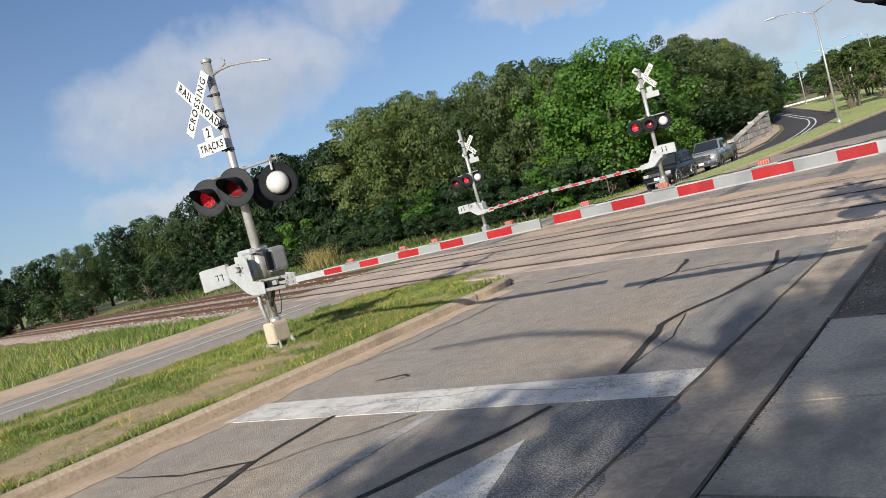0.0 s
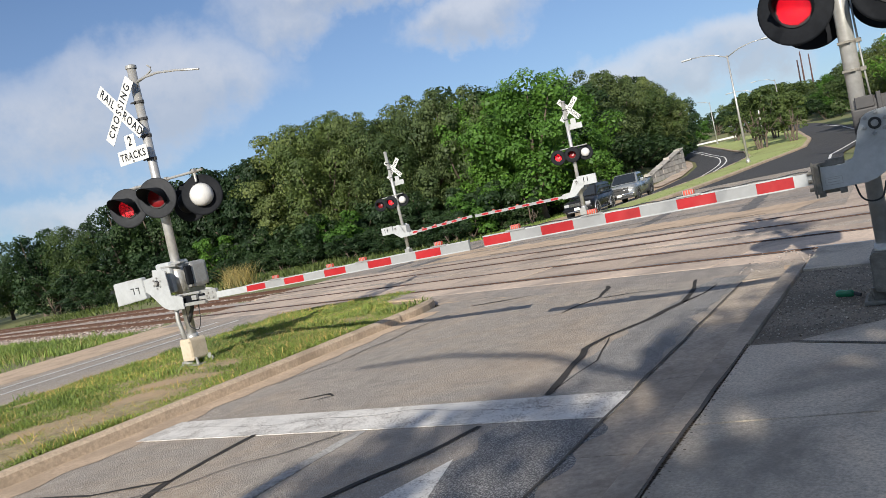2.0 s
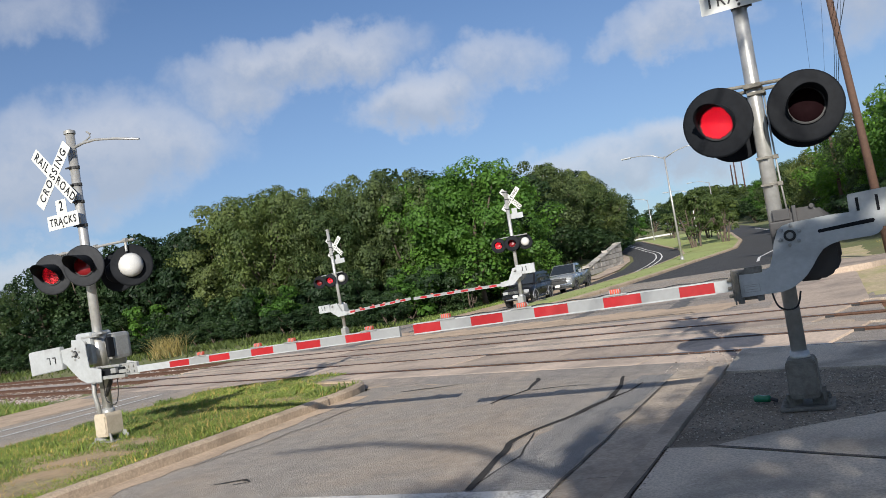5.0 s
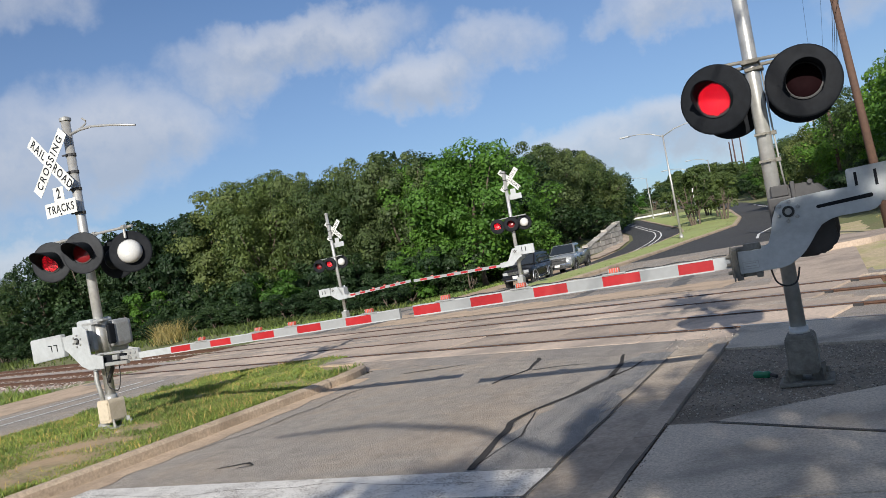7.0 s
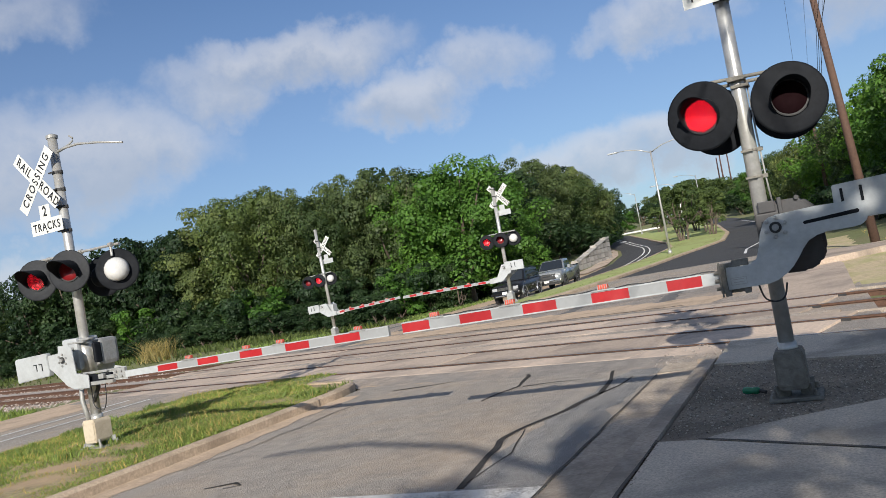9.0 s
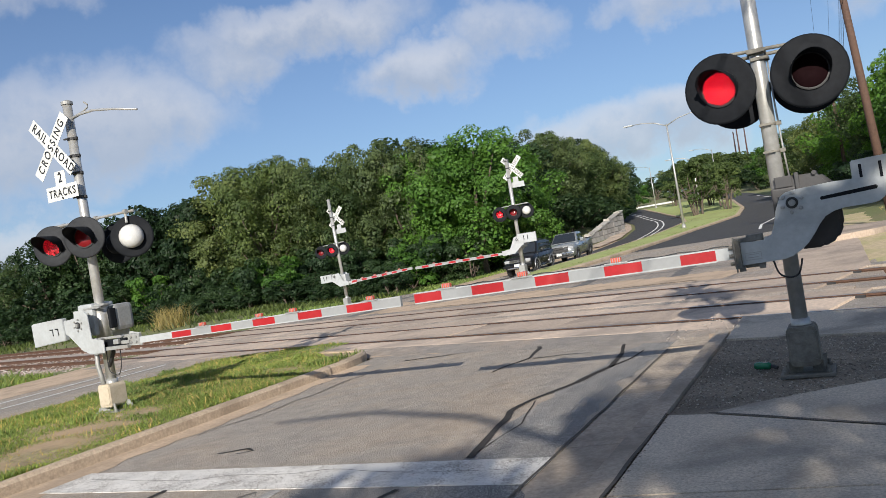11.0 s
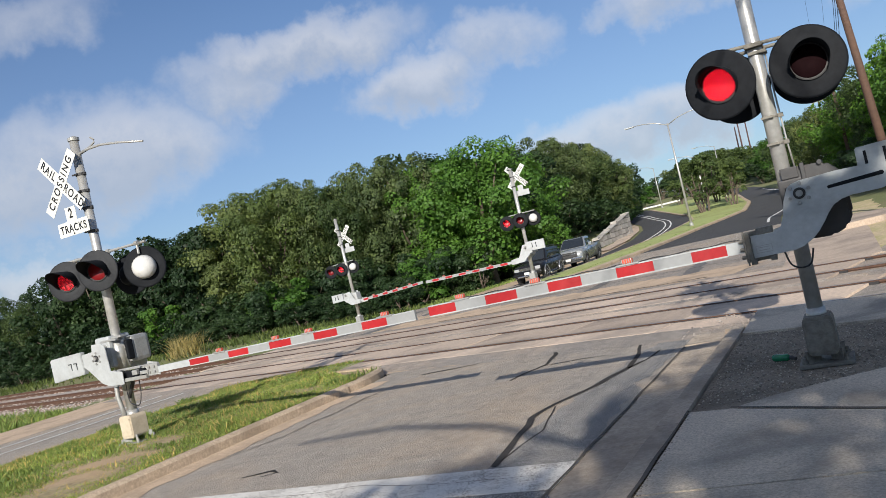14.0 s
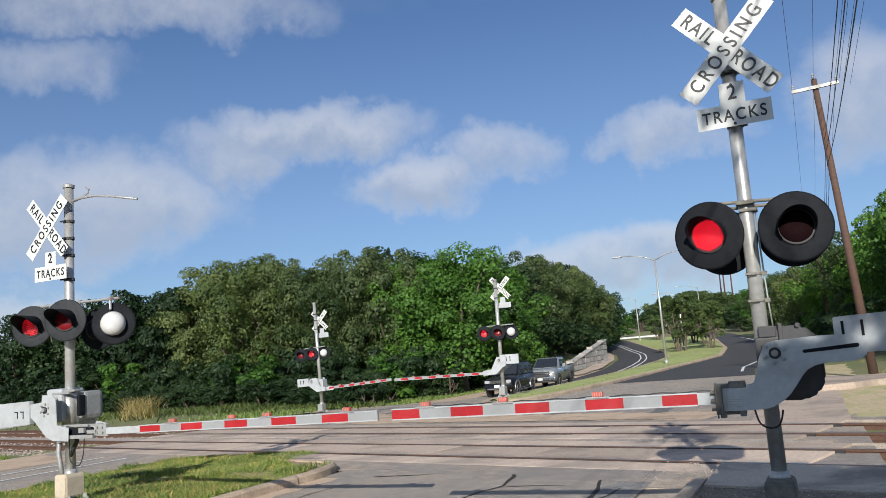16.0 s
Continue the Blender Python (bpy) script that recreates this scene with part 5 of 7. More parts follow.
def near_left_signal():
    s = thing("crossing_signal", "silver crossing signal with crossbuck, hooded lamps, lowered gate, on grass", "crossing signal",
              pose(-10.12, 8.33, 0.18, 0, 0.6, 0), "crossing signals")
    mast_base(s, 0.072, 4.68, M_BEIGE)
    bm = bmesh.new()
    rod(bm, (-0.62, -0.06, 2.90), (0.95, 0.06, 2.90), 0.02, n=10)
    box(bm, (0, 0, 2.89), (0.2, 0.22, 0.06), bevel=0.01)
    for x in (-0.5, 0.22, 0.84):
        rod(bm, (x, 0, 2.90), (x, 0, 2.74), 0.02, n=8)
        rod(bm, (x - 0.03, 0, 2.90), (x + 0.03, 0, 2.90), 0.035, n=10)
    part("cross_arm", bm, M_GALV, s, "pipe arm that carries the lamps")
    signal_lamp(s, pose(-0.50, -0.24, 2.60, 0, 0, 24), True, M_DISC, depth=0.44, glow=M_LED_DIM)
    signal_lamp(s, pose(0.24, -0.27, 2.63, 0, 0, 24), False, M_DISC, depth=0.44, dark=M_LENS_RED)
    signal_lamp(s, pose(0.30, 0.28, 2.50, 0, 0, 196), False)
    signal_lamp(s, pose(0.84, 0.06, 2.535, 0, 0, 215), False, M_WHITE_DOME, True)
    crossbuck(s, pose(-0.29, -0.15, 4.07))
    track_plate(s, pose(-0.23, -0.14, 3.375))
    bands(s, (3.26, 3.62, 3.88, 4.14), 0.07)
    bm = pipe(bmesh.new(), [(0.05, 0, 4.44), (0.25, 0, 4.47), (0.5, 0.02, 4.47), (0.9, 0.02, 4.40), (1.38, 0.02, 4.29)], [0.022, 0.022, 0.02, 0.018, 0.016], 8)
    part("antenna_arm", bm, M_GALV, s, "thin bent pipe arm at the mast top", True)
    part("hook", pipe(bmesh.new(), [(0.07, 0, 4.44), (0.32, 0, 4.49), (0.42, 0, 4.53), (0.43, 0, 4.57), (0.36, 0, 4.62)], 0.014, 6), M_CAST, s, "dark curved hook at the mast top")
    # gate mechanism
    bm = bmesh.new()
    box(bm, (-0.12, 0.02, 1.42), (0.32, 0.40, 0.48), bevel=0.04)
    m = part("gate_machine", bm, M_ALU, s, "silver gate drive housing")
    bm = bmesh.new()
    box(bm, (0.13, 0.22, 1.40), (0.22, 0.34, 0.40), bevel=0.06)
    box(bm, (0.02, -0.08, 1.62), (0.44, 0.10, 0.03), bevel=0.008)
    for x, z in ((-0.06, 1.28), (-0.06, 1.50)):
        rod(bm, (x, -0.2, z), (x, -0.1, z), 0.035, n=10)
    box(bm, (0.02, -0.16, 1.59), (0.34, 0.05, 0.03), bevel=0.006)
    part("hatch", bm, M_CAST, m)
    bm = bmesh.new()
    box(bm, (0.225, 0.0, 1.40), (0.06, 0.12, 0.30), bevel=0.025)
    part("drive_motor", bm, M_BLACK, m, "dark motor")
    bm = box(bmesh.new(), (0.52, -0.27, 1.05), (0.50, 0.06, 0.11), bevel=0.02)
    part("linkage", bm, M_BLACK, m, "dark linkage")
    bm = bmesh.new()
    rod(bm, (0, 0, 1.14), (0, 0, 1.62), 0.115, n=24)
    rod(bm, (0, 0, 1.60), (0, 0, 1.64), 0.125, n=24)
    part("collar", bm, M_GALV, s, "wide steel collar round the mast", True)
    out = [(-0.116, 1.585), (0.10, 1.575), (0.162, 1.513), (0.184, 1.155), (0.42, 1.109), (0.41, 0.925), (0.099, 0.938), (-0.038, 0.995), (-0.289, 1.231), (-0.357, 1.273), (-0.37, 1.463), (-0.128, 1.483)]
    for yy in (-0.38, 0.30):
        part("arm_support", slab(bmesh.new(), out, yy, yy + 0.016, 0.004), M_ALU, s, "angular grey aluminium arm support plate")
    hub(s, -0.054, -0.385, 1.375)
    bm = slab(bmesh.new(), [(-1.06, 1.13), (-0.345, 1.178), (-0.36, 1.505), (-0.40, 1.512), (-1.04, 1.49), (-1.07, 1.47)], -0.40, -0.32, 0.008)
    cw = part("counterweight", bm, M_ALU, s, "pale grey counterweight plate")
    for x in (-0.60, -0.48):
        part("slot", slab(bmesh.new(), [(x - 0.007, 1.27), (x + 0.007, 1.27), (x + 0.007, 1.372), (x - 0.065, 1.372), (x - 0.065, 1.358), (x - 0.007, 1.358)], -0.4055, -0.3995), M_BLACK, cw, "dark slot in the counterweight")
    bm = bmesh.new()
    box(bm, (0.45, -0.25, 1.13), (0.95, 0.05, 0.035), bevel=0.006)
    box(bm, (0.45, -0.32, 0.98), (0.80, 0.06, 0.05), bevel=0.006)
    box(bm, (0.20, -0.33, 1.03), (0.07, 0.05, 0.24), bevel=0.006)
    box(bm, (0.31, -0.33, 1.03), (0.06, 0.05, 0.22), bevel=0.006)
    box(bm, (0.95, -0.28, 1.07), (0.22, 0.05, 0.15), bevel=0.006)
    box(bm, (0.62, -0.30, 1.065), (0.10, 0.09, 0.07), pose(0, 0, 0.0), 0.008)
    box(bm, (0.80, -0.31, 1.045), (0.16, 0.05, 0.05), bevel=0.006)
    for x, z in ((0.90, 1.10), (0.90, 1.03), (1.0, 1.10), (1.0, 1.03), (0.72, 1.13)):
        rod(bm, (x, -0.325, z), (x, -0.29, z), 0.016, n=8)
    part("arm_clamp", bm, M_CAST, s, "open bracket that holds the arm root")
    gate_arm(s, -0.28, 0.98, 1.045, 5.36, 1.108, 0.088, 0.108, [0, 0.16, 0.242, 0.325, 0.406, 0.49, 0.572, 0.657, 0.74, 0.826, 0.909, 1.0], True, (0.29, 0.515, 0.64, 0.905))
    part("conduit", pipe(bmesh.new(), [(-0.06, -0.10, 0.42), (-0.07, -0.11, 0.56), (-0.10, -0.12, 0.74), (-0.10, -0.10, 1.0)], 0.034, 8), M_CAST, s, "flexible conduit up from the box", True)
    part("conduit", pipe(bmesh.new(), [(0.10, -0.08, 0.70), (0.16, -0.10, 0.76), (0.30, -0.14, 0.90), (0.34, -0.16, 1.02)], 0.03, 8), M_PLASTIC, s, "black flexible conduit", True)
    cable_loop(s, [(0.52, -0.2, 1.02), (0.50, -0.2, 0.75), (0.42, -0.2, 0.58), (0.30, -0.2, 0.60), (0.20, -0.18, 0.68), (0.18, -0.16, 0.98)], 0.007)
    return s


def far_signal(x, y, z, name_label, lit_left, tip, support, cw_box, arm_from, top, buck_z, lamps, lights, mirrored):
    s = thing("crossing_signal", name_label, "crossing signal", pose(x, y, z, 0, -1.4 if mirrored else 0.6, 0), "crossing signals")
    mast_base(s, 0.075, top, M_CAST)
    lz = lamps[2]
    bm = bmesh.new()
    rod(bm, (lamps[0] - 0.1, 0, lz + 0.28), (lamps[1] + 0.6, 0, lz + 0.30), 0.022, n=10)
    box(bm, (0, 0, lz + 0.28), (0.2, 0.2, 0.06))
    part("cross_arm", bm, M_GALV, s)
    signal_lamp(s, pose(lamps[0], -0.22, lz, 0, 0, 14), lit_left, dark=M_LENS_RED)
    signal_lamp(s, pose(lamps[1], -0.22, lz, 0, 0, 14), not lit_left, dark=M_LENS_RED)
    signal_lamp(s, pose(lamps[1] + 0.42, 0.15, lz, 0, 0, 200), False, M_WHITE_DOME, True)
    signal_lamp(s, pose(lamps[1] - 0.10, 0.22, lz, 0, 0, 190), False, M_WHITE_DOME, True)
    crossbuck(s, pose(0.15, 0.12, buck_z))
    track_plate(s, pose(0.22, 0.15, buck_z - 0.70), False, M_ALU)
    bands(s, (buck_z - 0.4, buck_z, buck_z + 0.3), 0.072)
    for yy in (-0.36, 0.28):
        part("arm_support", slab(bmesh.new(), support, yy, yy + 0.016, 0.004), M_ALU, s, "grey aluminium arm support plate")
    bm = bmesh.new()
    (cx, cz), (sx, sz) = cw_box
    box(bm, (cx, -0.30, cz), (sx, 0.09, sz), bevel=0.01)
    cw = part("counterweight", bm, M_ALU, s, "pale grey counterweight plate")
    for k in (-0.12, 0.04):
        part("slot", box(bmesh.new(), (cx + k, -0.347, cz + 0.02), (0.03, 0.006, sz * 0.5)), M_BLACK, cw)
    bm = bmesh.new()
    box(bm, (0.05, 0.02, 1.35), (0.40, 0.36, 0.40), bevel=0.03)
    part("gate_machine", bm, M_ALU, s, "silver gate drive housing")
    hub(s, support[0][0] + 0.1, -0.365, support[0][1] - 0.12)
    gate_arm(s, -0.30, arm_from[0], arm_from[1], tip[0], tip[1], 0.10, 0.10, [0, 0.05] + [0.05 + 0.0792 * k for k in range(1, 13)], True, lights)
    return s


near_right_signal()
near_left_signal()
far_signal(-11.96, 30.2, 0.2, "grey crossing signal with red lamps, lowered gate, before a black car", True, (-4.76, 0.96),
           [(-0.05, 1.60), (0.30, 1.62), (0.32, 1.25), (0.20, 1.20), (-0.10, 0.94), (-0.66, 0.90), (-0.66, 1.10), (-0.30, 1.14)], ((0.48, 1.50), (0.78, 0.38)), (-0.66, 1.0),
           4.70, 4.38, (-0.55, 0.05, 2.58), (0.24, 0.5, 0.78), False)
far_signal(-21.4, 31.3, -0.1, "grey crossing signal with lowered gate, before dark trees", False, (3.95, 1.22),
           [(-0.32, 1.62), (0.05, 1.64), (0.25, 1.22), (0.5, 1.2), (0.5, 1.02), (0.0, 1.0), (-0.40, 1.30)], ((-0.72, 1.47), (0.62, 0.36)), (0.50, 1.12),
           5.10, 4.28, (-0.80, -0.18, 2.75), (0.22, 0.42, 0.6, 0.8), True)


# ---- vehicles waiting on the far side, facing the crossing ----
def section_body(bm, stations, n_side=7):
    """A closed shell lofted along y from cross sections (y, half width low, half width mid, half width top, z low, z mid, z top)."""
    rings = []
    for y, wl, wm, wt_, zl, zm, zt in stations:
        half = [(wl * 0.90, zl), (wl, zl + 0.08), (wm, zl + (zm - zl) * 0.55), (wm * 0.995, zm), (wt_ * 1.02, zt - 0.05), (wt_ * 0.90, zt)]
        ring = [(x, z) for x, z in half] + [(-x, z) for x, z in reversed(half)]
        rings.append([bm.verts.new((x, y, z)) for x, z in ring])
    fs = []
    n = len(rings[0])
    for a, b in zip(rings, rings[1:]):
        for k in range(n):
            fs.append(bm.faces.new((a[k], a[(k + 1) % n], b[(k + 1) % n], b[k])))
    fs += [bm.faces.new(rings[0]), bm.faces.new(rings[-1])]
    bmesh.ops.recalc_face_normals(bm, faces=fs)
    return bm


def wheel(parent, x, y, r, wdt, side):
    bm = dish(bmesh.new(), [(r * 0.62, -wdt / 2), (r * 0.93, -wdt / 2), (r, -wdt * 0.36), (r, wdt * 0.36), (r * 0.93, wdt / 2), (r * 0.62, wdt / 2)], 28, pose(x, y, r, 0, 0, 90))
    wh = part("wheel", bm, M_TYRE, parent, "black tyre on an alloy rim", True)
    bm = bmesh.new()
    dish(bm, [(r * 0.64, -0.02), (r * 0.60, -0.05), (r * 0.52, -0.02), (r * 0.2, -0.03), (0.0, -0.04)], 24, pose(x + side * wdt * 0.36, y, r, 0, 0, 90 * side))
    for k in range(6):
        q = pose(x + side * (wdt * 0.42), y, r) @ pose(0, 0, 0, 60 * k, 0, 0)
        box(bm, (0, 0, r * 0.36), (0.03, r * 0.16, r * 0.5), q)
    part("rim", bm, M_RIM, wh, "bright alloy rim")


def suv():
    c = thing("suv", "black older off-road car waiting at the crossing", "car", pose(-17.0, 44.2, 0.008 + rise(44.2) + dip(44.2), 0, 0, 2))
    c.scale = (0.99, 0.99, 1.03)
    L, W = 4.5, 1.82
    st = [(-2.22, 0.78, 0.80, 0.62, 0.42, 0.86, 0.94), (-2.10, 0.84, 0.86, 0.70, 0.38, 0.95, 1.03), (-1.6, 0.86, 0.89, 0.74, 0.36, 1.02, 1.10), (-0.85, 0.87, 0.90, 0.76, 0.34, 1.06, 1.15),
          (0.0, 0.87, 0.90, 0.76, 0.34, 1.08, 1.15), (1.4, 0.87, 0.90, 0.76, 0.36, 1.10, 1.16), (2.1, 0.86, 0.88, 0.75, 0.40, 1.10, 1.16), (2.22, 0.80, 0.83, 0.70, 0.45, 1.06, 1.13)]
    part("body", section_body(bmesh.new(), st), M_CARBLACK, c, "glossy black body", True)
    bm = bmesh.new()
    cab = [(-0.92, 0.80, 0.80, 0.76, 1.08, 1.12, 1.18), (-0.28, 0.80, 0.76, 0.66, 1.08, 1.40, 1.72), (0.1, 0.80, 0.76, 0.66, 1.08, 1.42, 1.77), (1.6, 0.80, 0.76, 0.66, 1.08, 1.42, 1.77), (2.12, 0.79, 0.75, 0.64, 1.08, 1.38, 1.70), (2.18, 0.78, 0.74, 0.62, 1.08, 1.2, 1.3)]
    part("cabin", section_body(bm, cab), M_CARBLACK, c)
    ws = bmesh.new()
    v = [ws.verts.new(p) for p in ((-0.70, -0.915, 1.19), (0.70, -0.915, 1.19), (0.60, -0.335, 1.69), (-0.60, -0.335, 1.69))]
    ws.faces.new(v)
    r = bmesh.ops.extrude_face_region(ws, geom=ws.faces[:])
    bmesh.ops.translate(ws, vec=(0, -0.012, 0.008), verts=[e for e in r["geom"] if isinstance(e, bmesh.types.BMVert)])
    part("windscreen", ws, M_GLASS, c, "dark windscreen")
    for sx in (-1, 1):
        for y0, y1, y2, y3 in ((-0.62, -0.18, 0.42, 0.42), (0.50, 0.50, 1.22, 1.22), (1.32, 1.32, 2.0, 1.95)):
            bm = bmesh.new()
            q = [(0.775, y0, 1.20), (0.775, y3 if y3 > y1 else y2, 1.20), (0.70, y2, 1.60), (0.70, y1, 1.60)]
            a = [bm.verts.new((sx * (x + 0.012), y, z)) for x, y, z in q]
            b = [bm.verts.new((sx * (x - 0.012), y, z)) for x, y, z in q]
            bm.faces.new(a), bm.faces.new(b[::-1])
            for k in range(4):
                bm.faces.new((a[k], b[k], b[(k + 1) % 4], a[(k + 1) % 4]))
            bmesh.ops.recalc_face_normals(bm, faces=bm.faces)
            part("side_window", bm, M_GLASS, c, "tinted side window")
        bm = bmesh.new()
        box(bm, (sx * 0.98, -0.62, 1.22), (0.16, 0.10, 0.15), bevel=0.03)
        part("mirror", bm, M_CARBLACK, c)
        bm = bmesh.new()
        box(bm, (sx * 0.64, -2.20, 0.84), (0.30, 0.10, 0.16), bevel=0.03)
        part("headlight", bm, M_HEAD, c, "clear headlight")
        bm = bmesh.new()
        box(bm, (sx * 0.90, 0.02, 0.36), (0.14, 2.0, 0.05), bevel=0.015)
        part("running_board", bm, M_CHROME, c, "bright running board")
        for y in (-1.42, 1.35):
            bm = bmesh.new()
            pts = [(sx * 0.905, y + 0.46 * math.cos(radians(a)), 0.38 + 0.46 * math.sin(radians(a))) for a in range(0, 181, 20)]
            pipe(bm, pts, 0.035, 6)
            part("wheel_arch", bm, M_RIM, c, "pale trim round the wheel arch", True)
        bm = bmesh.new()
        rod(bm, (sx * 0.58, -0.1, 1.83), (sx * 0.58, 1.9, 1.83), 0.018, n=8)
        for y in (0.0, 0.9, 1.8):
            rod(bm, (sx * 0.58, y, 1.75), (sx * 0.58, y, 1.83), 0.016, n=6)
        part("roof_rail", bm, M_PLASTIC, c)
    bm = bmesh.new()
    box(bm, (0, -2.235, 0.83), (0.94, 0.05, 0.17), bevel=0.02)
    g = part("grille", bm, M_PLASTIC, c, "dark grille with bright bars")
    bm = bmesh.new()
    for k in range(3):
        box(bm, (0, -2.262, 0.775 + 0.055 * k), (0.90, 0.012, 0.016))
    part("bar", bm, M_CHROME, g)
    bm = bmesh.new()
    box(bm, (0, -2.30, 0.58), (1.72, 0.20, 0.15), bevel=0.04)
    part("bumper", bm, M_CARBLACK, c)
    bm = bmesh.new()
    box(bm, (0, -2.38, 0.475), (1.2, 0.10, 0.07), bevel=0.02)
    part("bumper_bar", bm, M_CHROME, c, "bright lower bumper bar")
    bm = bmesh.new()
    box(bm, (0, -2.41, 0.61), (0.32, 0.012, 0.15))
    part("plate", bm, M_PLATE, c, "plain pale plate")
    for sx in (-1, 1):
        for y in (-1.42, 1.35):
            wheel(c, sx * 0.79, y, 0.385, 0.26, sx)
    return c


def pickup():
    c = thing("pickup_truck", "silver-grey crew cab pickup waiting behind the black car", "pickup truck", pose(-16.55, 50.4, 0.012 + rise(50.4) + dip(50.4), 0, 0, 5))
    st = [(-2.88, 0.86, 0.90, 0.72, 0.46, 1.02, 1.14), (-2.75, 0.93, 0.96, 0.80, 0.42, 1.12, 1.22), (-2.1, 0.95, 0.99, 0.84, 0.42, 1.17, 1.27), (-1.3, 0.96, 1.0, 0.86, 0.42, 1.20, 1.30),
          (-1.2, 0.96, 1.0, 0.88, 0.42, 1.20, 1.28), (0.9, 0.96, 1.0, 0.90, 0.42, 1.22, 1.28), (1.0, 0.96, 1.0, 0.94, 0.46, 1.28, 1.38), (2.75, 0.96, 1.0, 0.94, 0.50, 1.30, 1.40), (2.85, 0.92, 0.96, 0.90, 0.55, 1.26, 1.36)]
    part("body", section_body(bmesh.new(), st), M_CARGREY, c, "silver-grey body", True)
    cab = [(-1.32, 0.88, 0.88, 0.84, 1.18, 1.24, 1.31), (-0.55, 0.88, 0.82, 0.70, 1.18, 1.55, 1.88), (-0.2, 0.88, 0.82, 0.70, 1.18, 1.56, 1.92), (0.70, 0.88, 0.82, 0.70, 1.18, 1.56, 1.91), (0.95, 0.88, 0.83, 0.72, 1.18, 1.4, 1.62), (1.0, 0.88, 0.84, 0.74, 1.18, 1.3, 1.38)]
    part("cabin", section_body(bmesh.new(), cab), M_CARGREY, c)
    ws = bmesh.new()
    v = [ws.verts.new(p) for p in ((-0.78, -1.315, 1.325), (0.78, -1.315, 1.325), (0.64, -0.60, 1.85), (-0.64, -0.60, 1.85))]
    ws.faces.new(v)
    r = bmesh.ops.extrude_face_region(ws, geom=ws.faces[:])
    bmesh.ops.translate(ws, vec=(0, -0.012, 0.010), verts=[e for e in r["geom"] if isinstance(e, bmesh.types.BMVert)])
    part("windscreen", ws, M_GLASS, c, "dark windscreen")
    for sx in (-1, 1):
        for q in ([(0.85, -1.05, 1.32), (0.85, -0.15, 1.32), (0.76, -0.15, 1.76), (0.76, -0.52, 1.76)], [(0.85, -0.06, 1.32), (0.85, 0.74, 1.32), (0.76, 0.66, 1.76), (0.76, -0.06, 1.76)]):
            bm = bmesh.new()
            a = [bm.verts.new((sx * (x + 0.014), y, z)) for x, y, z in q]
            b = [bm.verts.new((sx * (x - 0.012), y, z)) for x, y, z in q]
            bm.faces.new(a), bm.faces.new(b[::-1])
            for k in range(4):
                bm.faces.new((a[k], b[k], b[(k + 1) % 4], a[(k + 1) % 4]))
            bmesh.ops.recalc_face_normals(bm, faces=bm.faces)
            part("side_window", bm, M_GLASS, c, "tinted side window")
        bm = bmesh.new()
        box(bm, (sx * 1.10, -0.92, 1.38), (0.20, 0.12, 0.22), bevel=0.03)
        part("mirror", bm, M_CARGREY, c)
        bm = bmesh.new()
        box(bm, (sx * 0.74, -2.86, 1.0), (0.34, 0.10, 0.13), bevel=0.03)
        part("headlight", bm, M_HEAD, c, "clear headlight")
        for y in (-1.95, 1.85):
            bm = bmesh.new()
            pts = [(sx * 0.985, y + 0.50 * math.cos(radians(a)), 0.42 + 0.50 * math.sin(radians(a))) for a in range(-5, 186, 19)]
            pipe(bm, pts, 0.035, 6)
            part("wheel_arch", bm, M_PLASTIC, c, "dark wheel arch lip", True)
            wheel(c, sx * 0.88, y, 0.42, 0.27, sx)
        bm = bmesh.new()
        box(bm, (sx * 0.93, 1.9, 1.385), (0.09, 1.8, 0.04), bevel=0.01)
        part("bed_rail", bm, M_PLASTIC, c)
    bm = bmesh.new()
    box(bm, (0, -2.90, 0.93), (1.20, 0.08, 0.32), bevel=0.03)
    g = part("grille", bm, M_PLASTIC, c, "black grille with a bright bar")
    bm = bmesh.new()
    box(bm, (0, -2.945, 0.96), (1.16, 0.015, 0.045))
    box(bm, (0, -2.945, 1.09), (1.16, 0.015, 0.02))
    part("bar", bm, M_CHROME, g)
    bm = bmesh.new()
    box(bm, (0, -2.93, 0.64), (1.86, 0.18, 0.20), bevel=0.05)
    part("bumper", bm, M_CHROME, c, "chrome front bumper")
    bm = bmesh.new()
    box(bm, (0, -2.93, 0.48), (1.5, 0.12, 0.10), bevel=0.03)
    part("valance", bm, M_PLASTIC, c)
    bm = bmesh.new()
    box(bm, (0, -3.03, 0.64), (0.32, 0.012, 0.15))
    part("plate", bm, M_PLATE, c, "plain pale plate")
    return c


suv()
pickup()


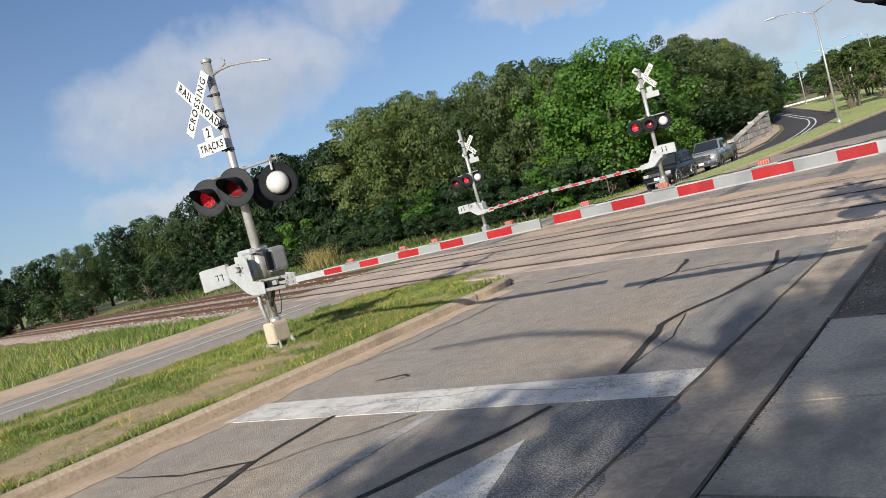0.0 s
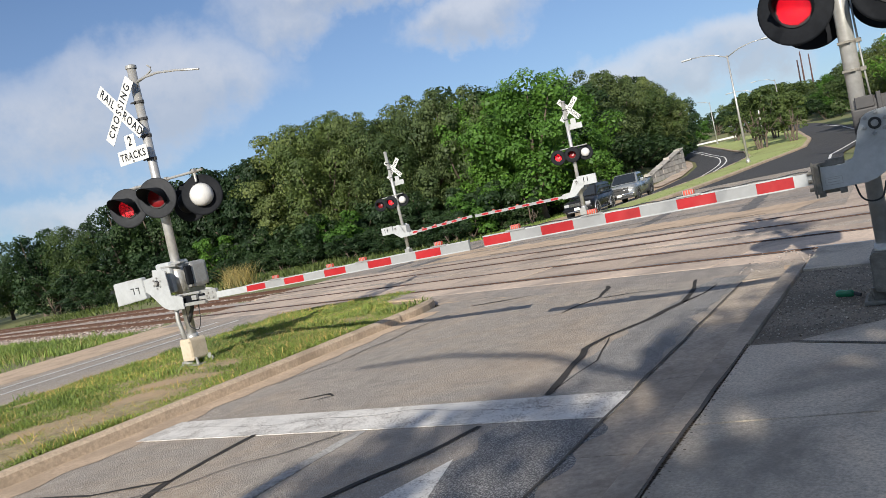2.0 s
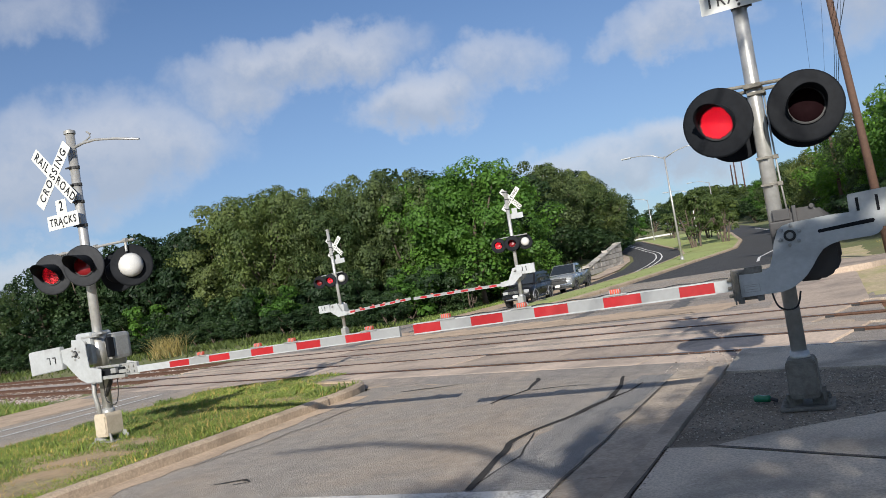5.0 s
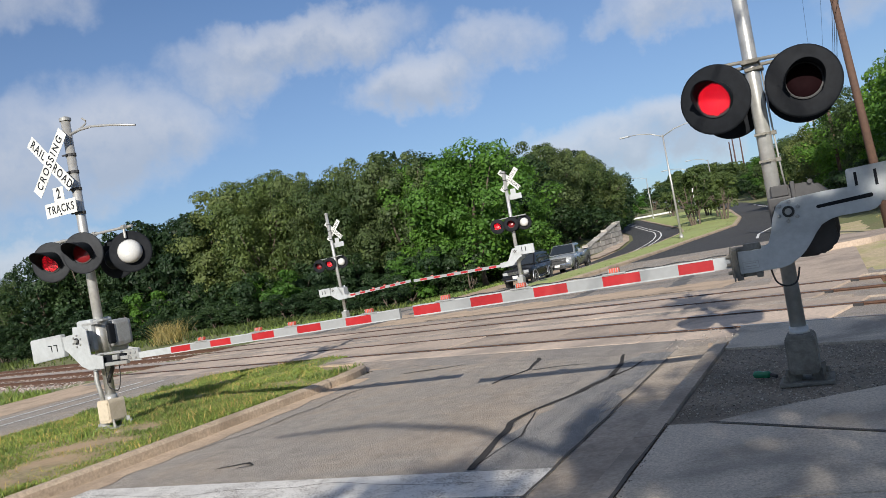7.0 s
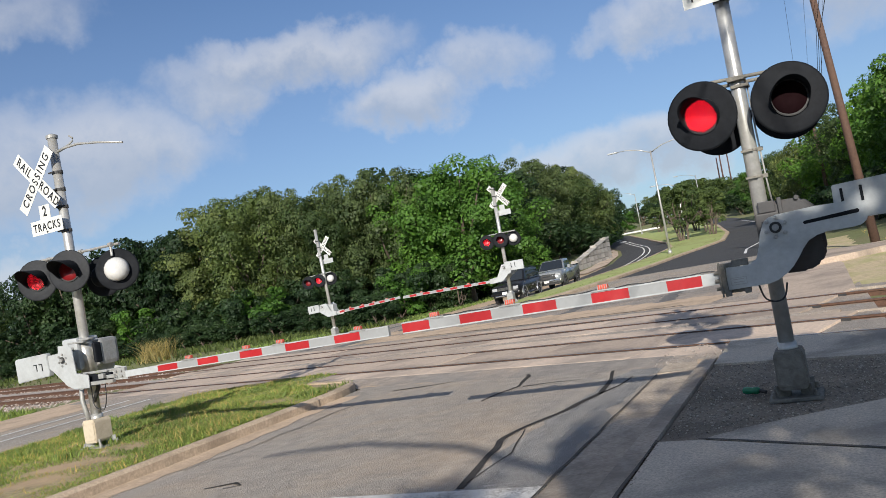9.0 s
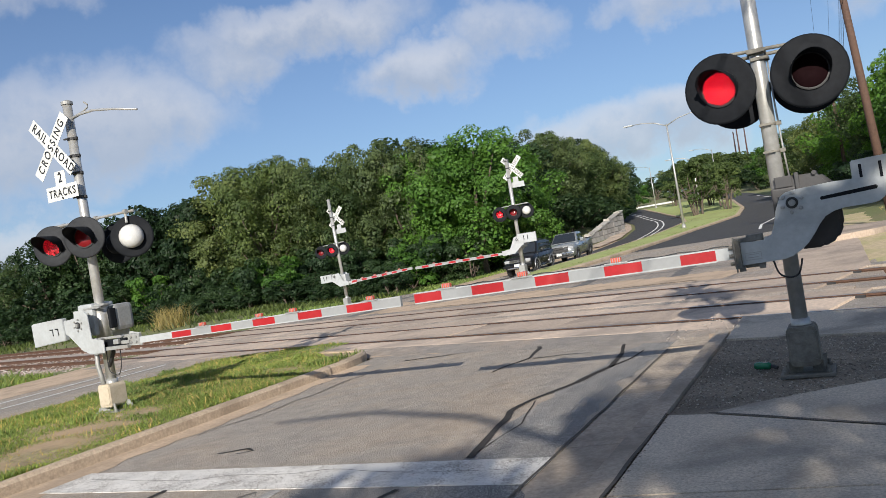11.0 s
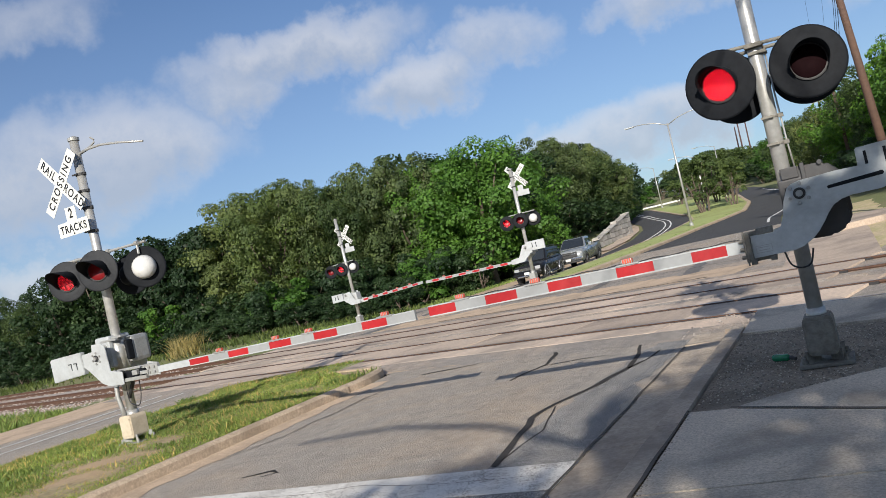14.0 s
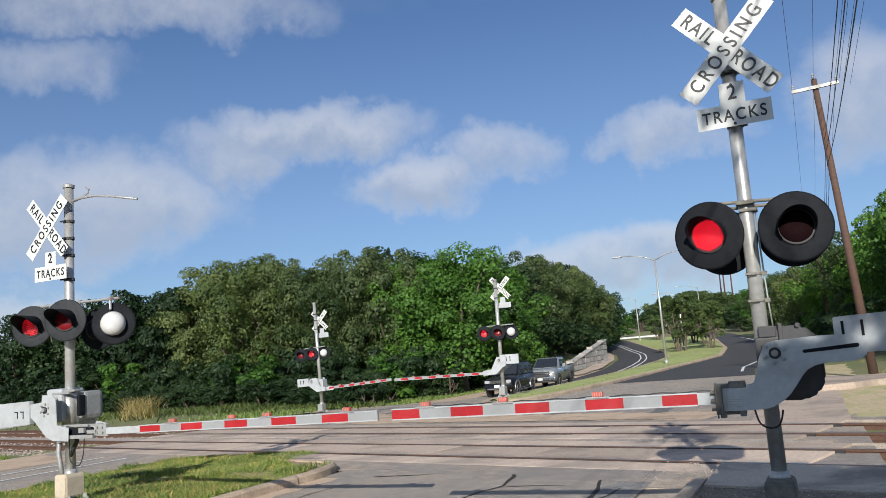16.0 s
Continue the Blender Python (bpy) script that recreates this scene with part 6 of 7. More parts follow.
# ---- trees ----
def leaf_cloud(blobs, count, size, rng, core=True, tufts=9):
    """Leaf sprays over the tufts that stand out of each blob (x, y, z, rx, ry, rz): vertices and faces."""
    blobs = np.array(blobs, dtype=float)
    home = np.repeat(np.arange(len(blobs)), tufts)
    o = rng.normal(size=(len(home), 3))
    o /= np.linalg.norm(o, axis=1, keepdims=True)
    o[:, 2] = np.where(o[:, 2] < -0.5, -o[:, 2], o[:, 2])
    k = rng.uniform(0.30, 0.50, (len(home), 1))
    tuft_c, tuft_r = blobs[home, :3] + o * blobs[home, 3:] * (1.02 - 0.75 * k), blobs[home, 3:] * k
    area = tuft_r[:, 0] * tuft_r[:, 2]
    pick = rng.choice(len(home), count, p=area / area.sum())
    d = rng.normal(size=(count, 3)) + 0.7 * o[pick]
    d /= np.linalg.norm(d, axis=1, keepdims=True)
    d[:, 2] = np.where(d[:, 2] < -0.6, -d[:, 2], d[:, 2])
    r = rng.uniform(0.45, 1.0, (count, 1)) ** 0.45 * (1 + 0.09 * np.clip(rng.normal(size=(count, 1)), -1.5, 2.2))
    c = tuft_c[pick] + d * r * tuft_r[pick]
    nrm = d * 1.1 + o[pick] * 0.6 + rng.normal(size=(count, 3)) * 0.42 + np.array([0, 0, 0.25])
    nrm /= np.linalg.norm(nrm, axis=1, keepdims=True)
    t = np.cross(nrm, rng.normal(size=(count, 3)))
    t /= np.linalg.norm(t, axis=1, keepdims=True)
    s = np.cross(nrm, t)
    L = size * rng.uniform(0.55, 1.35, (count, 1))
    Wd = L * rng.uniform(0.45, 0.8, (count, 1))
    p0, p1 = c - t * L * 0.5, c + s * Wd * 0.5 + nrm * L * 0.08
    p2, p3 = c + t * L * 0.5, c - s * Wd * 0.5 + nrm * L * 0.08
    v = np.stack([p0, p1, p2, p3], 1).reshape(-1, 3)
    k = np.arange(count) * 4
    f = np.stack([k, k + 1, k + 2, k + 3], 1).tolist()
    v = v.tolist()
    if core:
        m = max(40, count // 3)
        wt = blobs[:, 3] * blobs[:, 5]
        bl = blobs[rng.choice(len(blobs), m, p=wt / wt.sum())]
        d = rng.normal(size=(m, 3))
        d /= np.linalg.norm(d, axis=1, keepdims=True)
        c = bl[:, :3] + d * bl[:, 3:] * rng.uniform(0.5, 0.86, (m, 1))
        q = d + rng.normal(size=(m, 3)) * 0.5
        t = np.cross(q, rng.normal(size=(m, 3)))
        t /= np.linalg.norm(t, axis=1, keepdims=True)
        u = np.cross(q / np.linalg.norm(q, axis=1, keepdims=True), t)
        L = size * 0.72 * rng.uniform(0.7, 1.3, (m, 1))
        k = len(v) + np.arange(m) * 4
        v += np.stack([c - t * L, c + u * L * 0.7, c + t * L, c - u * L * 0.7], 1).reshape(-1, 3).tolist()
        f += np.stack([k, k + 1, k + 2, k + 3], 1).tolist()
    return v, f


TOPS = {}


def make_tree(name, label, height, radius, clear, mat, seed, leaves, leaf, blobs_n=26, group="", core=True, stems=1, low=0.0):
    """A tapered trunk with limbs and an uneven crown; clear: the bare height under it."""
    rng, rnd = np.random.default_rng(seed), random.Random(seed)
    t = thing(name, label, "tree" if name != "shrub" else "shrub", None, group)
    blobs = []
    ch = height - clear
    for i in range(blobs_n):
        u = (i + 0.5) / blobs_n
        z = clear + ch * (0.10 + 0.82 * u)
        prof = radius * (math.sin(math.pi * (0.16 + 0.74 * u)) ** 0.65)
        a = i * 2.399963 + rnd.uniform(-0.4, 0.4)
        q = prof * rnd.uniform(0.42, 0.9)
        r = radius * rnd.uniform(0.20, 0.40)
        blobs.append((q * math.cos(a), q * math.sin(a), z + rnd.uniform(-0.3, 0.3), r, r, r * rnd.uniform(0.7, 0.95)))
    blobs.append((0, 0, clear + ch * 0.5, radius * 0.48, radius * 0.48, ch * 0.34))
    bm = bmesh.new()
    r0 = 0.028 * height + 0.05
    tips = rnd.sample(blobs[:-1], min(9, blobs_n))
    for s in range(stems):
        ox, oy = (rnd.uniform(-0.5, 0.5), rnd.uniform(-0.5, 0.5)) if stems > 1 else (0, 0)
        top = (ox * 2.5 + rnd.uniform(-0.3, 0.3), oy * 2.5 + rnd.uniform(-0.3, 0.3), clear + ch * 0.62)
        fork = (ox * 1.4, oy * 1.4, clear * 0.75 + 0.3)
        rr = r0 / math.sqrt(stems)
        pipe(bm, [(ox, oy, -0.3), (ox * 1.1, oy * 1.1, 0.15), fork, top], [rr * 1.35, rr, rr * 0.8, rr * 0.25], 8)
        for b in tips[s::stems]:
            m0 = Vector(fork) + (Vector(top) - Vector(fork)) * rnd.uniform(0.0, 0.5)
            e = Vector(b[:3])
            pipe(bm, [m0, m0 * 0.45 + e * 0.55 + Vector((0, 0, -0.25)), e], [rr * 0.5, rr * 0.28, 0.025], 6)
    part("trunk", bm, M_BARK, t, "grey-brown trunk and limbs", True)
    v, f = leaf_cloud(blobs, leaves, leaf, rng, core)
    TOPS[t.name] = float(np.percentile(np.array(v)[:, 2], 99.6))
    tagged(arrays("crown", v, f, mat, t), "uneven leafy crown")
    return t


def polar(az_deg, d):
    a = radians(az_deg)
    return d * math.sin(a), d * math.cos(a)


def plant(proto, x, y, height, proto_h, spin, wide=1.0, z=None):
    k = height / TOPS[proto.name]
    m = Matrix.Translation((x, y, ground_height(x, y) if z is None else z)) @ pose(0, 0, 0, 0, 0, spin)
    c = copy_thing(proto, m)
    c.scale = (k * wide, k * wide, k)
    return c


G_BELT = "trees behind the tracks"
OAKS = [make_tree("tree", "dense dark green oak with a rounded uneven crown, behind the tracks", 10, 4.6, 0.7, M_OAK, 21, 19000, 0.175, 30, G_BELT),
        make_tree("tree", "olive green oak with a ragged crown, behind the tracks", 10, 4.4, 0.8, M_OLIVE, 22, 19000, 0.17, 30, G_BELT),
        make_tree("tree", "deep green tree with shade in its leaf colour, in the belt behind the tracks", 10, 4.3, 0.6, M_DEEP, 23, 8000, 0.27, 24, G_BELT)]
FAR = [make_tree("tree", "dark green oak far off where the road bends", 10, 4.6, 0.6, M_OAK, 25, 6000, 0.34, 24, "far trees"),
       make_tree("tree", "olive green oak far off where the road bends", 10, 4.6, 0.6, M_OLIVE, 26, 6000, 0.33, 24, "far trees")]
BRIGHT = make_tree("tree", "fresh bright green broad-leaved tree, fuller than its neighbours", 10, 4.7, 0.6, M_GREEN, 24, 18000, 0.19, 30, G_BELT)
# the first shrub takes the deep leaves, as painted shade under the belt
SHRUBS = [make_tree("shrub", "low leafy shrub coloured dark for the shade at the foot of the trees", 4, 2.4, 0.1, M_DEEP, 31, 3000, 0.2, 14, "shrubs below the trees", stems=2),
          make_tree("shrub", "bright green shrub at the foot of the trees", 4, 2.4, 0.1, M_GREEN, 32, 3000, 0.2, 14, "shrubs below the trees", stems=2)]
protos = {"oak": (OAKS[0], 10), "olive": (OAKS[1], 10), "deep": (OAKS[2], 10), "bright": (BRIGHT, 10), "s0": (SHRUBS[0], 4), "s1": (SHRUBS[1], 4), "far_oak": (FAR[0], 10), "far_olive": (FAR[1], 10)}
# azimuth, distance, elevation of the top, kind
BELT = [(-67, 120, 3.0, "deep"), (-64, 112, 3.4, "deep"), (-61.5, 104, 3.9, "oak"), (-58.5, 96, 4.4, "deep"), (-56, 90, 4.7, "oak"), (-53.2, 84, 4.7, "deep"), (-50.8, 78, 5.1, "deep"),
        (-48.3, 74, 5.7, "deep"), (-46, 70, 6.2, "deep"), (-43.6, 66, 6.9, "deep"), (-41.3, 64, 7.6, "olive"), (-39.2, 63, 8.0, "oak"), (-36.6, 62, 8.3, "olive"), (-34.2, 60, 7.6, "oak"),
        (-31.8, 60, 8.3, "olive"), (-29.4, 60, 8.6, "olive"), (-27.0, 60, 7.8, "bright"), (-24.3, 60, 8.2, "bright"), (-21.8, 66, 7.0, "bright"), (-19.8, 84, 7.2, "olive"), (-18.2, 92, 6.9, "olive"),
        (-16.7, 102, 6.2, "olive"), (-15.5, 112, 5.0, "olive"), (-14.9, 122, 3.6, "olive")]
rnd = random.Random(77)
for i, (a, d, e, kind) in enumerate(BELT):
    d += rnd.uniform(-3.5, 3.5) if d < 90 else 0.0
    e += rnd.uniform(-0.45, 0.3) if a < -20 else 0.0
    x, y = polar(a, d)
    top = 1.72 + d * math.tan(radians(e))
    plant(protos[kind][0], x, y, top - ground_height(x, y), 10, rnd.uniform(0, 360), rnd.uniform(0.8, 1.1))
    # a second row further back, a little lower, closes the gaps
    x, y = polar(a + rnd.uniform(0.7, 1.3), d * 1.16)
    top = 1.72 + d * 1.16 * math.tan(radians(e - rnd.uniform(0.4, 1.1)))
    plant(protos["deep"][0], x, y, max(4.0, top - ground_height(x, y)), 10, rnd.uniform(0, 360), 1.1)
    if a > -47 and d < 80:
        for k in range(4):
            x, y = polar(a + rnd.uniform(-1.5, 1.5), d - rnd.uniform(3.6, 7.5))
            if x < along(OPP_L, y) - 3.6:
                plant(SHRUBS[1 if rnd.random() < (0.3 if a > -27 else 0.12) else 0], x, y, rnd.uniform(2.2, 4.2), 4, rnd.uniform(0, 360), rnd.uniform(0.9, 1.2), ground_height(x, y) - 0.35)
    elif a < -47:
        x, y = polar(a + rnd.uniform(-1.0, 1.0), d - 6)
        plant(SHRUBS[0], x, y, rnd.uniform(3.0, 4.5), 4, rnd.uniform(0, 360), 1.3)
# low brush along the foot of the belt
for i in range(26):
    a = -56 + i * 1.0 + rnd.uniform(-0.3, 0.3)
    d = float(np.interp(a, [-62, -48, -36, -30], [80, 60, 50, 48])) + rnd.uniform(0.5, 3.5)
    x, y = polar(a, d)
    if x < along(OPP_L, y) - 3.0:
        plant(SHRUBS[0], x, y, rnd.uniform(1.2, 2.2), 4, rnd.uniform(0, 360), rnd.uniform(1.1, 1.7), ground_height(x, y) - 0.2)
# trees where the road bends away, and along the bank on the pole's side
for a, d, e, kind in [(-12.2, 232, 2.0, "olive"), (-11.0, 222, 2.9, "olive"), (-9.9, 214, 3.2, "oak"), (-8.8, 205, 3.4, "olive"), (-7.7, 200, 3.4, "oak"), (-6.6, 190, 3.2, "olive"), (-5.4, 175, 2.9, "oak"),
                      (-4.2, 150, 3.2, "bright"), (-3.3, 122, 3.7, "olive"), (-2.2, 100, 4.1, "oak"), (-0.4, 86, 4.8, "olive"), (1.0, 76, 5.4, "bright"), (2.7, 66, 6.4, "oak"), (4.4, 60, 7.8, "bright"),
                      (6.3, 52, 9.2, "bright"), (9.0, 46, 10.0, "oak"), (12.5, 42, 10.0, "olive"), (16, 40, 10.5, "oak"), (20, 38, 10, "oak")]:
    x, y = polar(a, d)
    kind = "far_" + kind if d > 110 and kind != "bright" else kind
    top = 1.72 + d * math.tan(radians(e))
    plant(protos[kind][0], x, y, max(3.5, top - ground_height(x, y)), 10, rnd.uniform(0, 360), rnd.uniform(0.95, 1.15))
for a, d, h in [(-1.2, 78, 3.2), (0.4, 68, 3.2), (2.2, 58, 3.4), (4.2, 50, 3.4), (6.6, 44, 3.5), (9.5, 38, 3.6)]:
    plant(SHRUBS[int(h * 10) % 2], *polar(a, d), h, 4, rnd.uniform(0, 360), 1.25)
for a, d, h in [(-17.9, 88, 4.0), (-17.0, 92, 4.2), (-16.2, 97, 4.2), (-15.6, 104, 4.0), (-15.0, 110, 3.8), (-14.6, 118, 3.5), (-18.8, 84, 4.2), (-13.9, 150, 4.5), (-12.9, 165, 4.5), (-11.8, 190, 5.0), (-10.4, 200, 5.0), (-9.3, 196, 5.0), (-8.2, 190, 5.0), (-7.2, 182, 5.0), (-6.1, 170, 4.6), (-5.0, 150, 4.2)]:
    plant(SHRUBS[int(h * 10) % 2], *polar(a, d), h, 4, a * 37 % 360, 1.35)
for a, d, e, kind in [(-10.4, 216, 3.0, "oak"), (-9.3, 208, 3.3, "olive"), (-8.2, 200, 3.5, "oak"), (-7.1, 193, 3.4, "oak"), (-6.0, 180, 3.2, "oak"), (-4.8, 160, 3.1, "olive"), (-17.4, 100, 5.6, "oak"), (-16.0, 110, 4.6, "oak")]:
    x, y = polar(a, d)
    kind = "far_" + kind if d > 110 else kind
    plant(protos[kind][0], x, y, 1.72 + d * math.tan(radians(e)) - ground_height(x, y), 10, a * 53 % 360, 1.25)
# small trees on the median
MYRTLE = make_tree("tree", "small multi-stemmed ornamental tree on the median", 5, 2.1, 0.5, M_OAK, 41, 5200, 0.19, 20, "median trees", False, 4)
for x, y, h in [(-14.9, 93, 6.4), (-12.2, 96, 5.0), (-14.2, 108, 5.6), (-19.5, 122, 5.6), (-17.0, 117, 5.2)]:
    plant(MYRTLE, x, y, h, 5, x * 40, 1.0, rise(y) + 0.18)
# big trees behind the viewer, whose shade lies over the pavement
SHADE = make_tree("tree", "tall spreading shade tree over the pavement", 11, 5.0, 3.0, M_OAK, 51, 8500, 0.30, 26, "shade trees", False)
plant(SHADE, 3.07, -13.8, 8.8, 11, 200, 0.9)
plant(SHADE, 8.27, -11.6, 9.6, 11, 100, 0.9)
shade = plant(SHADE, 4.67, -9.2, 8.1, 11, 30, 0.85)
limb = part("limb", pipe(bmesh.new(), [(4.67, -9.2, 4.2), (2.35, -6.75, 5.3), (-0.35, -5.05, 5.62), (-1.85, -4.6, 5.66), (-3.25, -4.35, 5.45)], [0.12, 0.075, 0.05, 0.042, 0.03], 8), M_BARK, shade, "long bare limb", True)
bpy.context.view_layer.update()
limb.matrix_parent_inverse = shade.matrix_world.inverted()
# unseen leaf clumps added on the sun's rays to shade gate gear, gutter, gravel
v, f = leaf_cloud([(4.16, -6.95, 7.35, 0.95, 0.95, 0.9), (3.5, -7.15, 7.2, 0.75, 0.75, 0.8), (5.2, -6.65, 7.45, 0.95, 0.95, 0.85), (4.8, -7.6, 7.0, 1.1, 1.1, 0.9), (1.85, -7.2, 6.2, 0.6, 0.6, 0.6), (2.8, -6.9, 6.5, 0.62, 0.62, 0.55), (3.3, -6.2, 6.6, 0.5, 0.5, 0.5)], 3600, 0.28, np.random.default_rng(61))
clump = tagged(arrays("leafy_branch", v, f, M_OAK, shade), "unseen leaf clump added for shade")
clump.matrix_parent_inverse = shade.matrix_world.inverted()
# sparser unseen clumps added to dapple the support plate, sign and lane
v, f = leaf_cloud([(3.5, -4.9, 7.05, 0.85, 0.85, 0.75), (2.9, -4.75, 6.7, 0.5, 0.5, 0.45), (4.1, -5.6, 7.3, 0.7, 0.7, 0.7), (2.4, -3.6, 8.7, 0.8, 0.8, 0.7), (1.1, -11.4, 7.0, 1.0, 1.0, 0.8), (0.2, -11.2, 6.6, 0.7, 0.7, 0.6), (2.0, -12.2, 7.0, 0.9, 0.9, 0.8)], 1500, 0.22, np.random.default_rng(62), False)
clump = tagged(arrays("leafy_branch", v, f, M_OAK, shade), "unseen sparse leaf clump added for dappled shade")
clump.matrix_parent_inverse = shade.matrix_world.inverted()
# unseen limb added to carry the sparse clumps
twig = part("limb", pipe(bmesh.new(), [(4.67, -9.2, 5.6), (4.3, -7.4, 6.6), (3.6, -5.2, 7.0), (2.5, -3.8, 8.5)], [0.08, 0.05, 0.03, 0.012], 7), M_BARK, shade, "unseen slender limb added to carry a leaf clump", True)
twig.matrix_parent_inverse = shade.matrix_world.inverted()
for proto, (a, d, h, ph) in zip(FAR + OAKS + [BRIGHT, MYRTLE, SHADE] + SHRUBS, [(-80, 150, 9, 10), (-82, 155, 9, 10), (-70, 130, 9, 10), (-72.5, 136, 9, 10), (-75, 140, 9, 10), (-78, 144, 9, 10), (-10.6, 140, 4.6, 5), (120, 46, 12, 11), (-69, 116, 4, 4), (-73, 120, 4, 4)]):
    x, y = polar(a, d)
    proto.matrix_world = Matrix.Translation((x, y, ground_height(x, y) + (0.2 if ph == 5 else 0.0)))
    proto.scale = (h / ph,) * 3


# reeds and dry brush before the belt
def reeds(rnd):
    a = rnd.gauss(-46.4, 0.5)
    d = 52 + rnd.gauss(0, 0.8)
    x, y = polar(a, d)
    return (x, y) if noise.noise((x * 0.8, y * 0.8, 8)) > -0.2 else None


blades("dry_reeds", reeds, 520, 1.15, M_STRAW, "pale clump of tall dry reeds before the dark trees", ground_height, 23, 0.02, 0.5)


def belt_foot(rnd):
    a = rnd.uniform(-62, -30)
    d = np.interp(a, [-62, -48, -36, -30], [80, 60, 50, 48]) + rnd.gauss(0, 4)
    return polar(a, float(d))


# dark blade colour stands for the shade below the trees
blades("belt_grass", belt_foot, 7000, 0.32, M_WEED, "tall weeds coloured dark for the shade at the foot of the tree belt", ground_height, 24, 0.05)


# ---- retaining wall ----
def retaining_wall():
    wl = thing("retaining_wall", "stepped retaining wall of weathered concrete blocks beside the bend", "retaining wall", kind="structure")
    rnd = random.Random(4)
    x0, y0, n, step = -21.6, 71.5, 9, 1.45
    bm = bmesh.new()
    box(bm, (0, 0, 0), (0.6, step - 0.04, 0.46), bevel=0.02)
    me = bpy.data.meshes.new("block")
    bm.to_mesh(me)
    bm.free()
    me.materials.append(M_WALL)
    for i in range(n):
        y = y0 + (i + 0.5) * step
        top = rise(y) + 0.5 + 1.55 * (i / (n - 1))
        z = rise(y) - 0.2
        while z < top - 0.1:
            b = new("block", me)
            b.parent = wl
            b.matrix_local = pose(x0 + rnd.gauss(0, 0.012), y + rnd.gauss(0, 0.01), z + 0.23, 0, 0, 0)
            z += 0.5
        bm = bmesh.new()
        box(bm, (0, 0, 0), (0.7, step + 0.04, 0.12), Matrix.Translation((x0, y, top + 0.12)) @ pose(0, 0, 0, 8.5, 0, 0), 0.02)
        part("coping", bm, M_WALL, wl)


retaining_wall()
strip("path", shifted(OPP_L, -2.0), shifted(OPP_L, -0.4), 66, 118, 2.0, M_PANEL, 0.06, "pinkish concrete footpath below the wall", "path", sunk=True)
# plain box that stands in for the raised road edge at the bend
bm = bmesh.new()
box(bm, (-36, 160, 3.62), (12, 0.4, 0.36), pose(0, 0, 0), 0.05)
tagged(mesh_object("barrier", bm, M_SIGN), "long low white box for the raised road edge at the bend", "barrier", kind="structure")


# ---- street lamps ----
def street_lamp(x, y, height, twin=True):
    s = thing("street_lamp", "slender grey twin-arm street lamp on the grass median" if twin else "slender grey street lamp beside the road", "street lamp", pose(x, y, rise(y) + 0.15), "street lamps")
    bm = bmesh.new()
    rod(bm, (0, 0, 0), (0, 0, height), 0.10, 0.055, 12)
    rod(bm, (0, 0, 0), (0, 0, 0.35), 0.18, 0.13, 12)
    part("pole", bm, M_GALV, s, "", True)
    for sx in ((-1, 1) if twin else (-1,)):
        bm = pipe(bmesh.new(), [(0, 0, height - 0.15), (sx * 0.9, 0, height + 0.25), (sx * 1.8, 0, height + 0.42), (sx * 2.6, 0, height + 0.45)], [0.045, 0.04, 0.035, 0.03], 8)
        arm = part("arm", bm, M_GALV, s, "", True)
        bm = bmesh.new()
        box(bm, (sx * 2.9, 0, height + 0.44), (0.75, 0.30, 0.11), bevel=0.04)
        part("lamp_head", bm, M_ALU, arm)
    return s


street_lamp(-11.35, 62.8, 8.15)
street_lamp(-16.2, 102.5, 6.6, False)
street_lamp(-17.2, 128, 8.0, False)
street_lamp(-30.0, 143, 7.3, False)


# ---- utility poles and wires ----
def utility_pole(x, y, top_x, height, arm_half, arm_turn):
    z = ground_height(x, y)
    s = thing("utility_pole", "tall brown wooden utility pole with crossarm and wires", "utility pole", pose(x, y, z), "utility poles")
    lean = top_x - x
    bm = bmesh.new()
    rod(bm, (0, 0, -0.5), (lean, 0, height), 0.17, 0.105, 14)
    part("pole", bm, M_WOOD, s, "", True)
    q = pose(lean, -0.14, height - 0.35, 0, -3, arm_turn)
    bm = bmesh.new()
    box(bm, (0, 0, 0), (arm_half * 2, 0.10, 0.12), q)
    arm = part("crossarm", bm, M_CAST, s, "grey weathered crossarm")
    for u in (-0.92, 0.0, 0.92):
        bm = bmesh.new()
        zt = 0.25 if u else 0.55
        dish(bm, [(0.03, 0.0), (0.055, 0.06), (0.03, 0.1), (0.055, 0.14), (0.03, 0.2), (0.0, 0.21)], 10, q @ pose(u * arm_half, 0, zt - 0.2, 90, 0, 0))
        part("insulator", bm, M_CAST, arm)
    return [tuple((pose(x, y, z) @ q @ Vector((u * arm_half, 0, 0.3)))) for u in (-0.92, 0.0, 0.92)] + [(x + lean * 0.8, y - 0.15, z + height * k) for k in (0.80, 0.76, 0.72)]


def wire(a, b, sag, r=0.006):
    a, b = Vector(a), Vector(b)
    pts = [a + (b - a) * t - Vector((0, 0, sag * 4 * t * (1 - t))) for t in np.linspace(0, 1, 15)]
    ob = mesh_object("overhead_wire", pipe(bmesh.new(), pts, r, 5), M_CABLE)
    tagged(ob, "black overhead wire slung between poles", "wire", "overhead wires")


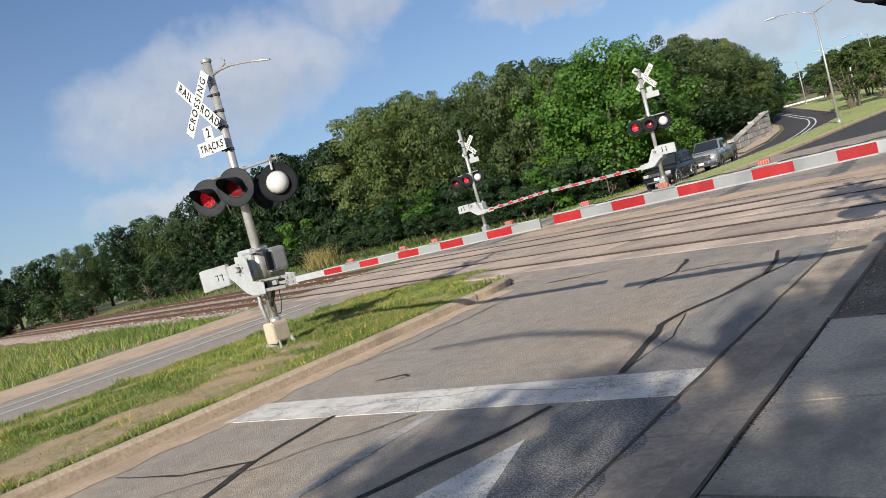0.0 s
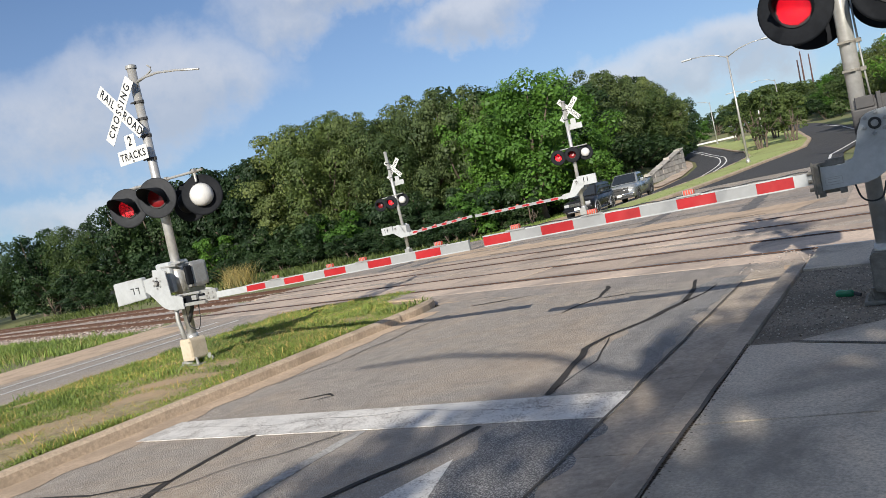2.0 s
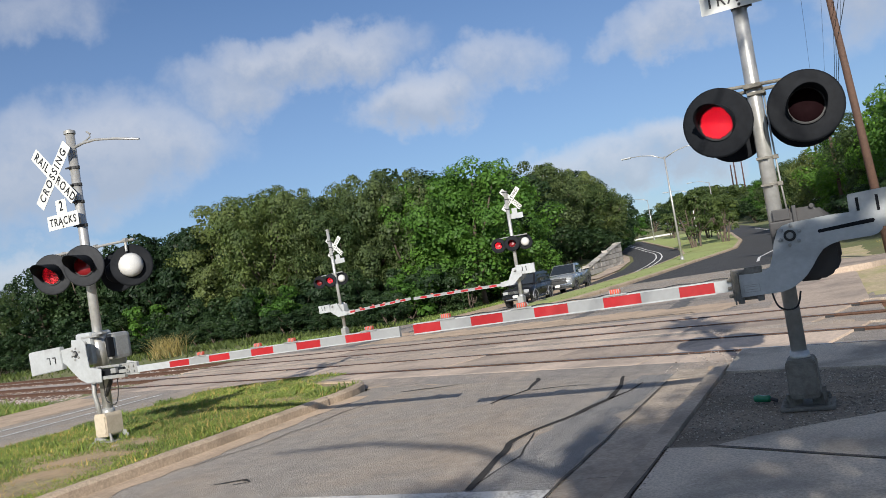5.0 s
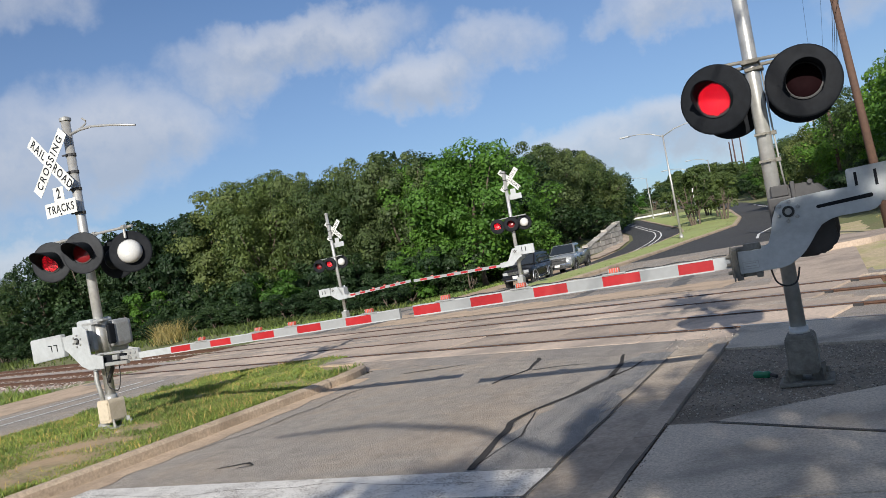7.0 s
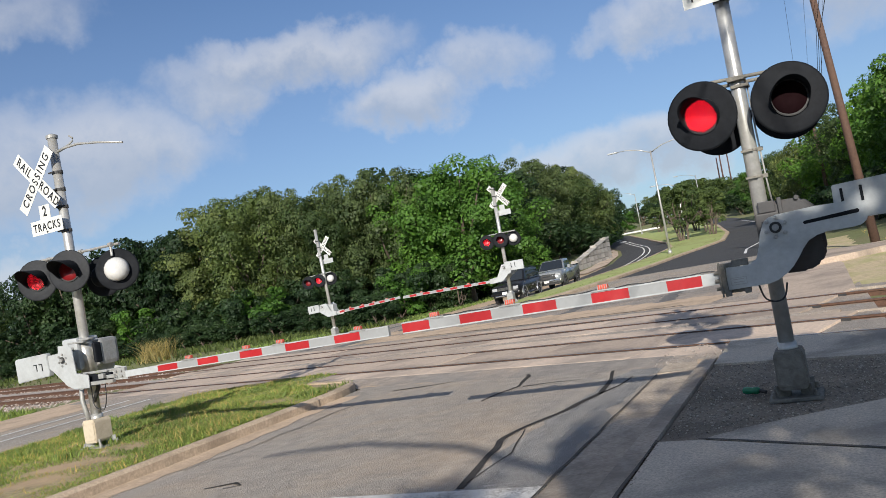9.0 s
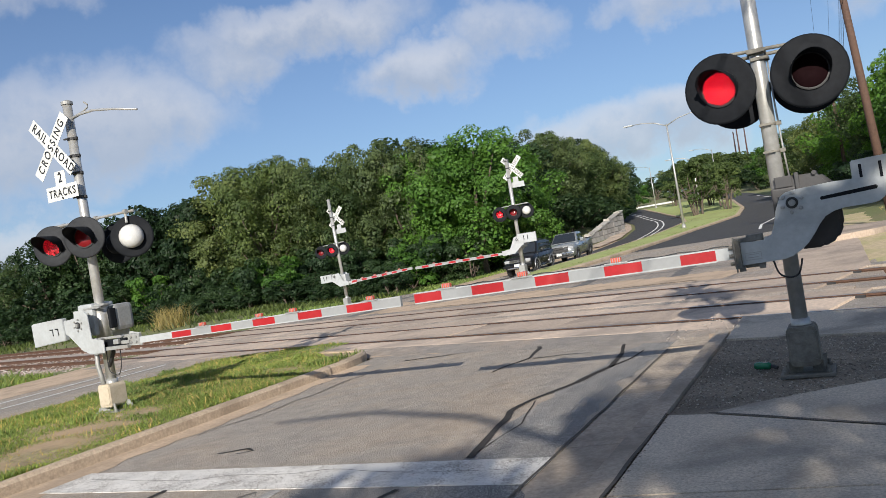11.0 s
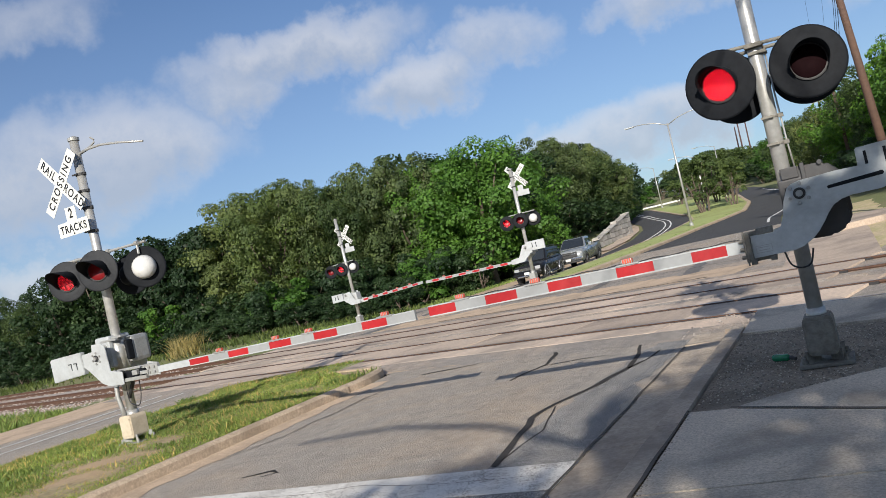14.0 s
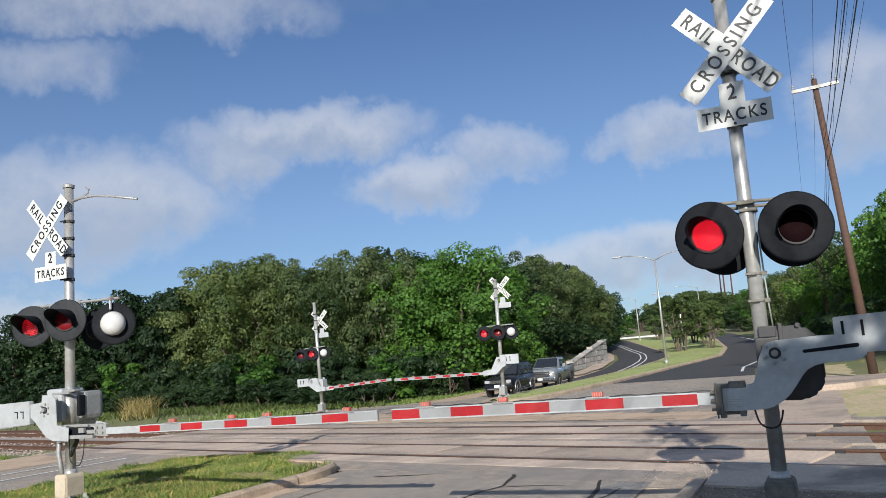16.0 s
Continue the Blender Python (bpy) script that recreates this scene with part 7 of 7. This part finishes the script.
P0 = utility_pole(1.5, -46.0, 1.4, 11.8, 0.9, 4)
P1 = utility_pole(1.31, 32.6, 0.78, 11.3, 0.82, 4)
P2 = utility_pole(0.2, 73.0, 0.1, 10.2, 0.82, 2)
P3 = utility_pole(-1.6, 112.0, -1.7, 10.2, 0.82, 8)
for a, b in ((P0, P1), (P1, P2), (P2, P3)):
    for i, (u, v) in enumerate(zip(a, b)):
        wire(u, v, (0.7, 0.6, 0.75, 1.1, 1.2, 1.4)[i] * (1.6 if a is P0 else 1.0), 0.006 if i < 3 else 0.011)
for dx in (0.18, 0.36, 0.62):
    wire((P0[2][0] + dx, P0[2][1], P0[2][2] - 0.3 * dx), (P1[2][0] + dx * 0.7, P1[2][1], P1[2][2] - 0.8 * dx), 0.9)
for x, y, h in ((-20.6, 190, 11.5), (-19.4, 186, 13.0), (-18.6, 194, 12.4)):
    s = thing("steel_pole", "tall rust-red steel transmission pole far away", "pole", pose(x, y, ground_height(x, y)), "transmission poles")
    bm = bmesh.new()
    rod(bm, (0, 0, -0.5), (0.2, 0, h), 0.24, 0.12, 10)
    part("pole", bm, M_FARPOLE, s)

# ---- small things ----
b = thing("bottle", "crushed green plastic bottle lying on the gravel", "bottle", pose(-1.01, 7.955, 0.16, 0, 0, -28))
bm = bmesh.new()
pipe(bm, [(0.0, 0, 0), (0.012, 0, 0), (0.05, 0, 0.002), (0.10, 0, 0), (0.15, 0, 0.003), (0.175, 0, 0.002)], [0.02, 0.034, 0.036, 0.031, 0.034, 0.018], 12)
part("body", bm, M_GREENCAN, b, "", True)
bm = bmesh.new()
rod(bm, (0.175, 0, 0.002), (0.235, 0, -0.012), 0.017, n=10)
part("cap", bm, M_PLASTIC, b, "black cap")
rnd = random.Random(8)
for i in range(7):
    x, y = -10.12 + rnd.uniform(-0.5, 0.6), 8.33 + rnd.uniform(-0.55, -0.2)
    s = tagged(new("rock"), "pale limestone rock at the foot of the signal", "rock", "rocks")
    bm = bmesh.new()
    bmesh.ops.create_icosphere(bm, subdivisions=2, radius=rnd.uniform(0.04, 0.09))
    for v in bm.verts:
        v.co *= 1 + 0.35 * noise.noise(v.co * 14 + Vector((i, 0, 0)))
        v.co.z *= 0.6
    part("stone", bm, M_KERB, s)
    s.location = (x, y, 0.18)
